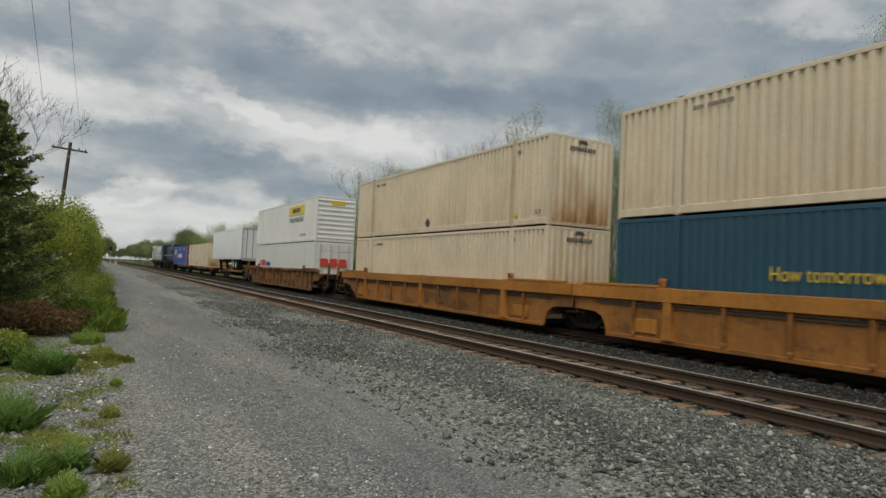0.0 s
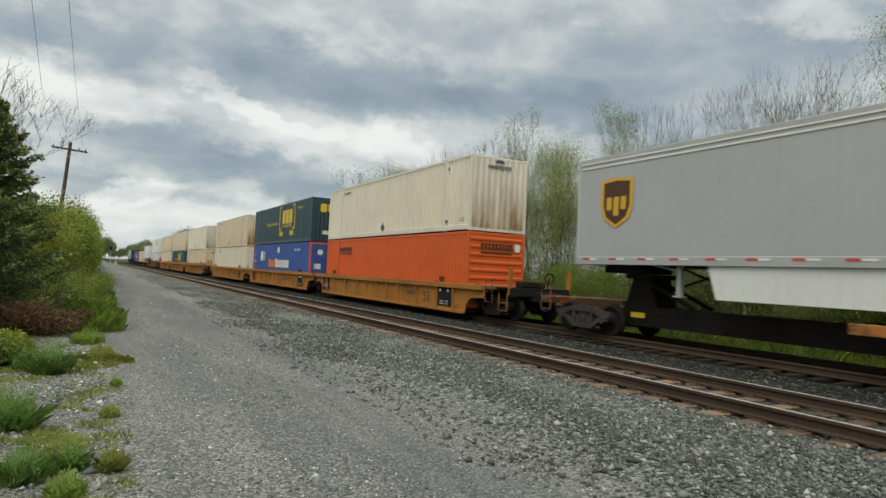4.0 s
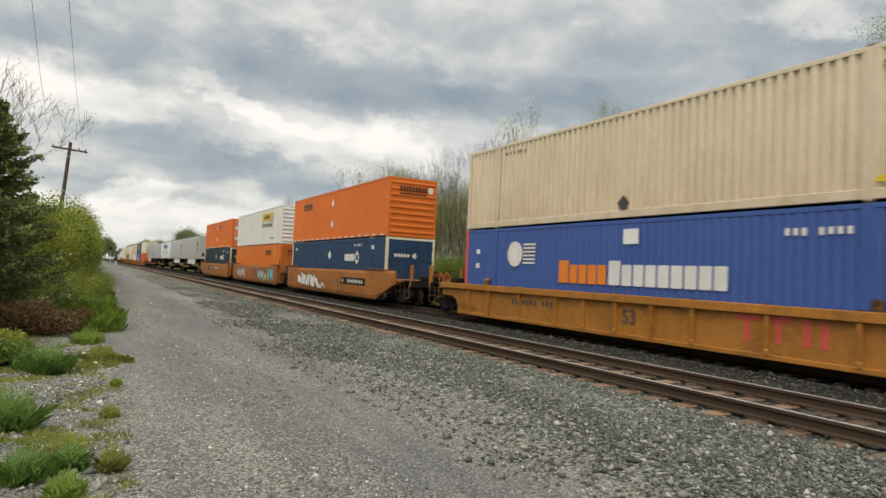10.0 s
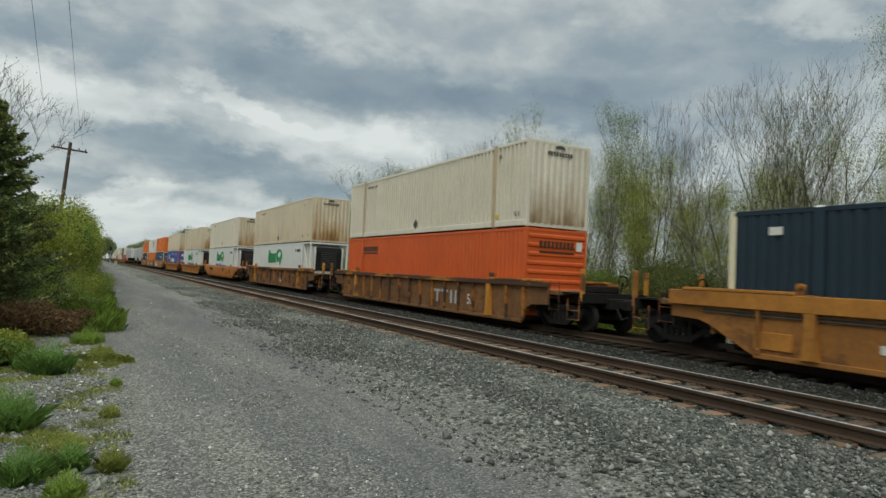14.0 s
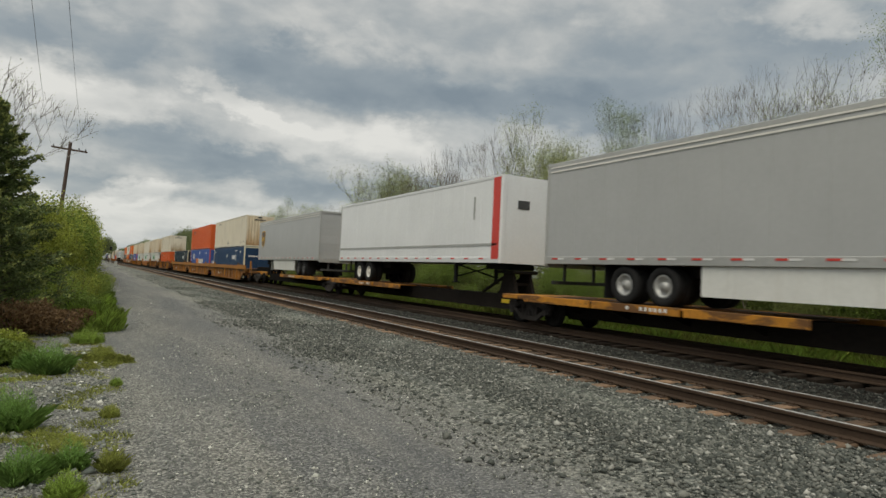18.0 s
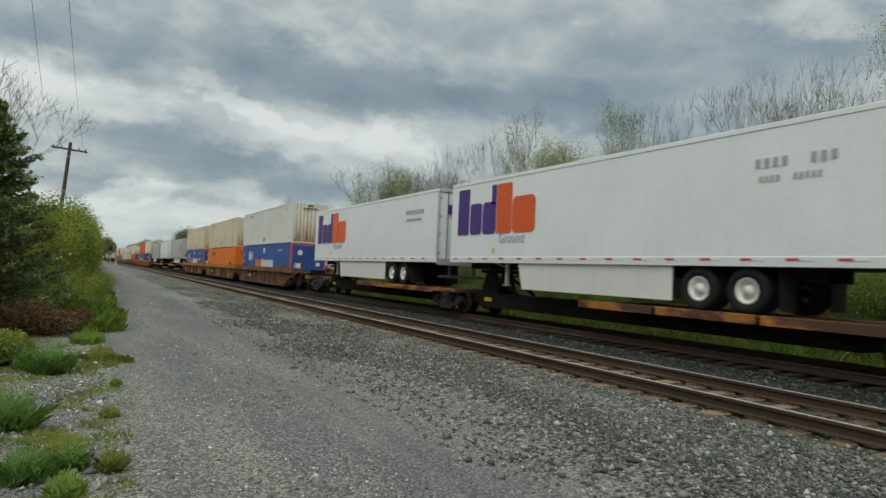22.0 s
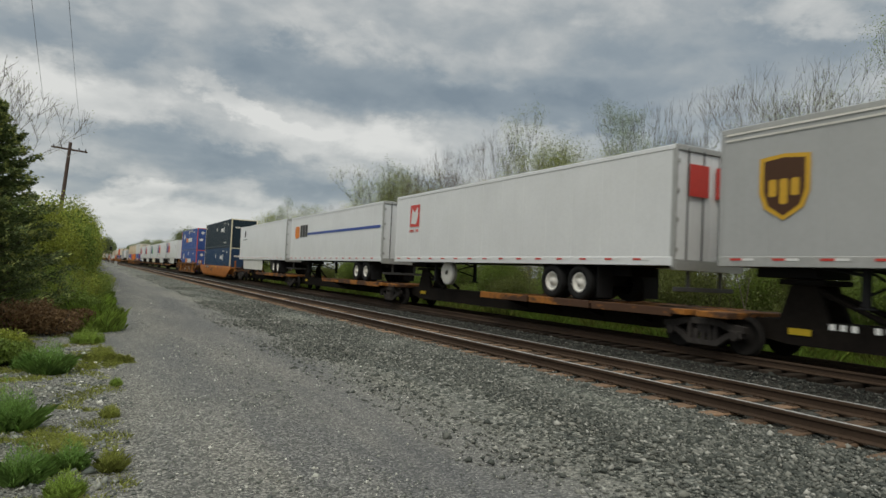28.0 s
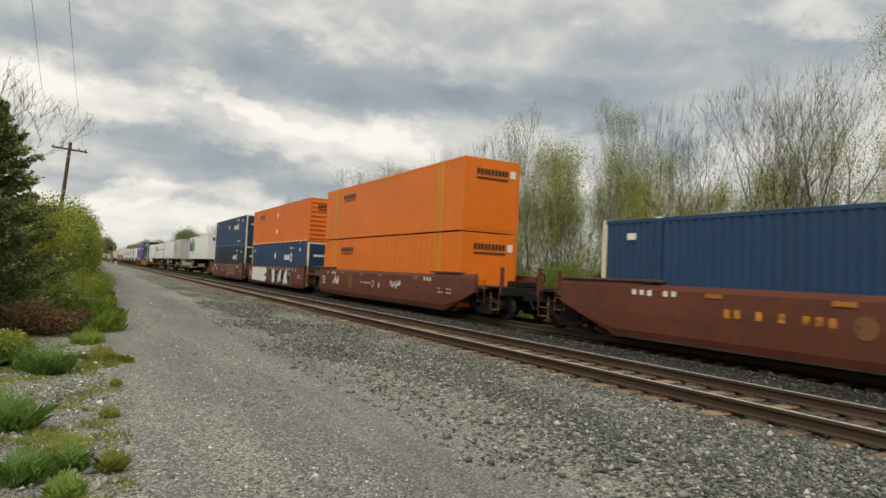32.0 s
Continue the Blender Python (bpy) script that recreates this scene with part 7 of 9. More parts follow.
    up = stack_blue(UP)
    mark(up, "peeled_strip", [[(7.6, UP + 2.55), (11.8, UP + 2.52), (11.6, UP + 2.78), (9.5, UP + 2.72), (7.8, UP + 2.78)]], "galv", UP, label="weathered peeling strip")
    stack(-632.8, stack_blue(LOW), up)
    w = wells(-656.2, "taper", "wellorange", "wellorange", "cc", plate=False)
    mark(w, "data_panel", [rect(2.9, 5.1, 0.95, 1.2)], "black", 0, x=X_SMO)
    mark(w, "number_bars", bars(3.0, 5.0, 1.0, 1.14, 11, 8), "pale", 0, x=X_SMO - 0.006)
    mark(w, "placard", [rect(7.6, 7.95, 1.05, 1.2), rect(9.6, 10.0, 1.05, 1.2)], "signyellow", 0, x=X_SMO)
    scrawl(w, "graffiti", 6.2, 7.4, 0.5, 1.1, 0, X_SMO, [], "dkgrey", 43, 2)
    stack(-656.2, navy_box(LOW, "navy"), navy_box(UP, "darknavy"))
    # second five-unit spine set
    for k, (lead, wh) in enumerate(((-677.1, -1), (-694.5, -1), (-712.2, -1), (-729.6, -1), (-747.5, 1))):
        s = spine_car("deckrust", "rusty dark spine car with worn yellow edges", G_SPINE, "c" if k == 0 else "a", "c" if k == 4 else "a", 17.6, wh)
        if k > 2:
            sign53(s, 10.8 if k == 3 else 5.8, 0.77, 0.15, "signwhite", -1.425)
            mark(s, "number_bars", bars(2.6, 4.6, 0.78, 0.90, 10, k), "signwhite", 0, x=-1.425)
        ride(s, lead - LEN / 2, 0.0)
        length = 8.5 if k == 3 else LEN
        if k == 0:
            t = trailer("white road trailer with small emblem", G_TRL, "trailerwhite", -1, hub="pale", skirt=(1.6, 9.0, 1.12), axle_from_end=(2.2, 3.5))
            mark(t, "emblem", [disc(2.2, 4.25, 0.3)], "dkgrey", 0.93)
            mark(t, "number_bars", bars(1.5, 2.9, 3.7, 3.8, 8, 3), "dkgrey", 0.93)
        elif k == 1:
            t = trailer("white road trailer with one blue side stripe", G_TRL, "trailerwhite", -1, hub="pale", axle_from_end=(2.1, 3.4), top=4.92)
            mark(t, "emblem", [chip(1.1, 2.1, 3.45, 4.25)], "signorange", 0.93)
            mark(t, "wordmark", wordblocks(2.3, 3.9, 3.5, 4.3, [(1, 1)] * 3, 0.2), "dkgrey", 0.93)
            mark(t, "side_stripe", [rect(3.95, 15.9, 3.62, 3.76)], "signblue", 0.93, label="long blue stripe")
            end_mark(t, "wordmark", [chip(-0.5 + i * 0.3, -0.26 + i * 0.3, 4.0, 4.2) for i in range(4)], "dkgrey", 0.93, y=-0.05)
        elif k == 2:
            t = trailer("white road trailer with red square emblem", G_TRL, "trailerwhite", -1, hub="pale", axle_from_end=(3.45, 4.7), top=4.95)
            e = mark(t, "emblem", [rect(1.5, 2.4, 3.5, 4.45)], "signred", 0.93, label="red square emblem")
            mark(e, "emblem_light", [[(1.62, 3.65), (2.1, 3.6), (2.28, 4.0), (2.2, 4.35), (1.95, 4.1), (1.7, 4.3)]], "signwhite", 0.93, x=SIDE_X - 0.005)
            mark(t, "number_bars", bars(1.5, 2.4, 3.25, 3.38, 6, 5), "signred", 0.93)
            end_mark(t, "emblem", [rect(-0.85, -0.15, 3.7, 4.5), rect(0.12, 0.85, 3.7, 4.5)], "signred", 0.93, y=-0.05)
            part("spare_wheel", Form().lathe([(-1.0, 0.1), (-1.02, 0.42), (-0.98, 0.48), (-0.78, 0.48), (-0.75, 0.1)], "x", 20), P("pale"), t, "pale spare wheel", at=(0, 3.6, 0.62))
        elif k == 3:
            t = trailer("short grey road trailer with brown and gold shield", G_TRL, "grey", -1, length=8.5, hub="dkgrey", axles=1, axle_from_end=(0.85, 0.85), top=5.03, roll_door=True)
            parcel_shield(t, 1.0, 2.1, 2.92, 4.3, 0.93, 8.5)
            part("rear_box", Form().box(-1.1, 1.1, -4.2, -3.9, 0.05, 0.75, 0.03), P("galv"), t)
        else:
            t = trailer("white road trailer with purple and green wordmark", G_TRL, "trailerwhite", 1, hub="pale", axle_from_end=(2.75, 4.0), top=4.9)
            courier_word(t, 0.5, 5.2, 3.0, 4.72, "fexgreen", 0.93)
            words(t, "lettering", "Ground", 2.9, 4.4, 2.62, 2.95, "grey", 0.93)
            end_mark(t, "wordmark", [chip(-0.75 + i * 0.3, -0.5 + i * 0.3, 4.2, 4.6) for i in range(3)], "purple", 0.93, y=-0.06)
            end_mark(t, "wordmark", [chip(0.17 + i * 0.3, 0.42 + i * 0.3, 4.2, 4.6) for i in range(2)], "fexgreen", 0.93, y=-0.06)
            end_mark(t, "glad_hand_box", [rect(-0.2, 0.1, 2.2, 2.6)], "black", 0.93, y=-0.06)
        ride(t, lead - length / 2, 0.93)
    # red-brown three-unit sets
    for k, (lead, ends) in enumerate(((-769.0, "ca"), (-788.1, "aa"), (-807.7, "ac"), (-831.5, "ca"), (-850.9, "aa"))):
        w = wells(lead, "smooth", "wellred", "wellred", ends, plate=False)
        for d in (3.6, 6.4, 8.8, 12.6):
            mark(w, "placard", [rect(d, d + 0.45, 1.24, 1.34)], "wellochre", 0, x=X_SMO)
        mark(w, "stencil_bars", bars(1.4, 2.9, 1.2, 1.34, 6, k) + bars(13.6, 14.6, 1.18, 1.34, 4, k + 1) + bars(14.9, 16.0, 0.9, 0.95, 5, k) + bars(14.9, 16.0, 0.75, 0.8, 5, k + 2), "pale", 0, x=X_SMO)
        if k != 3:
            sign53(w, 0.5, 0.62, 0.45, "pale", X_SMO)
        if k == 0:
            scrawl(w, "graffiti", 8.8, 12.75, 0.25, 1.42, 0, X_SMO, ["wellred"], "signwhite", 51, 6)
            scrawl(w, "graffiti", 2.6, 3.6, 0.7, 1.2, 0, X_SMO, [], "pale", 52, 3)
            words(w, "lettering", "B", 6.55, 6.8, 0.7, 0.95, "pale", 0, x=X_SMO)
        if k == 1:
            mark(w, "graffiti", [[(1.4, 0.3), (6.0, 0.25), (6.6, 0.6), (5.6, 0.75), (6.5, 1.0), (6.2, 1.36), (1.4, 1.36)]], "signwhite", 0, x=X_SMO, label="white sprayed field")
            scrawl(w, "graffiti", 7.3, 13.3, 0.2, 1.4, 0, X_SMO - 0.004, ["black", "signwhite"], "signwhite", 53, 7)
        if k == 2:
            words(w, "lettering", "A", 8.85, 9.1, 0.68, 0.96, "pale", 0, x=X_SMO)
            mark(w, "emblem", [disc(5.1, 0.88, 0.36)], "wellrust", 0, x=X_SMO, label="faded round emblem")
            ring = mark(w, "emblem", [disc(8.2, 0.86, 0.17)], "pale", 0, x=X_SMO, label="pale ring mark")
            mark(ring, "emblem_core", [disc(8.2, 0.86, 0.13)], "wellred", 0, x=X_SMO - 0.006)
            mark(w, "stencil_bars", bars(6.6, 7.9, 0.86, 0.93, 9, 6), "pale", 0, x=X_SMO)
            scrawl(w, "graffiti", 10.2, 11.4, 0.75, 1.15, 0, X_SMO, [], "pale", 54, 4)
            scrawl(w, "graffiti", 2.4, 3.4, 0.6, 1.2, 0, X_SMO, [], "pale", 55, 3)
        if k == 3:
            mark(w, "number_bars", bars(4.1, 6.6, 0.82, 1.02, 10, 9), "deckyellow", 0, x=X_SMO)
            mark(w, "emblem", [disc(7.0, 0.88, 0.22)], "wellrust", 0, x=X_SMO)
            mark(w, "patch", [rect(8.2, 8.6, 1.0, 1.12), rect(9.0, 9.5, 0.95, 1.1), rect(9.0, 10.0, 1.25, 1.34)], "pale", 0, x=X_SMO)
    stack(-769.0, navy_box(LOW, "darknavy", dia=False), navy_box(UP, "navy"))
    stack(-788.1, navy_box(LOW, "navy"), orange_box(UP, "mid", "orange", "slats", (2.3, 4.1), True))
    stack(-807.7, orange_box(LOW, "wide", "orangefaded", "smooth", (2.9, 4.75), posts="postyellow"), orange_box(UP, "wide", "orangefaded", "smooth", (2.9, 4.75), posts="postyellow"))
    stack(-831.5, navy_box(LOW, "navy", dia=False))
    stack(-850.9, navy_box(LOW, "navy", dia=False))


def yellow_sign_box(base, big=False):
    c = container("white corrugated container with yellow sign panel", G_BOX, "mid", "white", "slats", None)
    p = mark(c, "sign_panel", [rect(9.8, 13.45, base + 1.92, base + 2.52)], "signyellow", base, label="yellow sign panel")
    mark(p, "sign_bars", wordblocks(10.6, 12.5, base + 2.06, base + 2.36, [(1, 1)] * 6, 0.2), "brown", base, x=SIDE_X - 0.006)
    words(c, "lettering", "Intermodal", 10.0, 13.25, base + 1.40, base + 1.84, "deepgreen", base, label="dark green painted lettering")
    words(c, "lettering", "TOP LIFT ONLY", 12.6, 14.0, base + 0.40, base + 0.55, "dkgrey", base)
    end_mark(c, "sign_panel", [rect(-0.35, 0.55, base + 2.38, base + 2.64)], "signyellow", base, y=-0.03)
    return c


def locomotive(tone):
    """Six-axle diesel seen small and from behind."""
    l = thing("diesel_locomotive", "diesel freight locomotive with " + ("pale grey" if tone == "grey" else "dark blue") + " long hood", "locomotive", "locomotives of the train")
    m = P(tone)
    f = Form().box(-1.45, 1.45, -10.9, 10.9, 1.15, 1.55, 0.03)
    part("frame", f, P("sill"), l)
    part("long_hood", Form().box(-0.95, 0.95, -10.2, 5.2, 1.55, 4.05, 0.12), m, l)
    part("radiator_housing", Form().prism([(-1.5, 3.2), (-1.3, 4.35), (1.3, 4.35), (1.5, 3.2), (0.95, 2.9), (-0.95, 2.9)], "y", -10.2, -6.5), m, l)
    part("cab", Form().box(-1.5, 1.5, 5.2, 8.2, 1.55, 4.6, 0.15), m, l)
    part("nose", Form().prism([(8.2, 1.55), (10.4, 1.55), (10.2, 3.1), (8.2, 3.5)], "x", -0.9, 0.9), m, l)
    part("fuel_tank", Form().box(-1.3, 1.3, -3.4, 3.4, 0.35, 1.15, 0.12), P("sill"), l)
    part("exhaust_hood", Form().box(-0.6, 0.6, -2.5, 1.0, 4.05, 4.4, 0.08), P("sill"), l)
    for s in (-1, 1):
        part("window", Form().box(s * 1.5 - 0.02, s * 1.5 + 0.02, 5.8, 7.4, 3.4, 4.2, 0.01), P("black"), l)
        part("handrail", Form().tube((s * 1.42, -10.5, 2.5), (s * 1.42, 5.0, 2.5), 0.03, n=6), P("pale"), l)
        t = part("truck", Form().box(-1.1, 1.1, -2.3, 2.3, 0.55, 1.1, 0.08), P("truckiron"), l, at=(0, s * 6.6, 0))
        for y in (-1.9, 0, 1.9):
            w = part("wheelset", stored("wheelset", wheelset_form), P("truckrust"), t)
            w.matrix_parent_inverse = Matrix.Translation((0, y, 0.42))
    coupler(l, -11.4, -1)
    return l


build_train()


# ---------------------------------------------------------------- plants
SWAY = []                                  # (plant, degrees, phase) moved by the wind


def fast_mesh(name, v, faces, material, corners):
    me = bpy.data.meshes.new(name)
    v = np.ascontiguousarray(v, np.float32)
    f = np.ascontiguousarray(faces, np.int32)
    me.vertices.add(len(v)); me.vertices.foreach_set("co", v.ravel())
    me.loops.add(f.size); me.loops.foreach_set("vertex_index", f.ravel())
    me.polygons.add(len(f)); me.polygons.foreach_set("loop_start", np.arange(0, f.size, corners, dtype=np.int32))
    me.materials.append(material)
    me.update(calc_edges=True)
    return me


def leaf_mesh(name, pts, size, material, rng, long=1.5, droop=0.0, dirs=None):
    """Small leaves: a folded pair of triangles each, at the given points."""
    n = len(pts)
    d = rng.normal(size=(n, 3)) if dirs is None else dirs + rng.normal(scale=0.45, size=(n, 3))
    d[:, 2] -= droop
    d /= np.linalg.norm(d, axis=1)[:, None]
    r = rng.normal(size=(n, 3))
    w = np.cross(d, r)
    w /= np.linalg.norm(w, axis=1)[:, None] + 1e-9
    s = (size * rng.uniform(0.6, 1.35, n))[:, None]
    a, b = pts, pts + d * s * long
    m = (a + b) / 2
    v = np.stack([a, m + w * s * 0.5, b, m - w * s * 0.5], 1).reshape(-1, 3)
    f = np.arange(4 * n).reshape(n, 4)
    return fast_mesh(name, v, f, material, 4)


def bare_tree(seed, height, spread, stems=1, levels=4, up=0.55, thick=0.11):
    """Trunk and limbs as tapered tubes, and the points of the twigs' ends."""
    r = random.Random(seed)
    f, tips = Form(), []

    def grow(p, d, length, rad, level):
        k = 3 if level < 2 else 2
        for i in range(k):
            q = p + d * (length / k)
            r2 = rad * (0.86 if level < levels else 0.6)
            f.tube(p, q, rad, r2, n=6 if level < 2 else 4 if level < 3 else 3, caps=False)
            p, rad = q, r2
            d = (d + Vector((r.gauss(0, 0.10), r.gauss(0, 0.10), 0.05 * up))).normalized()
            if level >= levels - 1:
                tips.append(tuple(p))
            if level < levels and (i > 0 or level > 0):
                for _ in range(r.choice((1, 2)) if level else r.choice((1, 2, 2))):
                    a = r.uniform(0, 6.283)
                    side = d.orthogonal().normalized()
                    side.rotate(Matrix.Rotation(a, 3, d))
                    nd = (d * r.uniform(0.7, 1.1) + side * r.uniform(0.5, 0.95) * spread + Vector((0, 0, up * 0.5))).normalized()
                    grow(p, nd, length * r.uniform(0.45, 0.68), rad * r.uniform(0.42, 0.62), level + 1)
        if level < levels:
            for _ in range(2):
                nd = (d + Vector((r.gauss(0, 0.35 * spread), r.gauss(0, 0.35 * spread), 0.1))).normalized()
                grow(p, nd, length * r.uniform(0.4, 0.6), rad * 0.8, level + 1)

    for s in range(stems):
        lean = Vector((r.gauss(0, 0.12), r.gauss(0, 0.12), 1)).normalized() if stems > 1 else Vector((r.gauss(0, 0.04), r.gauss(0, 0.04), 1)).normalized()
        grow(Vector((r.gauss(0, 0.12) * (stems > 1), r.gauss(0, 0.12) * (stems > 1), -0.15)), lean, height * r.uniform(0.52, 0.60), thick * (1 if stems == 1 else 0.75), 0)
    top = max(v[2] for v in f.v)
    k = height / top
    f.v = [(x * k, y * k, z * k) for x, y, z in f.v]
    return f, np.array(tips) * k


def fan_tree(seed, height, stems=3, spread=0.30, levels=6, thick=0.10, first=0.26, straight=0.0):
    """Spring-bare tree: stems that fork again and again, all rising, into a rounded brush of fine twigs."""
    r = random.Random(seed)
    f, tips = Form(), []

    def grow(p, d, length, rad, level):
        k = 3 if level < 2 else 2
        for i in range(k):
            q = p + d * (length / k)
            r2 = rad * (0.88 if level < 3 else 0.8)
            f.tube(p, q, rad, r2, n=6 if level == 0 else 4 if level < 3 else 3, caps=False)
            p, rad = q, r2
            d = (d + Vector((r.gauss(0, 0.07), r.gauss(0, 0.07), 0.05))).normalized()
            if level > 0 and level < levels and r.random() < 0.8:
                a = r.uniform(0, 6.283)
                nd = (d + Vector((math.cos(a), math.sin(a), 0.25)) * r.uniform(0.45, 0.8)).normalized()
                grow(p, nd, length * r.uniform(0.35, 0.6), max(0.0042, rad * 0.42), min(levels, level + 2))
        if level >= levels - 2:
            tips.append(tuple(p))
        if level < levels:
            a0 = r.uniform(0, 6.283)
            n = 2 if r.random() < 0.7 else 3
            for i in range(n):
                a = a0 + 6.283 * i / n + r.uniform(-0.4, 0.4)
                lean = spread * r.uniform(0.6, 1.35) * (straight if i == 0 and straight else 1.0)
                nd = (d + Vector((math.cos(a), math.sin(a), 0.0)) * lean + Vector((0, 0, 0.10))).normalized()
                grow(p, nd, length * r.uniform(0.66, 0.84), max(0.0042, rad * (0.74 if n == 2 else 0.62) * r.uniform(0.8, 1.0)), level + 1)

    for k in range(stems):
        a = 6.283 * k / stems + r.uniform(-0.5, 0.5)
        m = stems > 1
        d = Vector((0.16 * math.cos(a) * m + r.gauss(0, 0.03), 0.16 * math.sin(a) * m + r.gauss(0, 0.03), 1)).normalized()
        grow(Vector((0.2 * math.cos(a) * m, 0.2 * math.sin(a) * m, -0.15)), d, height * first * r.uniform(0.85, 1.1), thick * (0.75 if m else 1), 0)
    k = height / max(v[2] for v in f.v)
    f.v = [(x * k, y * k, z * k) for x, y, z in f.v]
    return f, np.array(tips) * k


TREES = {}


def tree_kind(key, seed, height, spread, stems, leaf, per_tip, size, levels=4, up=0.55, thick=0.11, jitter=0.22, low=0.0, frac=1.0, fan=None):
    """Builds one tree as parts trunk and crown; copies share it."""
    form, tips = fan_tree(seed, height, *fan) if fan else bare_tree(seed, height, spread, stems, levels, up, thick)
    rng = np.random.default_rng(seed)
    tips = tips[(tips[:, 2] > height * low) & (rng.uniform(size=len(tips)) < frac)]
    pts = np.repeat(tips, per_tip, 0) + rng.normal(scale=jitter, size=(len(tips) * per_tip, 3))
    TREES[key] = (form.mesh("trunk"), leaf_mesh("crown", pts, size, leaf, rng), height)


def plant_tree(key, label, x, y, height=None, turn=0.0, lean=0.0, group="trees of the wood edge", bark=None, sway=0.0):
    tr, cr, h = TREES[key]
    t = thing("tree", label, "tree", group)
    k = (height or h) / h
    z = ground_height(x)
    t.matrix_basis = Matrix.LocRotScale((x, y, z), Euler((lean, 0, turn)), None)
    a = part("trunk", tr, bark or BARK, t)
    b = part("crown", cr, cr.materials[0], t)
    for o in (a, b):
        o.scale = (k, k, k)
    if sway:
        SWAY.append((t, sway, turn))
    return t


def build_woods():
    rnd = random.Random(5)
    tree_kind("fan_a", 101, 11.0, 0, 3, LEAF_BUD, 2, 0.020, frac=0.6, jitter=0.12, low=0.5, fan=(3, 0.30, 6, 0.16, 0.27))
    tree_kind("fan_b", 102, 10.5, 0, 3, LEAF_BUD, 8, 0.022, frac=0.9, jitter=0.16, low=0.6, fan=(4, 0.30, 6, 0.14, 0.25))
    tree_kind("slim_bare", 103, 11.0, 0, 1, LEAF_RED, 1, 0.018, frac=0.3, jitter=0.08, fan=(2, 0.22, 5, 0.10, 0.32, 0.3))
    tree_kind("pole_bare", 104, 9.0, 0, 1, LEAF_YEL, 14, 0.027, frac=0.9, jitter=0.24, fan=(1, 0.26, 5, 0.085, 0.40, 0.25))
    tree_kind("pole_bare_b", 105, 9.5, 0, 1, LEAF_BUD, 3, 0.022, frac=0.6, jitter=0.2, fan=(2, 0.24, 5, 0.075, 0.36, 0.25))
    tree_kind("oval", 106, 11.5, 0, 1, LEAF_SIL, 45, 0.028, jitter=0.20, low=0.35, fan=(1, 0.26, 5, 0.09, 0.34, 0.2))
    tree_kind("hazy", 107, 10.5, 0, 1, LEAF_BUD, 26, 0.030, jitter=0.24, low=0.25, fan=(2, 0.26, 5, 0.07, 0.28, 0.3))
    tree_kind("hazy_yellow", 108, 9.0, 0, 1, LEAF_YEL, 30, 0.032, jitter=0.26, low=0.15, fan=(2, 0.27, 5, 0.055, 0.26, 0.3))
    tree_kind("leafy", 109, 11.4, 0, 1, LEAF_SIL, 45, 0.027, jitter=0.20, low=0.25, fan=(1, 0.26, 5, 0.10, 0.26, 0.3))
    tree_kind("sapling", 18, 6.5, 0, 3, LEAF_YEL, 5, 0.034, jitter=0.16, fan=(3, 0.20, 4, 0.035, 0.30, 0.2))
    tree_kind("shrub", 19, 3.2, 0.9, 5, LEAF_GRN, 9, 0.036, levels=3, up=0.5, thick=0.035, jitter=0.28)
    tree_kind("shrub_g", 20, 2.8, 0.9, 5, LEAF_UND, 11, 0.036, levels=3, up=0.5, thick=0.035, jitter=0.28)
    tree_kind("red", 21, 8.5, 0, 2, LEAF_RED, 8, 0.045, jitter=0.2, fan=(2, 0.28, 5, 0.07, 0.26))
    tree_kind("round", 22, 12.0, 0, 3, LEAF_BUD, 6, 0.055, jitter=0.3, low=0.2, fan=(4, 0.34, 6, 0.10, 0.20))
    tree_kind("far", 23, 12.0, 0.9, 2, LEAF_FAR, 14, 0.20, levels=3, up=0.4, jitter=0.7)
    tree_kind("bud_far", 24, 10.0, 0, 1, LEAF_YEL, 6, 0.075, jitter=0.35, fan=(2, 0.27, 5, 0.07, 0.26))
    tree_kind("leafy_far", 25, 11.0, 0, 1, LEAF_BUD, 6, 0.085, jitter=0.35, fan=(2, 0.29, 5, 0.08, 0.24))
    bare = "bare spring tree with thin grey-brown branches"
    bud = "tall tree with sparse fresh green leaves"
    yel = "slender tree with yellow-green spring leaves"
    # trees that stand out along the edge
    rnd_lab = "round-crowned tree with pale green leaves"
    marked = [("leafy", bud, 24.5, 10.3, 12.4, 1), ("fan_b", bare, 24.5, 15.1, 11.1, 1), ("fan_a", bare, 24.7, 17.7, 11.7, 1), ("pole_bare_b", bare, 25.0, 19.9, 9.8, 1),
              ("slim_bare", bare, 24.4, 21.3, 11.4, 1), ("slim_bare", bare, 24.6, 23.6, 11.9, 1), ("oval", bud, 24.5, 26.1, 12.3, 1), ("hazy", bud, 24.8, 28.4, 10.6, 1), ("hazy_yellow", yel, 24.2, 30.0, 10.6, 1),
              ("hazy", bud, 24.6, 32.2, 12.0, 1), ("hazy_yellow", yel, 24.0, 34.2, 10.8, .7), ("fan_a", bare, 24.8, 38.5, 12.6, .7), ("slim_bare", bare, 24.4, 41.2, 11.6, .7),
              ("red", "small tree with reddish unfolding leaves", 23.8, 46.6, 10.4, .5), ("slim_bare", bare, 25.0, 45.6, 12.6, .5), ("fan_a", bare, 25.5, 48.6, 11.9, .5),
              ("round", rnd_lab, 24.5, 57.0, 12.9, .4), ("hazy_yellow", yel, 24.5, 66.0, 9.8, 0), ("leafy", bud, 24.0, 83.0, 11.2, 0), ("hazy", bud, 24.5, 92.0, 10.2, 0), ("hazy_yellow", yel, 24.5, 103.0, 11.0, 0), ("hazy_yellow", yel, 25, 74.0, 8.6, 0)]
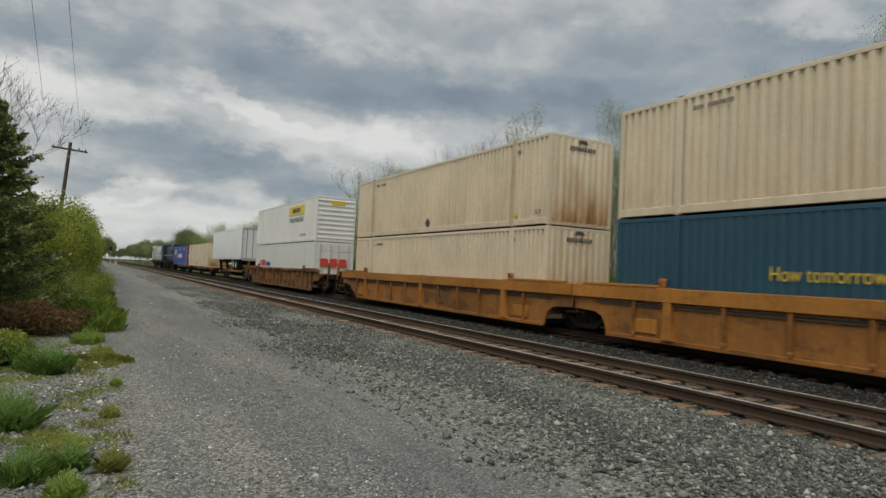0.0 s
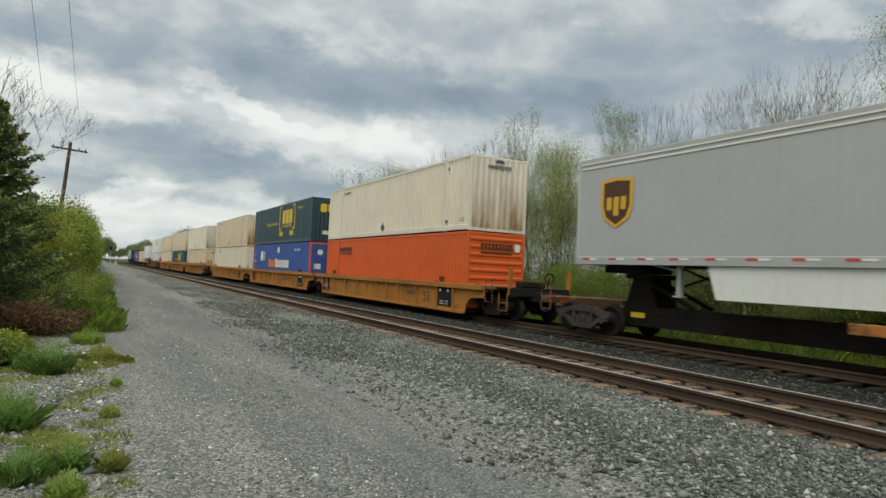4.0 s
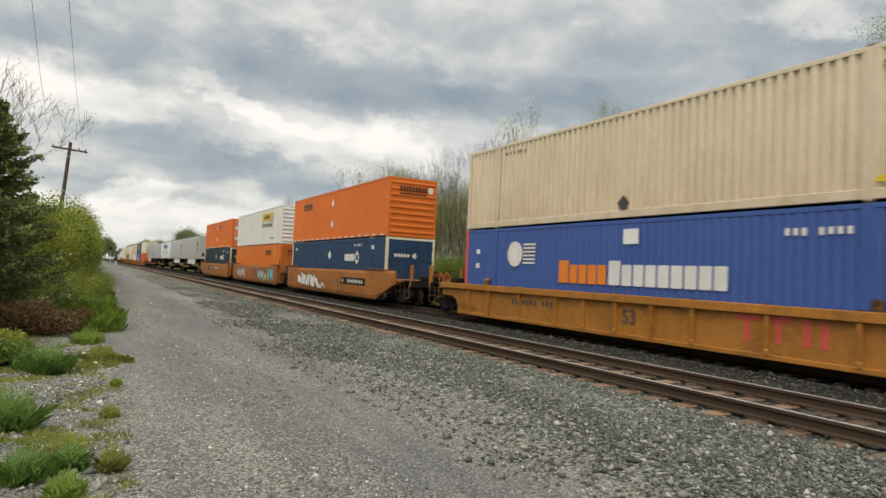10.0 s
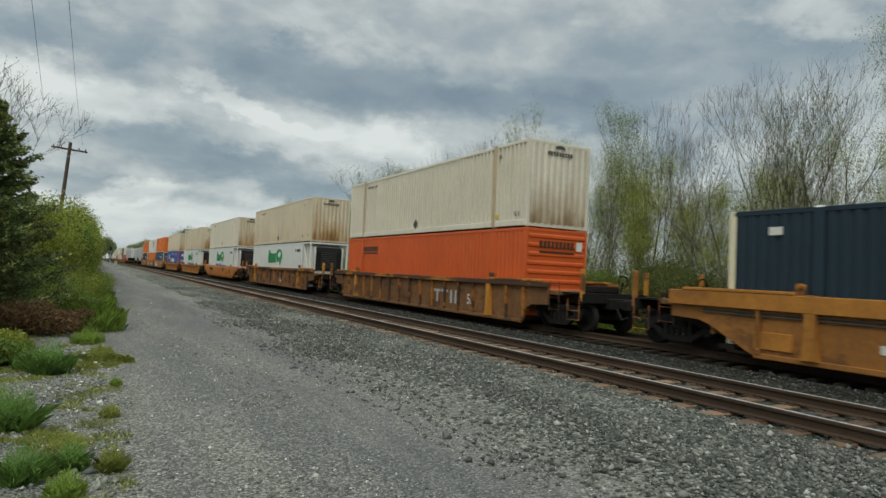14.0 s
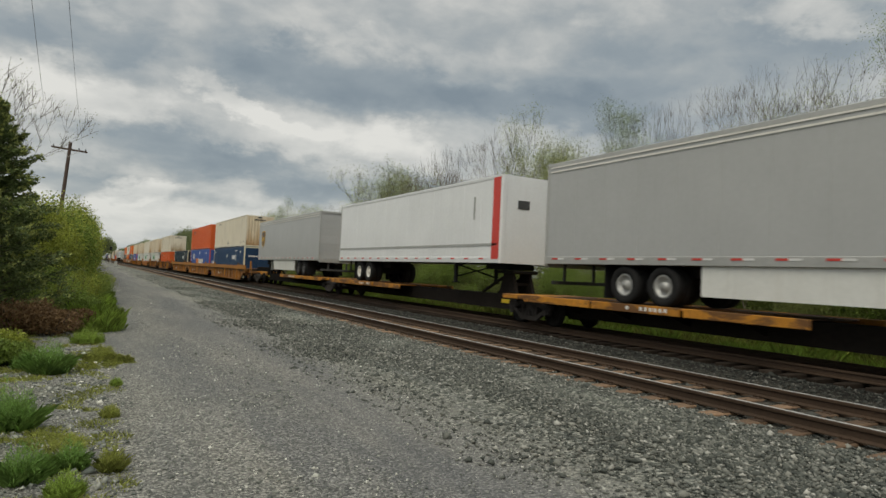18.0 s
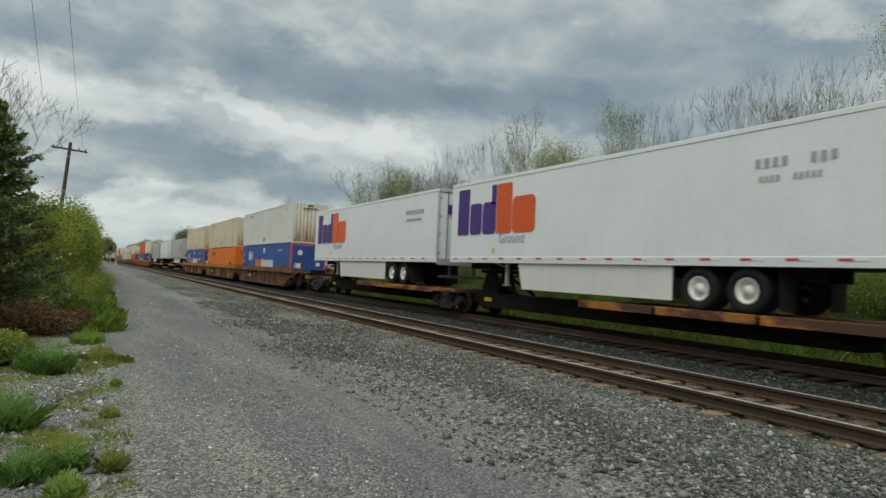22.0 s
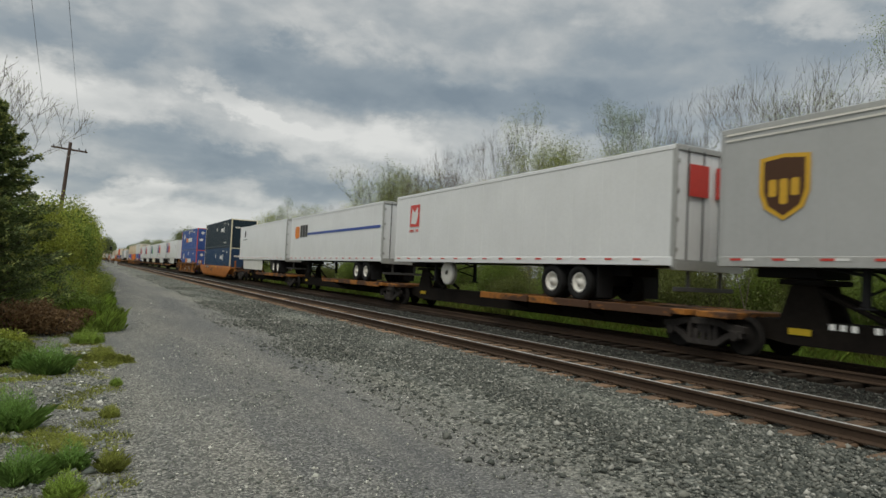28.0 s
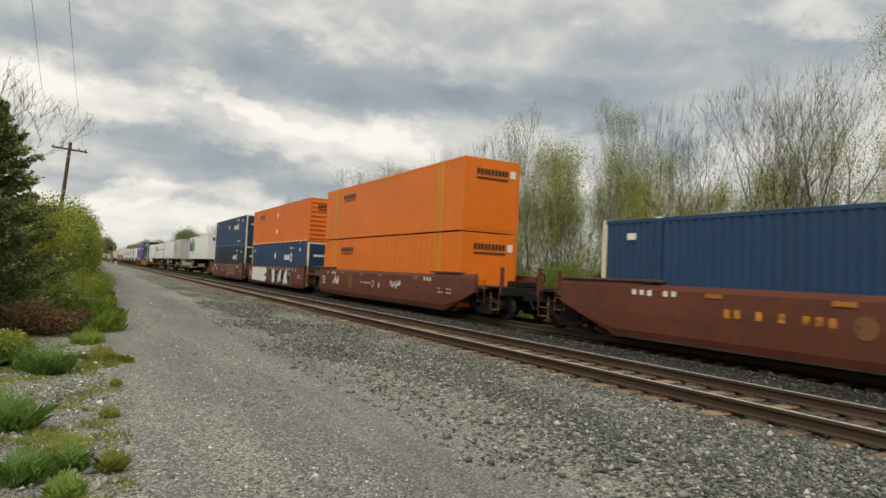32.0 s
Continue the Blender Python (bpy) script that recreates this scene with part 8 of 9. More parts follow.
    for i, (k, lab, x, y, h, sw) in enumerate(marked):
        plant_tree(k, lab, x, y, h, i * 2.1, sway=sw)
    kinds = ["pole_bare", "pole_bare_b", "hazy_yellow", "hazy_yellow", "pole_bare_b", "slim_bare", "hazy"]
    y = 2.0
    while y < 76:
        for row, x0 in enumerate((22.6, 25.6, 28.4, 32.0)):
            k = rnd.choice(kinds)
            h = rnd.uniform(5.6, 8.2) + 0.55 * row + (1.6 if y > 27 else 0)
            if row == 0:
                k, h = rnd.choice(("sapling", "pole_bare", "pole_bare_b", "hazy_yellow")), rnd.uniform(3.6, 6.4)
            plant_tree(k, yel if k in ("hazy_yellow", "sapling") else bud if k == "hazy" else bare, x0 + rnd.uniform(-1.4, 1.4), y + rnd.uniform(-1.0, 1.0), h, rnd.uniform(0, 6.28), rnd.uniform(-0.05, 0.05), bark=BARK if rnd.random() < 0.75 else BARK_B)
        y += 1.9 if y < 60 else 2.4
    y = 76.0
    while y < 420:
        for row, x0 in enumerate((23.0, 29.0)):
            k = rnd.choice(("bud_far", "leafy_far", "bud_far", "pole_bare", "leafy_far", "red" if rnd.random() < .25 else "bud_far")) if y < 170 else rnd.choice(("far", "leafy_far"))
            lab = {"bud_far": yel, "leafy_far": bud, "pole_bare": bare, "far": "distant green tree beside the tracks", "round": "round-crowned tree with pale green leaves", "red": "small tree with reddish unfolding leaves"}[k]
            plant_tree(k, lab, x0 + rnd.uniform(-1.5, 1.5), y + rnd.uniform(-1.5, 1.5), rnd.uniform(7.5, 10.5) if y < 170 else rnd.uniform(7.5, 11.0), rnd.uniform(0, 6.28))
        y += 5.0 if y < 170 else 9.0
    y = 420.0
    while y < 1300:
        for x0 in (14 - y * 0.008, 34):
            plant_tree("far", "distant green tree beside the tracks", x0 + rnd.uniform(-3, 3), y, rnd.uniform(11, 16), rnd.uniform(0, 6.28), group="distant trees")
        y += 40
    thicket("undergrowth", "tangled green undergrowth under bare trees", [(44000, 20.2, 25, 2, 45, 3.2), (50000, 22.5, 31, 4, 17, 6.4), (80000, 24.6, 33, 0, 55, 5.6), (150000, 31, 48, 0, 80, 13.0), (14000, 20.2, 26, 45, 110, 4.0), (14000, 26, 36, 50, 120, 6.0)], LEAF_UND, 61, 0.06)
    thicket("bramble_thicket", "pale yellow-green brambles at the wood edge", [(14000, 19.2, 23.5, 2, 45, 1.7), (40000, 23.5, 36, 2, 60, 8.0), (14000, 22.5, 30, 4, 17, 6.0), (5000, 19.4, 24, 45, 110, 2.4)], LEAF_YEL, 62, 0.045)
    # the line bends away and trees close the view
    for i in range(14):
        plant_tree("far", "distant green tree beside the tracks", -62 + i * 6.5 + rnd.uniform(-2, 2), 1320 + rnd.uniform(-20, 20), rnd.uniform(12, 17), rnd.uniform(0, 6.28), group="distant trees")
    # undergrowth below the trees
    y = 3.0
    while y < 110:
        for _ in range(2 if y < 50 else 1):
            k = rnd.choice(("shrub", "shrub", "shrub_g"))
            s = plant_tree(k, "low fresh green shrub under bare trees" if k == "shrub" else "low green shrub under bare trees", rnd.uniform(20.2, 25.0), y + rnd.uniform(-0.7, 0.7), rnd.uniform(1.2, 3.3), rnd.uniform(0, 6.28), group="undergrowth shrubs")
            s.name = "shrub"
            tagged(s, category="shrub")
        y += 1.15 if y < 50 else 2.2


def blob_points(rng, n, centre, radii, shell=0.55, rough=0.25, seed=0):
    """Points through the outer part of a lumpy crown."""
    d = rng.normal(size=(n, 3))
    d /= np.linalg.norm(d, axis=1)[:, None]
    lump = np.array([1 + rough * noise.noise((p[0] * 2.2 + seed, p[1] * 2.2, p[2] * 2.2)) + 0.6 * rough * noise.noise((p[0] * 5 + seed, p[1] * 5, p[2] * 5)) for p in d])
    q = lump * (shell + (1 - shell) * rng.uniform(0, 1, n) ** 0.5)
    return np.array(centre) + d * q[:, None] * np.array(radii), d


def conifer(x, y, h, r, seed, label):
    """Dense evergreen: tiers of drooping sprays round a trunk."""
    rng = np.random.default_rng(seed)
    t = thing("conifer_tree", label, "tree", "evergreens by the road")
    t.location = (x, y, ground_height(x))
    f = Form().tube((0, 0, -0.1), (0, 0, h * 0.95), 0.11, 0.02, n=8)
    pts, dirs, new_p, new_d = [], [], [], []
    n = 210
    for i in range(n):
        u = (i + rng.uniform()) / n
        z = 0.15 + u * (h - 0.3)
        rr = r * (1 - max(0.0, (z / h - 0.25)) / 0.77) ** 0.8 * rng.uniform(0.62, 1.14)
        if z < 0.25 * h:
            rr = r * rng.uniform(0.65, 1.08)
        a = i * 2.39996 + rng.uniform(-0.3, 0.3)
        base = np.array([0, 0, z - 0.16 * rr])
        tip = np.array([math.cos(a) * rr, math.sin(a) * rr, z + rng.uniform(0.05, 0.30) * rr])
        way = (tip - base) / np.linalg.norm(tip - base)
        f.tube(base, tip, 0.018, 0.005, n=3, caps=False)
        side = np.array([-math.sin(a), math.cos(a), 0.0])
        # side shoots, shorter towards the tip, each clothed in needles
        for j in range(13):
            w = 0.28 + 0.72 * (j + rng.uniform()) / 13
            q = base + (tip - base) * w
            d = way * rng.uniform(0.5, 0.9) + side * rng.choice((-1, 1)) * rng.uniform(0.25, 0.9) + np.array([0, 0, rng.uniform(-0.35, 0.3)])
            d /= np.linalg.norm(d)
            long = rr * rng.uniform(0.14, 0.30) * (1.25 - 0.6 * w) + 0.10
            m = 22
            e = rng.uniform(0, 1, m)
            pts.append(q + d * (e * long)[:, None] + rng.normal(scale=0.022, size=(m, 3)))
            dirs.append(np.repeat([d], m, 0))
            if w > 0.7:
                e = rng.uniform(0.75, 1.05, 7)
                new_p.append(q + d * (e * long)[:, None] + rng.normal(scale=0.022, size=(7, 3)))
                new_d.append(np.repeat([d + np.array([0, 0, 0.3])], 7, 0))
    part("trunk", f, BARK_B, t)
    for nm, p, d, mat in (("crown", pts, dirs, LEAF_DRK), ("new_growth", new_p, new_d, LEAF_TIP)):
        part(nm, leaf_mesh(nm, np.concatenate(p), 0.034, mat, rng, long=2.4, dirs=np.concatenate(d)), mat, t, "pale fresh growth" if nm != "crown" else "")
    SWAY.append((t, 0.35, seed * 1.0))
    return t


def bush(name, label, x, y, rx, ry, h, leaf, count, size, seed, category="shrub", group="shrubs along the road", sway=0.0):
    """A leafy roadside bush: a few stems and a lumpy cloud of leaves."""
    rng = np.random.default_rng(seed)
    t = thing(name, label, category, group)
    t.location = (x, y, ground_height(x))
    f = Form()
    for i in range(6):
        a = rng.uniform(0, 6.28)
        f.tube((0.1 * math.cos(a), 0.1 * math.sin(a), -0.05), (rx * 0.55 * math.cos(a), ry * 0.55 * math.sin(a), h * rng.uniform(0.6, 0.9)), 0.03, 0.008, n=4, caps=False)
    part("stems", f, BARK_B, t)
    p1, d1 = blob_points(rng, count // 2, (0, 0, h * 0.46), (rx, ry, h * 0.5), 0.45, 0.35, seed)
    parts = [p1]
    for k in range(5):
        a = rng.uniform(0, 6.28)
        c = (rx * 0.55 * math.cos(a), ry * 0.55 * math.sin(a), h * rng.uniform(0.35, 0.78))
        q, _ = blob_points(rng, count // 10, c, (rx * 0.5, ry * 0.5, h * 0.26), 0.3, 0.5, seed + k)
        parts.append(q)
    pts = np.concatenate(parts)
    pts = pts[pts[:, 2] > 0.03]
    part("foliage", leaf_mesh("foliage", pts, size, leaf, rng), leaf, t)
    if sway:
        SWAY.append((t, sway, seed * 1.3))
    return t


def blades(name, label, spots, per, height, material, seed, kind="", fluff=0.75, width=1.0):
    """Grass: thin curved blades in soft mounds round the spots (x, y, radius, height share)."""
    rng = np.random.default_rng(seed)
    vs = []
    for x, y, rad, hs in spots:
        n = int(per * max(0.12, rad * rad * 6))
        a = rng.uniform(0, 6.28, n)
        q = rad * np.minimum(1.25, np.sqrt(rng.uniform(0, 1, n)) * rng.uniform(0.75, 1.12, n))
        lump = np.array([1 + 0.45 * noise.noise((c * 2 + seed, d * 2, 1.0)) for c, d in zip(np.cos(a) * q / rad * 1.6, np.sin(a) * q / rad * 1.6)])
        bx, by = x + q * np.cos(a), y + q * np.sin(a)
        dome = np.sqrt(np.maximum(0.05, 1 - 0.82 * (q / rad / 1.1) ** 2))
        hh = height * hs * lump * dome * rng.uniform(0.35, 1.1, n)
        b = np.where(rng.uniform(0, 1, n) < 0.45, a, rng.uniform(0, 6.28, n)) + rng.normal(0, 0.6, n)
        lean = hh * rng.uniform(0.1, fluff, n)
        w = (0.0012 + 0.0014 * rng.uniform(0, 1, n)) * width
        z = np.array([ground_height(v) for v in bx]) - 0.01
        ox, oy = np.cos(b) * lean, np.sin(b) * lean
        px, py = -np.sin(b) * w, np.cos(b) * w
        v0 = np.stack([bx - px, by - py, z], 1)
        v1 = np.stack([bx + px, by + py, z], 1)
        v2 = np.stack([bx + ox * .35 + px * .8, by + oy * .35 + py * .8, z + hh * .62], 1)
        v3 = np.stack([bx + ox, by + oy, z + hh], 1)
        v4 = np.stack([bx + ox * .35 - px * .8, by + oy * .35 - py * .8, z + hh * .62], 1)
        vs.append(np.stack([v0, v1, v2, v3, v4], 1).reshape(-1, 3))
    v = np.concatenate(vs)
    me = fast_mesh(name, v, np.arange(len(v)).reshape(-1, 5), material, 5)
    ob = new(name, me)
    if label:
        tagged(ob, label, "grass", kind=kind)
    return ob


def tuft(label, x, y, r, h, material, seed, spiky):
    """A grass mound: feathery leaves over a core of blades."""
    rng = np.random.default_rng(seed)
    t = thing("grass_tuft", label, "grass", "grass tufts beside the road")
    t.location = (x, y, ground_height(x))
    n = int(22000 * r)
    a, u = rng.uniform(0, 6.28, n), np.sqrt(rng.uniform(0, 1, n))
    lump = np.array([1 + 0.65 * noise.noise((math.cos(b) * 2.2 + seed, math.sin(b) * 2.2, c * 3)) for b, c in zip(a, u)])
    q = r * u * lump
    z = h * lump * np.sqrt(np.maximum(0.03, 1 - 0.9 * u ** 2)) * (0.1 + 1.35 * rng.uniform(0, 1, n) ** 1.5)
    pts = np.stack([q * np.cos(a), q * np.sin(a), z], 1)
    dirs = np.stack([0.35 * np.cos(a), 0.35 * np.sin(a), np.full(n, 0.9)], 1)
    part("grass_cover", leaf_mesh("grass_cover", pts, 0.0048 + 0.003 * min(1, r / 0.3), material, rng, long=9.0 if spiky else 6.5, dirs=dirs), material, t)
    b = blades("grass_core", "", [(x, y, r * 0.95, h / 0.30)], 9000, 0.27, material, seed, fluff=1.3, width=0.6)
    b.parent = t
    b.matrix_parent_inverse = Matrix.Translation((-x, -y, -ground_height(x)))


def thicket(name, label, rows, leaf, seed, size, kind="stuff"):
    """Tangled undergrowth: leaves over an uneven belt; rows of (count, x0, x1, y0, y1, height)."""
    rng = np.random.default_rng(seed)
    out = []
    for count, x0, x1, y0, y1, h in rows:
        x, y = rng.uniform(x0, x1, count), rng.uniform(y0, y1, count)
        top = np.array([max(0.12, 0.55 + 0.75 * noise.noise((a * 0.55, b * 0.55, seed)) + 0.35 * noise.noise((a * 1.7, b * 1.7, seed + 3))) for a, b in zip(x, y)])
        u = rng.uniform(0, 1, count)
        z = np.array([ground_height(a) for a in x]) + h * top * (0.12 + 0.88 * u ** 0.7)
        out.append(np.stack([x, y, z], 1))
    pts = np.concatenate(out)
    ob = new(name, leaf_mesh(name, pts, size, leaf, rng, long=1.4))
    tagged(ob, label, "undergrowth", kind=kind)


TUFTS = (("deep", -0.43, 11.1, 0.27, 1.15), ("deep", -0.72, 11.4, 0.18, 0.7), ("deep", -0.54, 7.6, 0.19, 1.0), ("deep", -0.74, 7.9, 0.18, 0.95), ("deep", -0.36, 5.85, 0.16, 0.7), ("deep", -0.24, 5.95, 0.09, 0.45),
         ("deep", -0.03, 6.12, 0.12, 0.55), ("bright", 0.26, 5.96, 0.09, 0.5), ("green", -0.06, 5.40, 0.12, 0.45), ("bright", 0.30, 7.95, 0.09, 0.28), ("bright", 0.28, 12.6, 0.2, 0.5), ("green", 0.05, 14.9, 0.3, 0.7),
         ("green", 0.1, 17.2, 0.38, 0.9), ("green", 0.25, 20.0, 0.4, 1.0), ("green", 0.35, 23.5, 0.42, 1.1), ("green", 0.45, 27.5, 0.45, 1.2), ("green", 0.55, 32, 0.45, 1.3), ("green", -1.1, 12.6, 0.3, 0.9), ("green", 0.42, 9.9, 0.07, 0.25))


def build_roadside():
    conifer(-2.25, 18.0, 5.3, 1.80, 3, "dense dark green evergreen tree beside the road")
    conifer(-3.6, 21.5, 5.9, 1.8, 4, "dense dark green evergreen tree beside the road")
    conifer(-3.3, 14.8, 4.1, 1.5, 5, "dense dark green evergreen tree beside the road")
    # young tree that leans its thin branches out over the evergreens
    tree_kind("lean", 31, 6.8, 0, 2, LEAF_BUD, 3, 0.022, frac=0.8, jitter=0.08, fan=(2, 0.42, 6, 0.06, 0.24))
    plant_tree("lean", "half-bare young tree with drooping budding branches", -4.5, 20.0, 6.9, 0.8, group="evergreens by the road", sway=1.2)
    plant_tree("lean", "half-bare young tree with drooping budding branches", -4.0, 24.0, 7.9, 2.9, group="evergreens by the road", sway=1.0)
    rnd = random.Random(9)
    y, i = 27.0, 0
    while y < 135:
        w = rnd.uniform(1.2, 1.7)
        h = rnd.uniform(3.5, 4.6) if y < 40 else rnd.uniform(4.4, 5.6)
        bush("roadside_bush", "tall yellow-green roadside bush in young leaf", -1.15 + 0.012 * (y - 27) + rnd.uniform(-0.35, 0.2), y, w, w * 1.15, h, (LEAF_YEL, LEAF_GRN, LEAF_YEL)[i % 3], 10500 if y < 60 else 5000, 0.055 if y < 60 else 0.09, 40 + i, sway=0.5 if y < 60 else 0)
        if y < 80:
            bush("roadside_bush", "tall yellow-green roadside bush in young leaf", -3.1 + rnd.uniform(-0.4, 0.4), y + 1, w, w, h * 0.95, LEAF_GRN, 5000, 0.07, 140 + i)
        y += w * 1.7
        i += 1
    while y < 420:
        bush("roadside_bush", "distant green roadside bush", -1.4 + y * 0.006 + rnd.uniform(-0.5, 0.3), y, 1.8, 2.6, rnd.uniform(4.0, 6.0), LEAF_GRN, 900, 0.3, 240 + i)
        y += 5.5
        i += 1
    # low growth at the foot of the bushes
    for k, (x, y, r, h, m, lab) in enumerate(((-0.9, 22.5, 1.0, 1.5, LEAF_GRN, "leafy green weed clump"), (-0.35, 24.5, 0.85, 1.25, LEAF_YEL, "leafy yellow-green weed clump"), (0.05, 27.5, 0.8, 1.2, LEAF_GRN, "leafy green weed clump"),
                                              (0.25, 31.5, 0.8, 1.3, LEAF_YEL, "leafy yellow-green weed clump"), (0.3, 36.0, 0.8, 1.2, LEAF_GRN, "leafy green weed clump"), (-0.2, 20.5, 0.6, 0.8, LEAF_GRN, "leafy green weed clump"),
                                              (-1.3, 16.6, 0.7, 0.75, LEAF_RED, "low reddish-brown bramble patch"), (-0.65, 16.4, 0.6, 0.62, LEAF_RED, "low reddish-brown bramble patch"), (-0.2, 17.3, 0.4, 0.5, LEAF_RED, "low reddish-brown bramble patch"),
                                              (-1.15, 12.7, 0.35, 0.5, LEAF_YEL, "leafy yellow-green weed clump"), (-0.95, 11.9, 0.3, 0.35, LEAF_GRN, "leafy green weed clump"), (-1.3, 11.8, 0.4, 0.45, LEAF_GRN, "leafy green weed clump"))):
        bush("weed_clump", lab, x, y, r, r * 1.1, h, m, 5200, 0.032, 400 + k, category="weeds", group="weeds along the road")
    spots = TUFTS
    for k, (c, x, y, r, h) in enumerate(spots):
        lab = {"deep": "soft mound of deep green grass in gravel", "green": "tuft of fresh green grass beside the road", "bright": "small bright green grass tuft in gravel"}[c]
        tuft(lab, x, y, r * 0.9, 0.25 * h, {"deep": GRASS_D, "green": GRASS_M, "bright": GRASS_Y}[c], 600 + k, c == "bright")
    rng = random.Random(77)
    thin = [(rng.uniform(-1.7, 0.35), rng.uniform(4.8, 17), rng.uniform(0.08, 0.26), rng.uniform(0.15, 0.45)) for _ in range(150)]
    blades("sparse_verge_grass", "thin yellowish grass growing through gravel", thin, 800, 0.17, GRASS_Y, 700, "stuff", fluff=1.2, width=1.5)
    patch = [(rng.gauss(0.25, 0.32), rng.gauss(12.0, 0.5), rng.uniform(0.08, 0.18), rng.uniform(0.3, 0.7)) for _ in range(20)] + [(rng.gauss(-0.1, 0.2), rng.gauss(7.1, 0.2), rng.uniform(0.08, 0.16), rng.uniform(0.2, 0.4)) for _ in range(14)]
    blades("weed_patch", "low bright weeds spreading over gravel", patch, 3000, 0.16, GRASS_Y, 704, "stuff", fluff=1.3, width=1.6)
    left = [(rng.uniform(-4.5, 0.6), rng.uniform(16, 60), rng.uniform(0.3, 0.6), rng.uniform(0.7, 1.3)) for _ in range(170)]
    blades("verge_grass", "rough green verge grass", left, 700, 0.42, GRASS_M, 701, "stuff", width=1.6)
    right = [(rng.uniform(16.6, 23.5), rng.uniform(2, 75), rng.uniform(0.4, 0.8), rng.uniform(0.5, 1.3)) for _ in range(520)]
    blades("woodside_grass", "rough green and straw grass before the wood", right, 170, 0.5, GRASS_M, 702, "stuff", width=2.2)
    right2 = [(rng.uniform(16.4, 23.5), rng.uniform(2, 75), rng.uniform(0.3, 0.6), rng.uniform(0.6, 1.4)) for _ in range(240)]
    blades("dry_grass", "pale dry grass stalks before the wood", right2, 120, 0.55, GRASS_Y, 703, "stuff", width=2.2)


def build_pole():
    x, y = -2.05, 57.0
    t = thing("utility_pole", "weathered wooden utility pole with crossarm", "utility pole")
    t.matrix_basis = pose(x - 0.45, y, ground_height(x) - 0.1, 0, 3.6, 0)
    h = 10.6
    part("pole", Form().tube((0, 0, 0), (0, 0, h), 0.17, 0.12, n=14), P("polewood"), t)
    a = part("crossarm", Form().box(-1.22, 1.22, -0.06, 0.06, h - 0.62, h - 0.49, 0.012), P("polewood"), t)
    for s in (-1, 1):
        part("brace", Form().tube((s * 0.62, -0.09, h - 0.6), (0, -0.13, h - 1.15), 0.018, n=6), P("galv"), t)
    for k in (-1.08, -0.55, 0.62, 1.08):
        part("insulator", Form().lathe([(0, 0.02), (0.05, 0.045), (0.09, 0.05), (0.12, 0.03), (0.15, 0.035), (0.17, 0.01)], "z", 10), P("dkgrey"), a, at=(k, 0, h - 0.49))
    for i, (x0, x1, z1) in enumerate(((x - 1.08, -0.98, 9.4), (x + 1.08, -0.9, 9.35))):
        w = thing("overhead_wire", "thin dark overhead wire strung to a pole", "wire", "overhead wires")
        f = Form()
        p0, p1 = Vector((x0, y, h - 0.32)), Vector((x1, -3.0, z1))
        prev = p0
        for k in range(1, 25):
            u = k / 24
            q = p0.lerp(p1, u) - Vector((0, 0, 1.0 * 4 * u * (1 - u)))
            f.tube(prev, q, 0.0065, n=5, caps=False)
            prev = q
        part("wire", f, P("wire"), w)


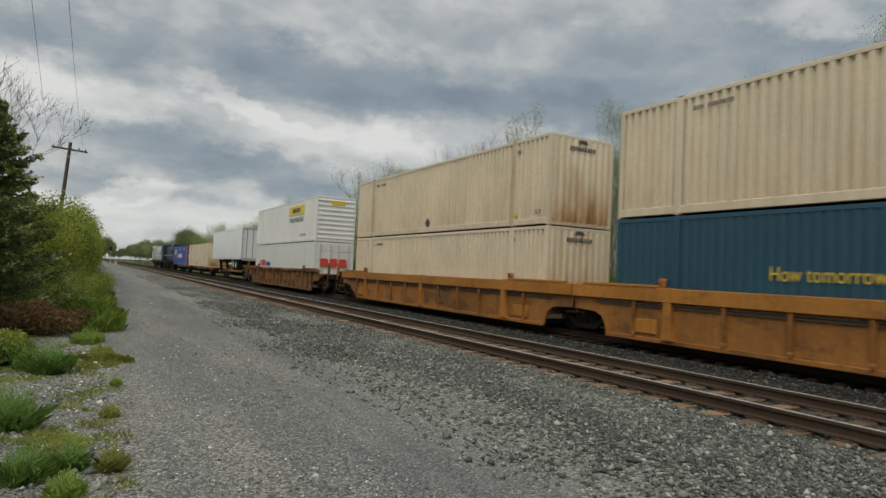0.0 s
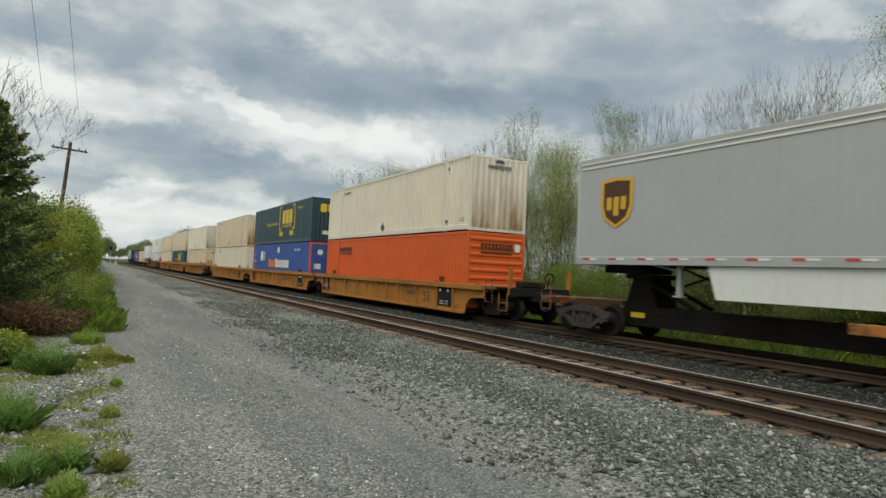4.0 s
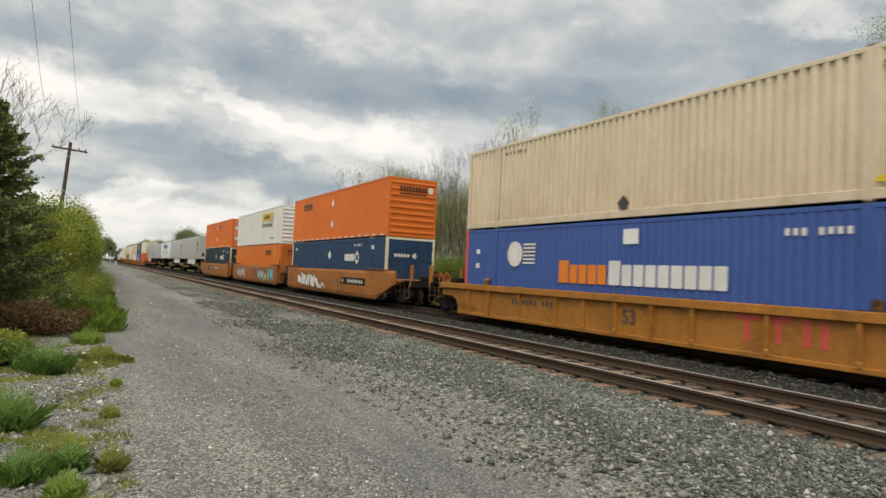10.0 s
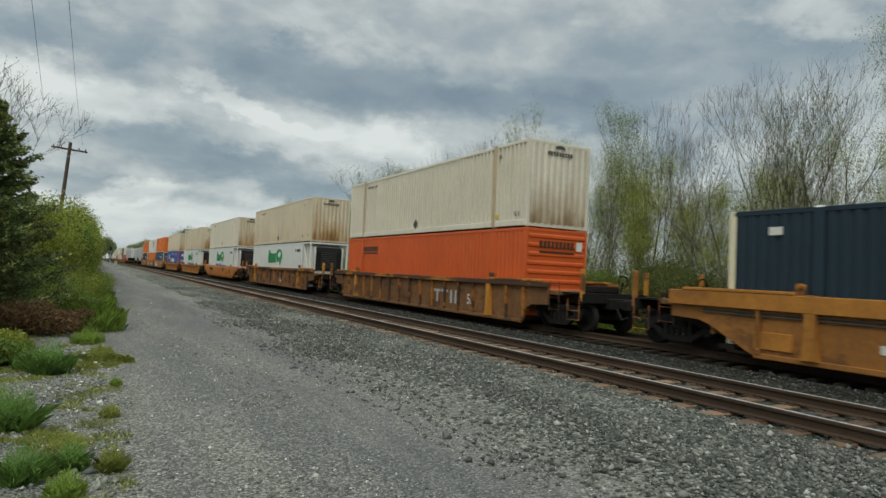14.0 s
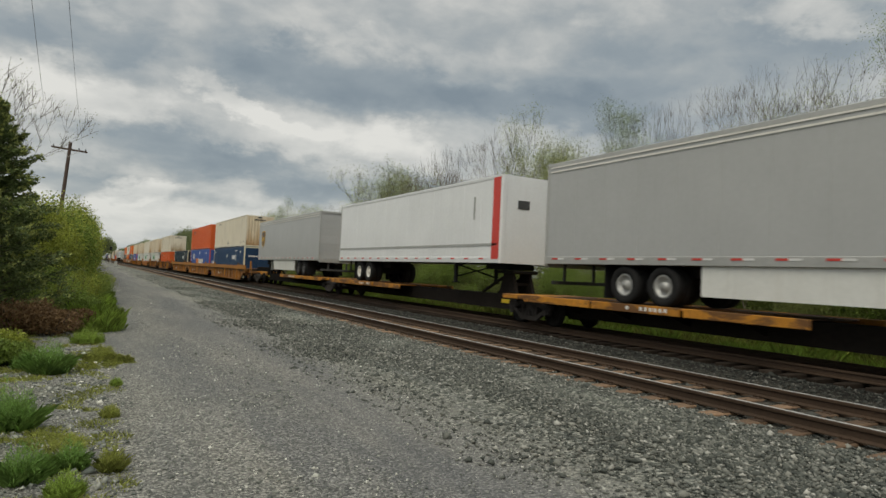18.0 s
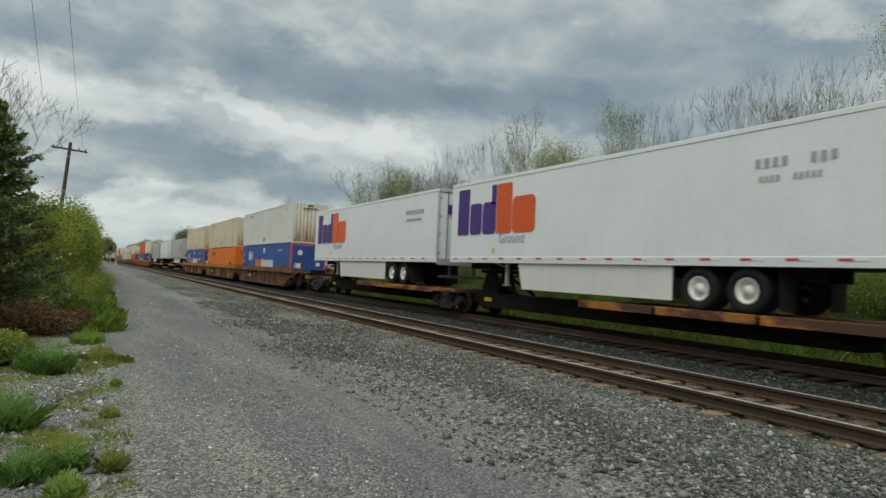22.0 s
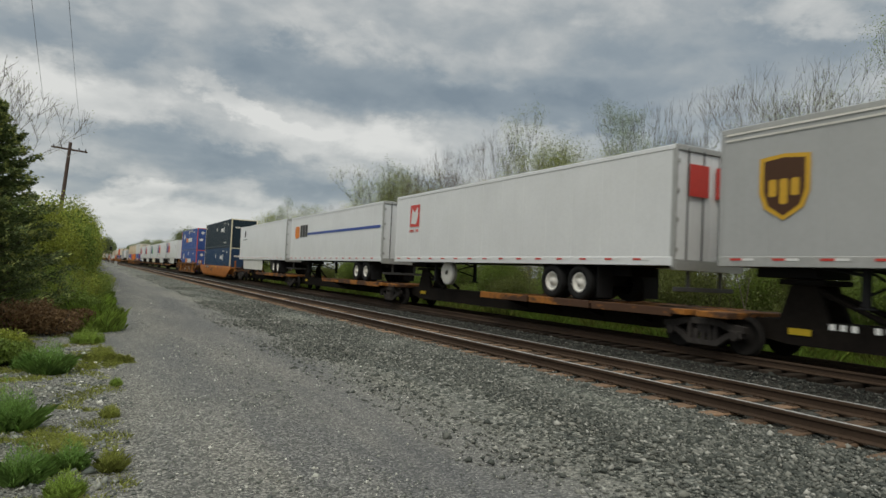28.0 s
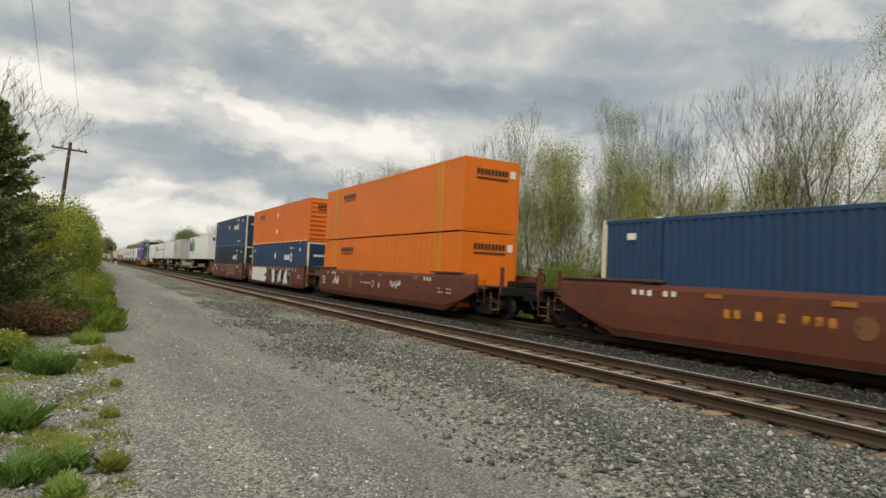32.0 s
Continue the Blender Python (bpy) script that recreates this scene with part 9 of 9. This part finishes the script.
def build_far_signals():
    for x, y, h, lab in ((5.2, 210.0, 5.2, "slim railway signal mast beside the track"), (3.9, 330.0, 5.8, "slim railway signal mast beside the track")):
        t = thing("signal_mast", lab, "signal", "signals down the line")
        t.location = (x, y, 0)
        part("mast", Form().tube((0, 0, 0), (0, 0, h), 0.09, n=8), P("galv"), t)
        part("signal_head", Form().box(-0.3, 0.3, -0.12, 0.12, h - 1.3, h - 0.1, 0.03), P("black"), t)
        part("platform", Form().box(-0.5, 0.5, -0.3, 0.3, h - 1.6, h - 1.52), P("galv"), t)
    t = thing("equipment_cabinet", "pale grey trackside equipment cabinet", "cabinet")
    t.location = (5.6, 175.0, 0.02)
    part("body", Form().box(-0.3, 0.3, -0.3, 0.3, 0, 1.0, 0.03), P("galv"), t)
    part("roof", Form().box(-0.36, 0.36, -0.36, 0.36, 1.0, 1.06, 0.02), P("galv"), t)


build_woods()
build_roadside()
build_pole()
build_far_signals()
scatter_stones("ballast_stones", "loose grey crushed ballast stones", [(2400, 3.2, 4.6, 1.5, 26), (4000, 3.6, 5.2, 1.5, 28), (7000, 4.0, 7.25, 1.5, 15), (9000, 4.5, 7.25, 1.5, 16), (12000, 4.9, 7.25, 1.5, 16), (26000, 5.3, 7.3, 1.5, 14), (3500, 6.95, 7.6, 3, 24), (14000, 4.1, 7.3, 12, 30),
                                                                      (9000, 4.4, 7.3, 14, 48), (5000, 4.3, 7.3, 28, 80)], 3, 0.0205)
scatter_stones("oily_ballast_stones", "oily ballast stones between the tracks, coloured darker for train shade", [(16000, 9.7, 12.4, 3, 26), (9000, 9.7, 12.2, 20, 60), (6000, 12.9, 14.3, 4, 30), (5000, 7.75, 9.2, 3, 30), (1500, 7.5, 7.75, 3, 30)], 8, 0.024, OILY_SHADE_M)
scatter_stones("road_stones", "small loose stones on the gravel road", [(7000, -1.4, 2.5, 2.2, 9), (5000, -1.4, 2.6, 2.2, 17), (3500, 3.6, 4.6, 2.2, 14), (2500, 2.4, 3.8, 2.2, 16), (6000, -1.7, 0.5, 4.4, 14), (3500, -1.2, 2.6, 8, 32)], 4, 0.0100, PALE_M)
scatter_stones("verge_stones", "pale loose stones in the weedy verge", [(3200, -1.8, 0.3, 4.4, 14)], 5, 0.020, PALE_M)


# ---------------------------------------------------------------- what moves
def motions():
    run = SPEED * 32.0
    for t, y, z in RIDING:
        walk(t, [(0, pose(FAR_X, y, RAIL_Z + z)), (32.0, pose(FAR_X, y + run, RAIL_Z + z))])
    for t, deg, ph in SWAY:
        m = t.matrix_basis.copy()
        rows = []
        for i in range(33):
            a = deg * (0.6 * math.sin(i * 1.15 + ph) + 0.4 * math.sin(i * 0.43 + 2 * ph))
            b = deg * 0.5 * math.sin(i * 0.9 + ph + 1)
            rows.append((float(i), Matrix.Translation(m.translation) @ pose(0, 0, 0, a, b, 0) @ m.to_3x3().to_4x4()))
        walk(t, rows)


motions()
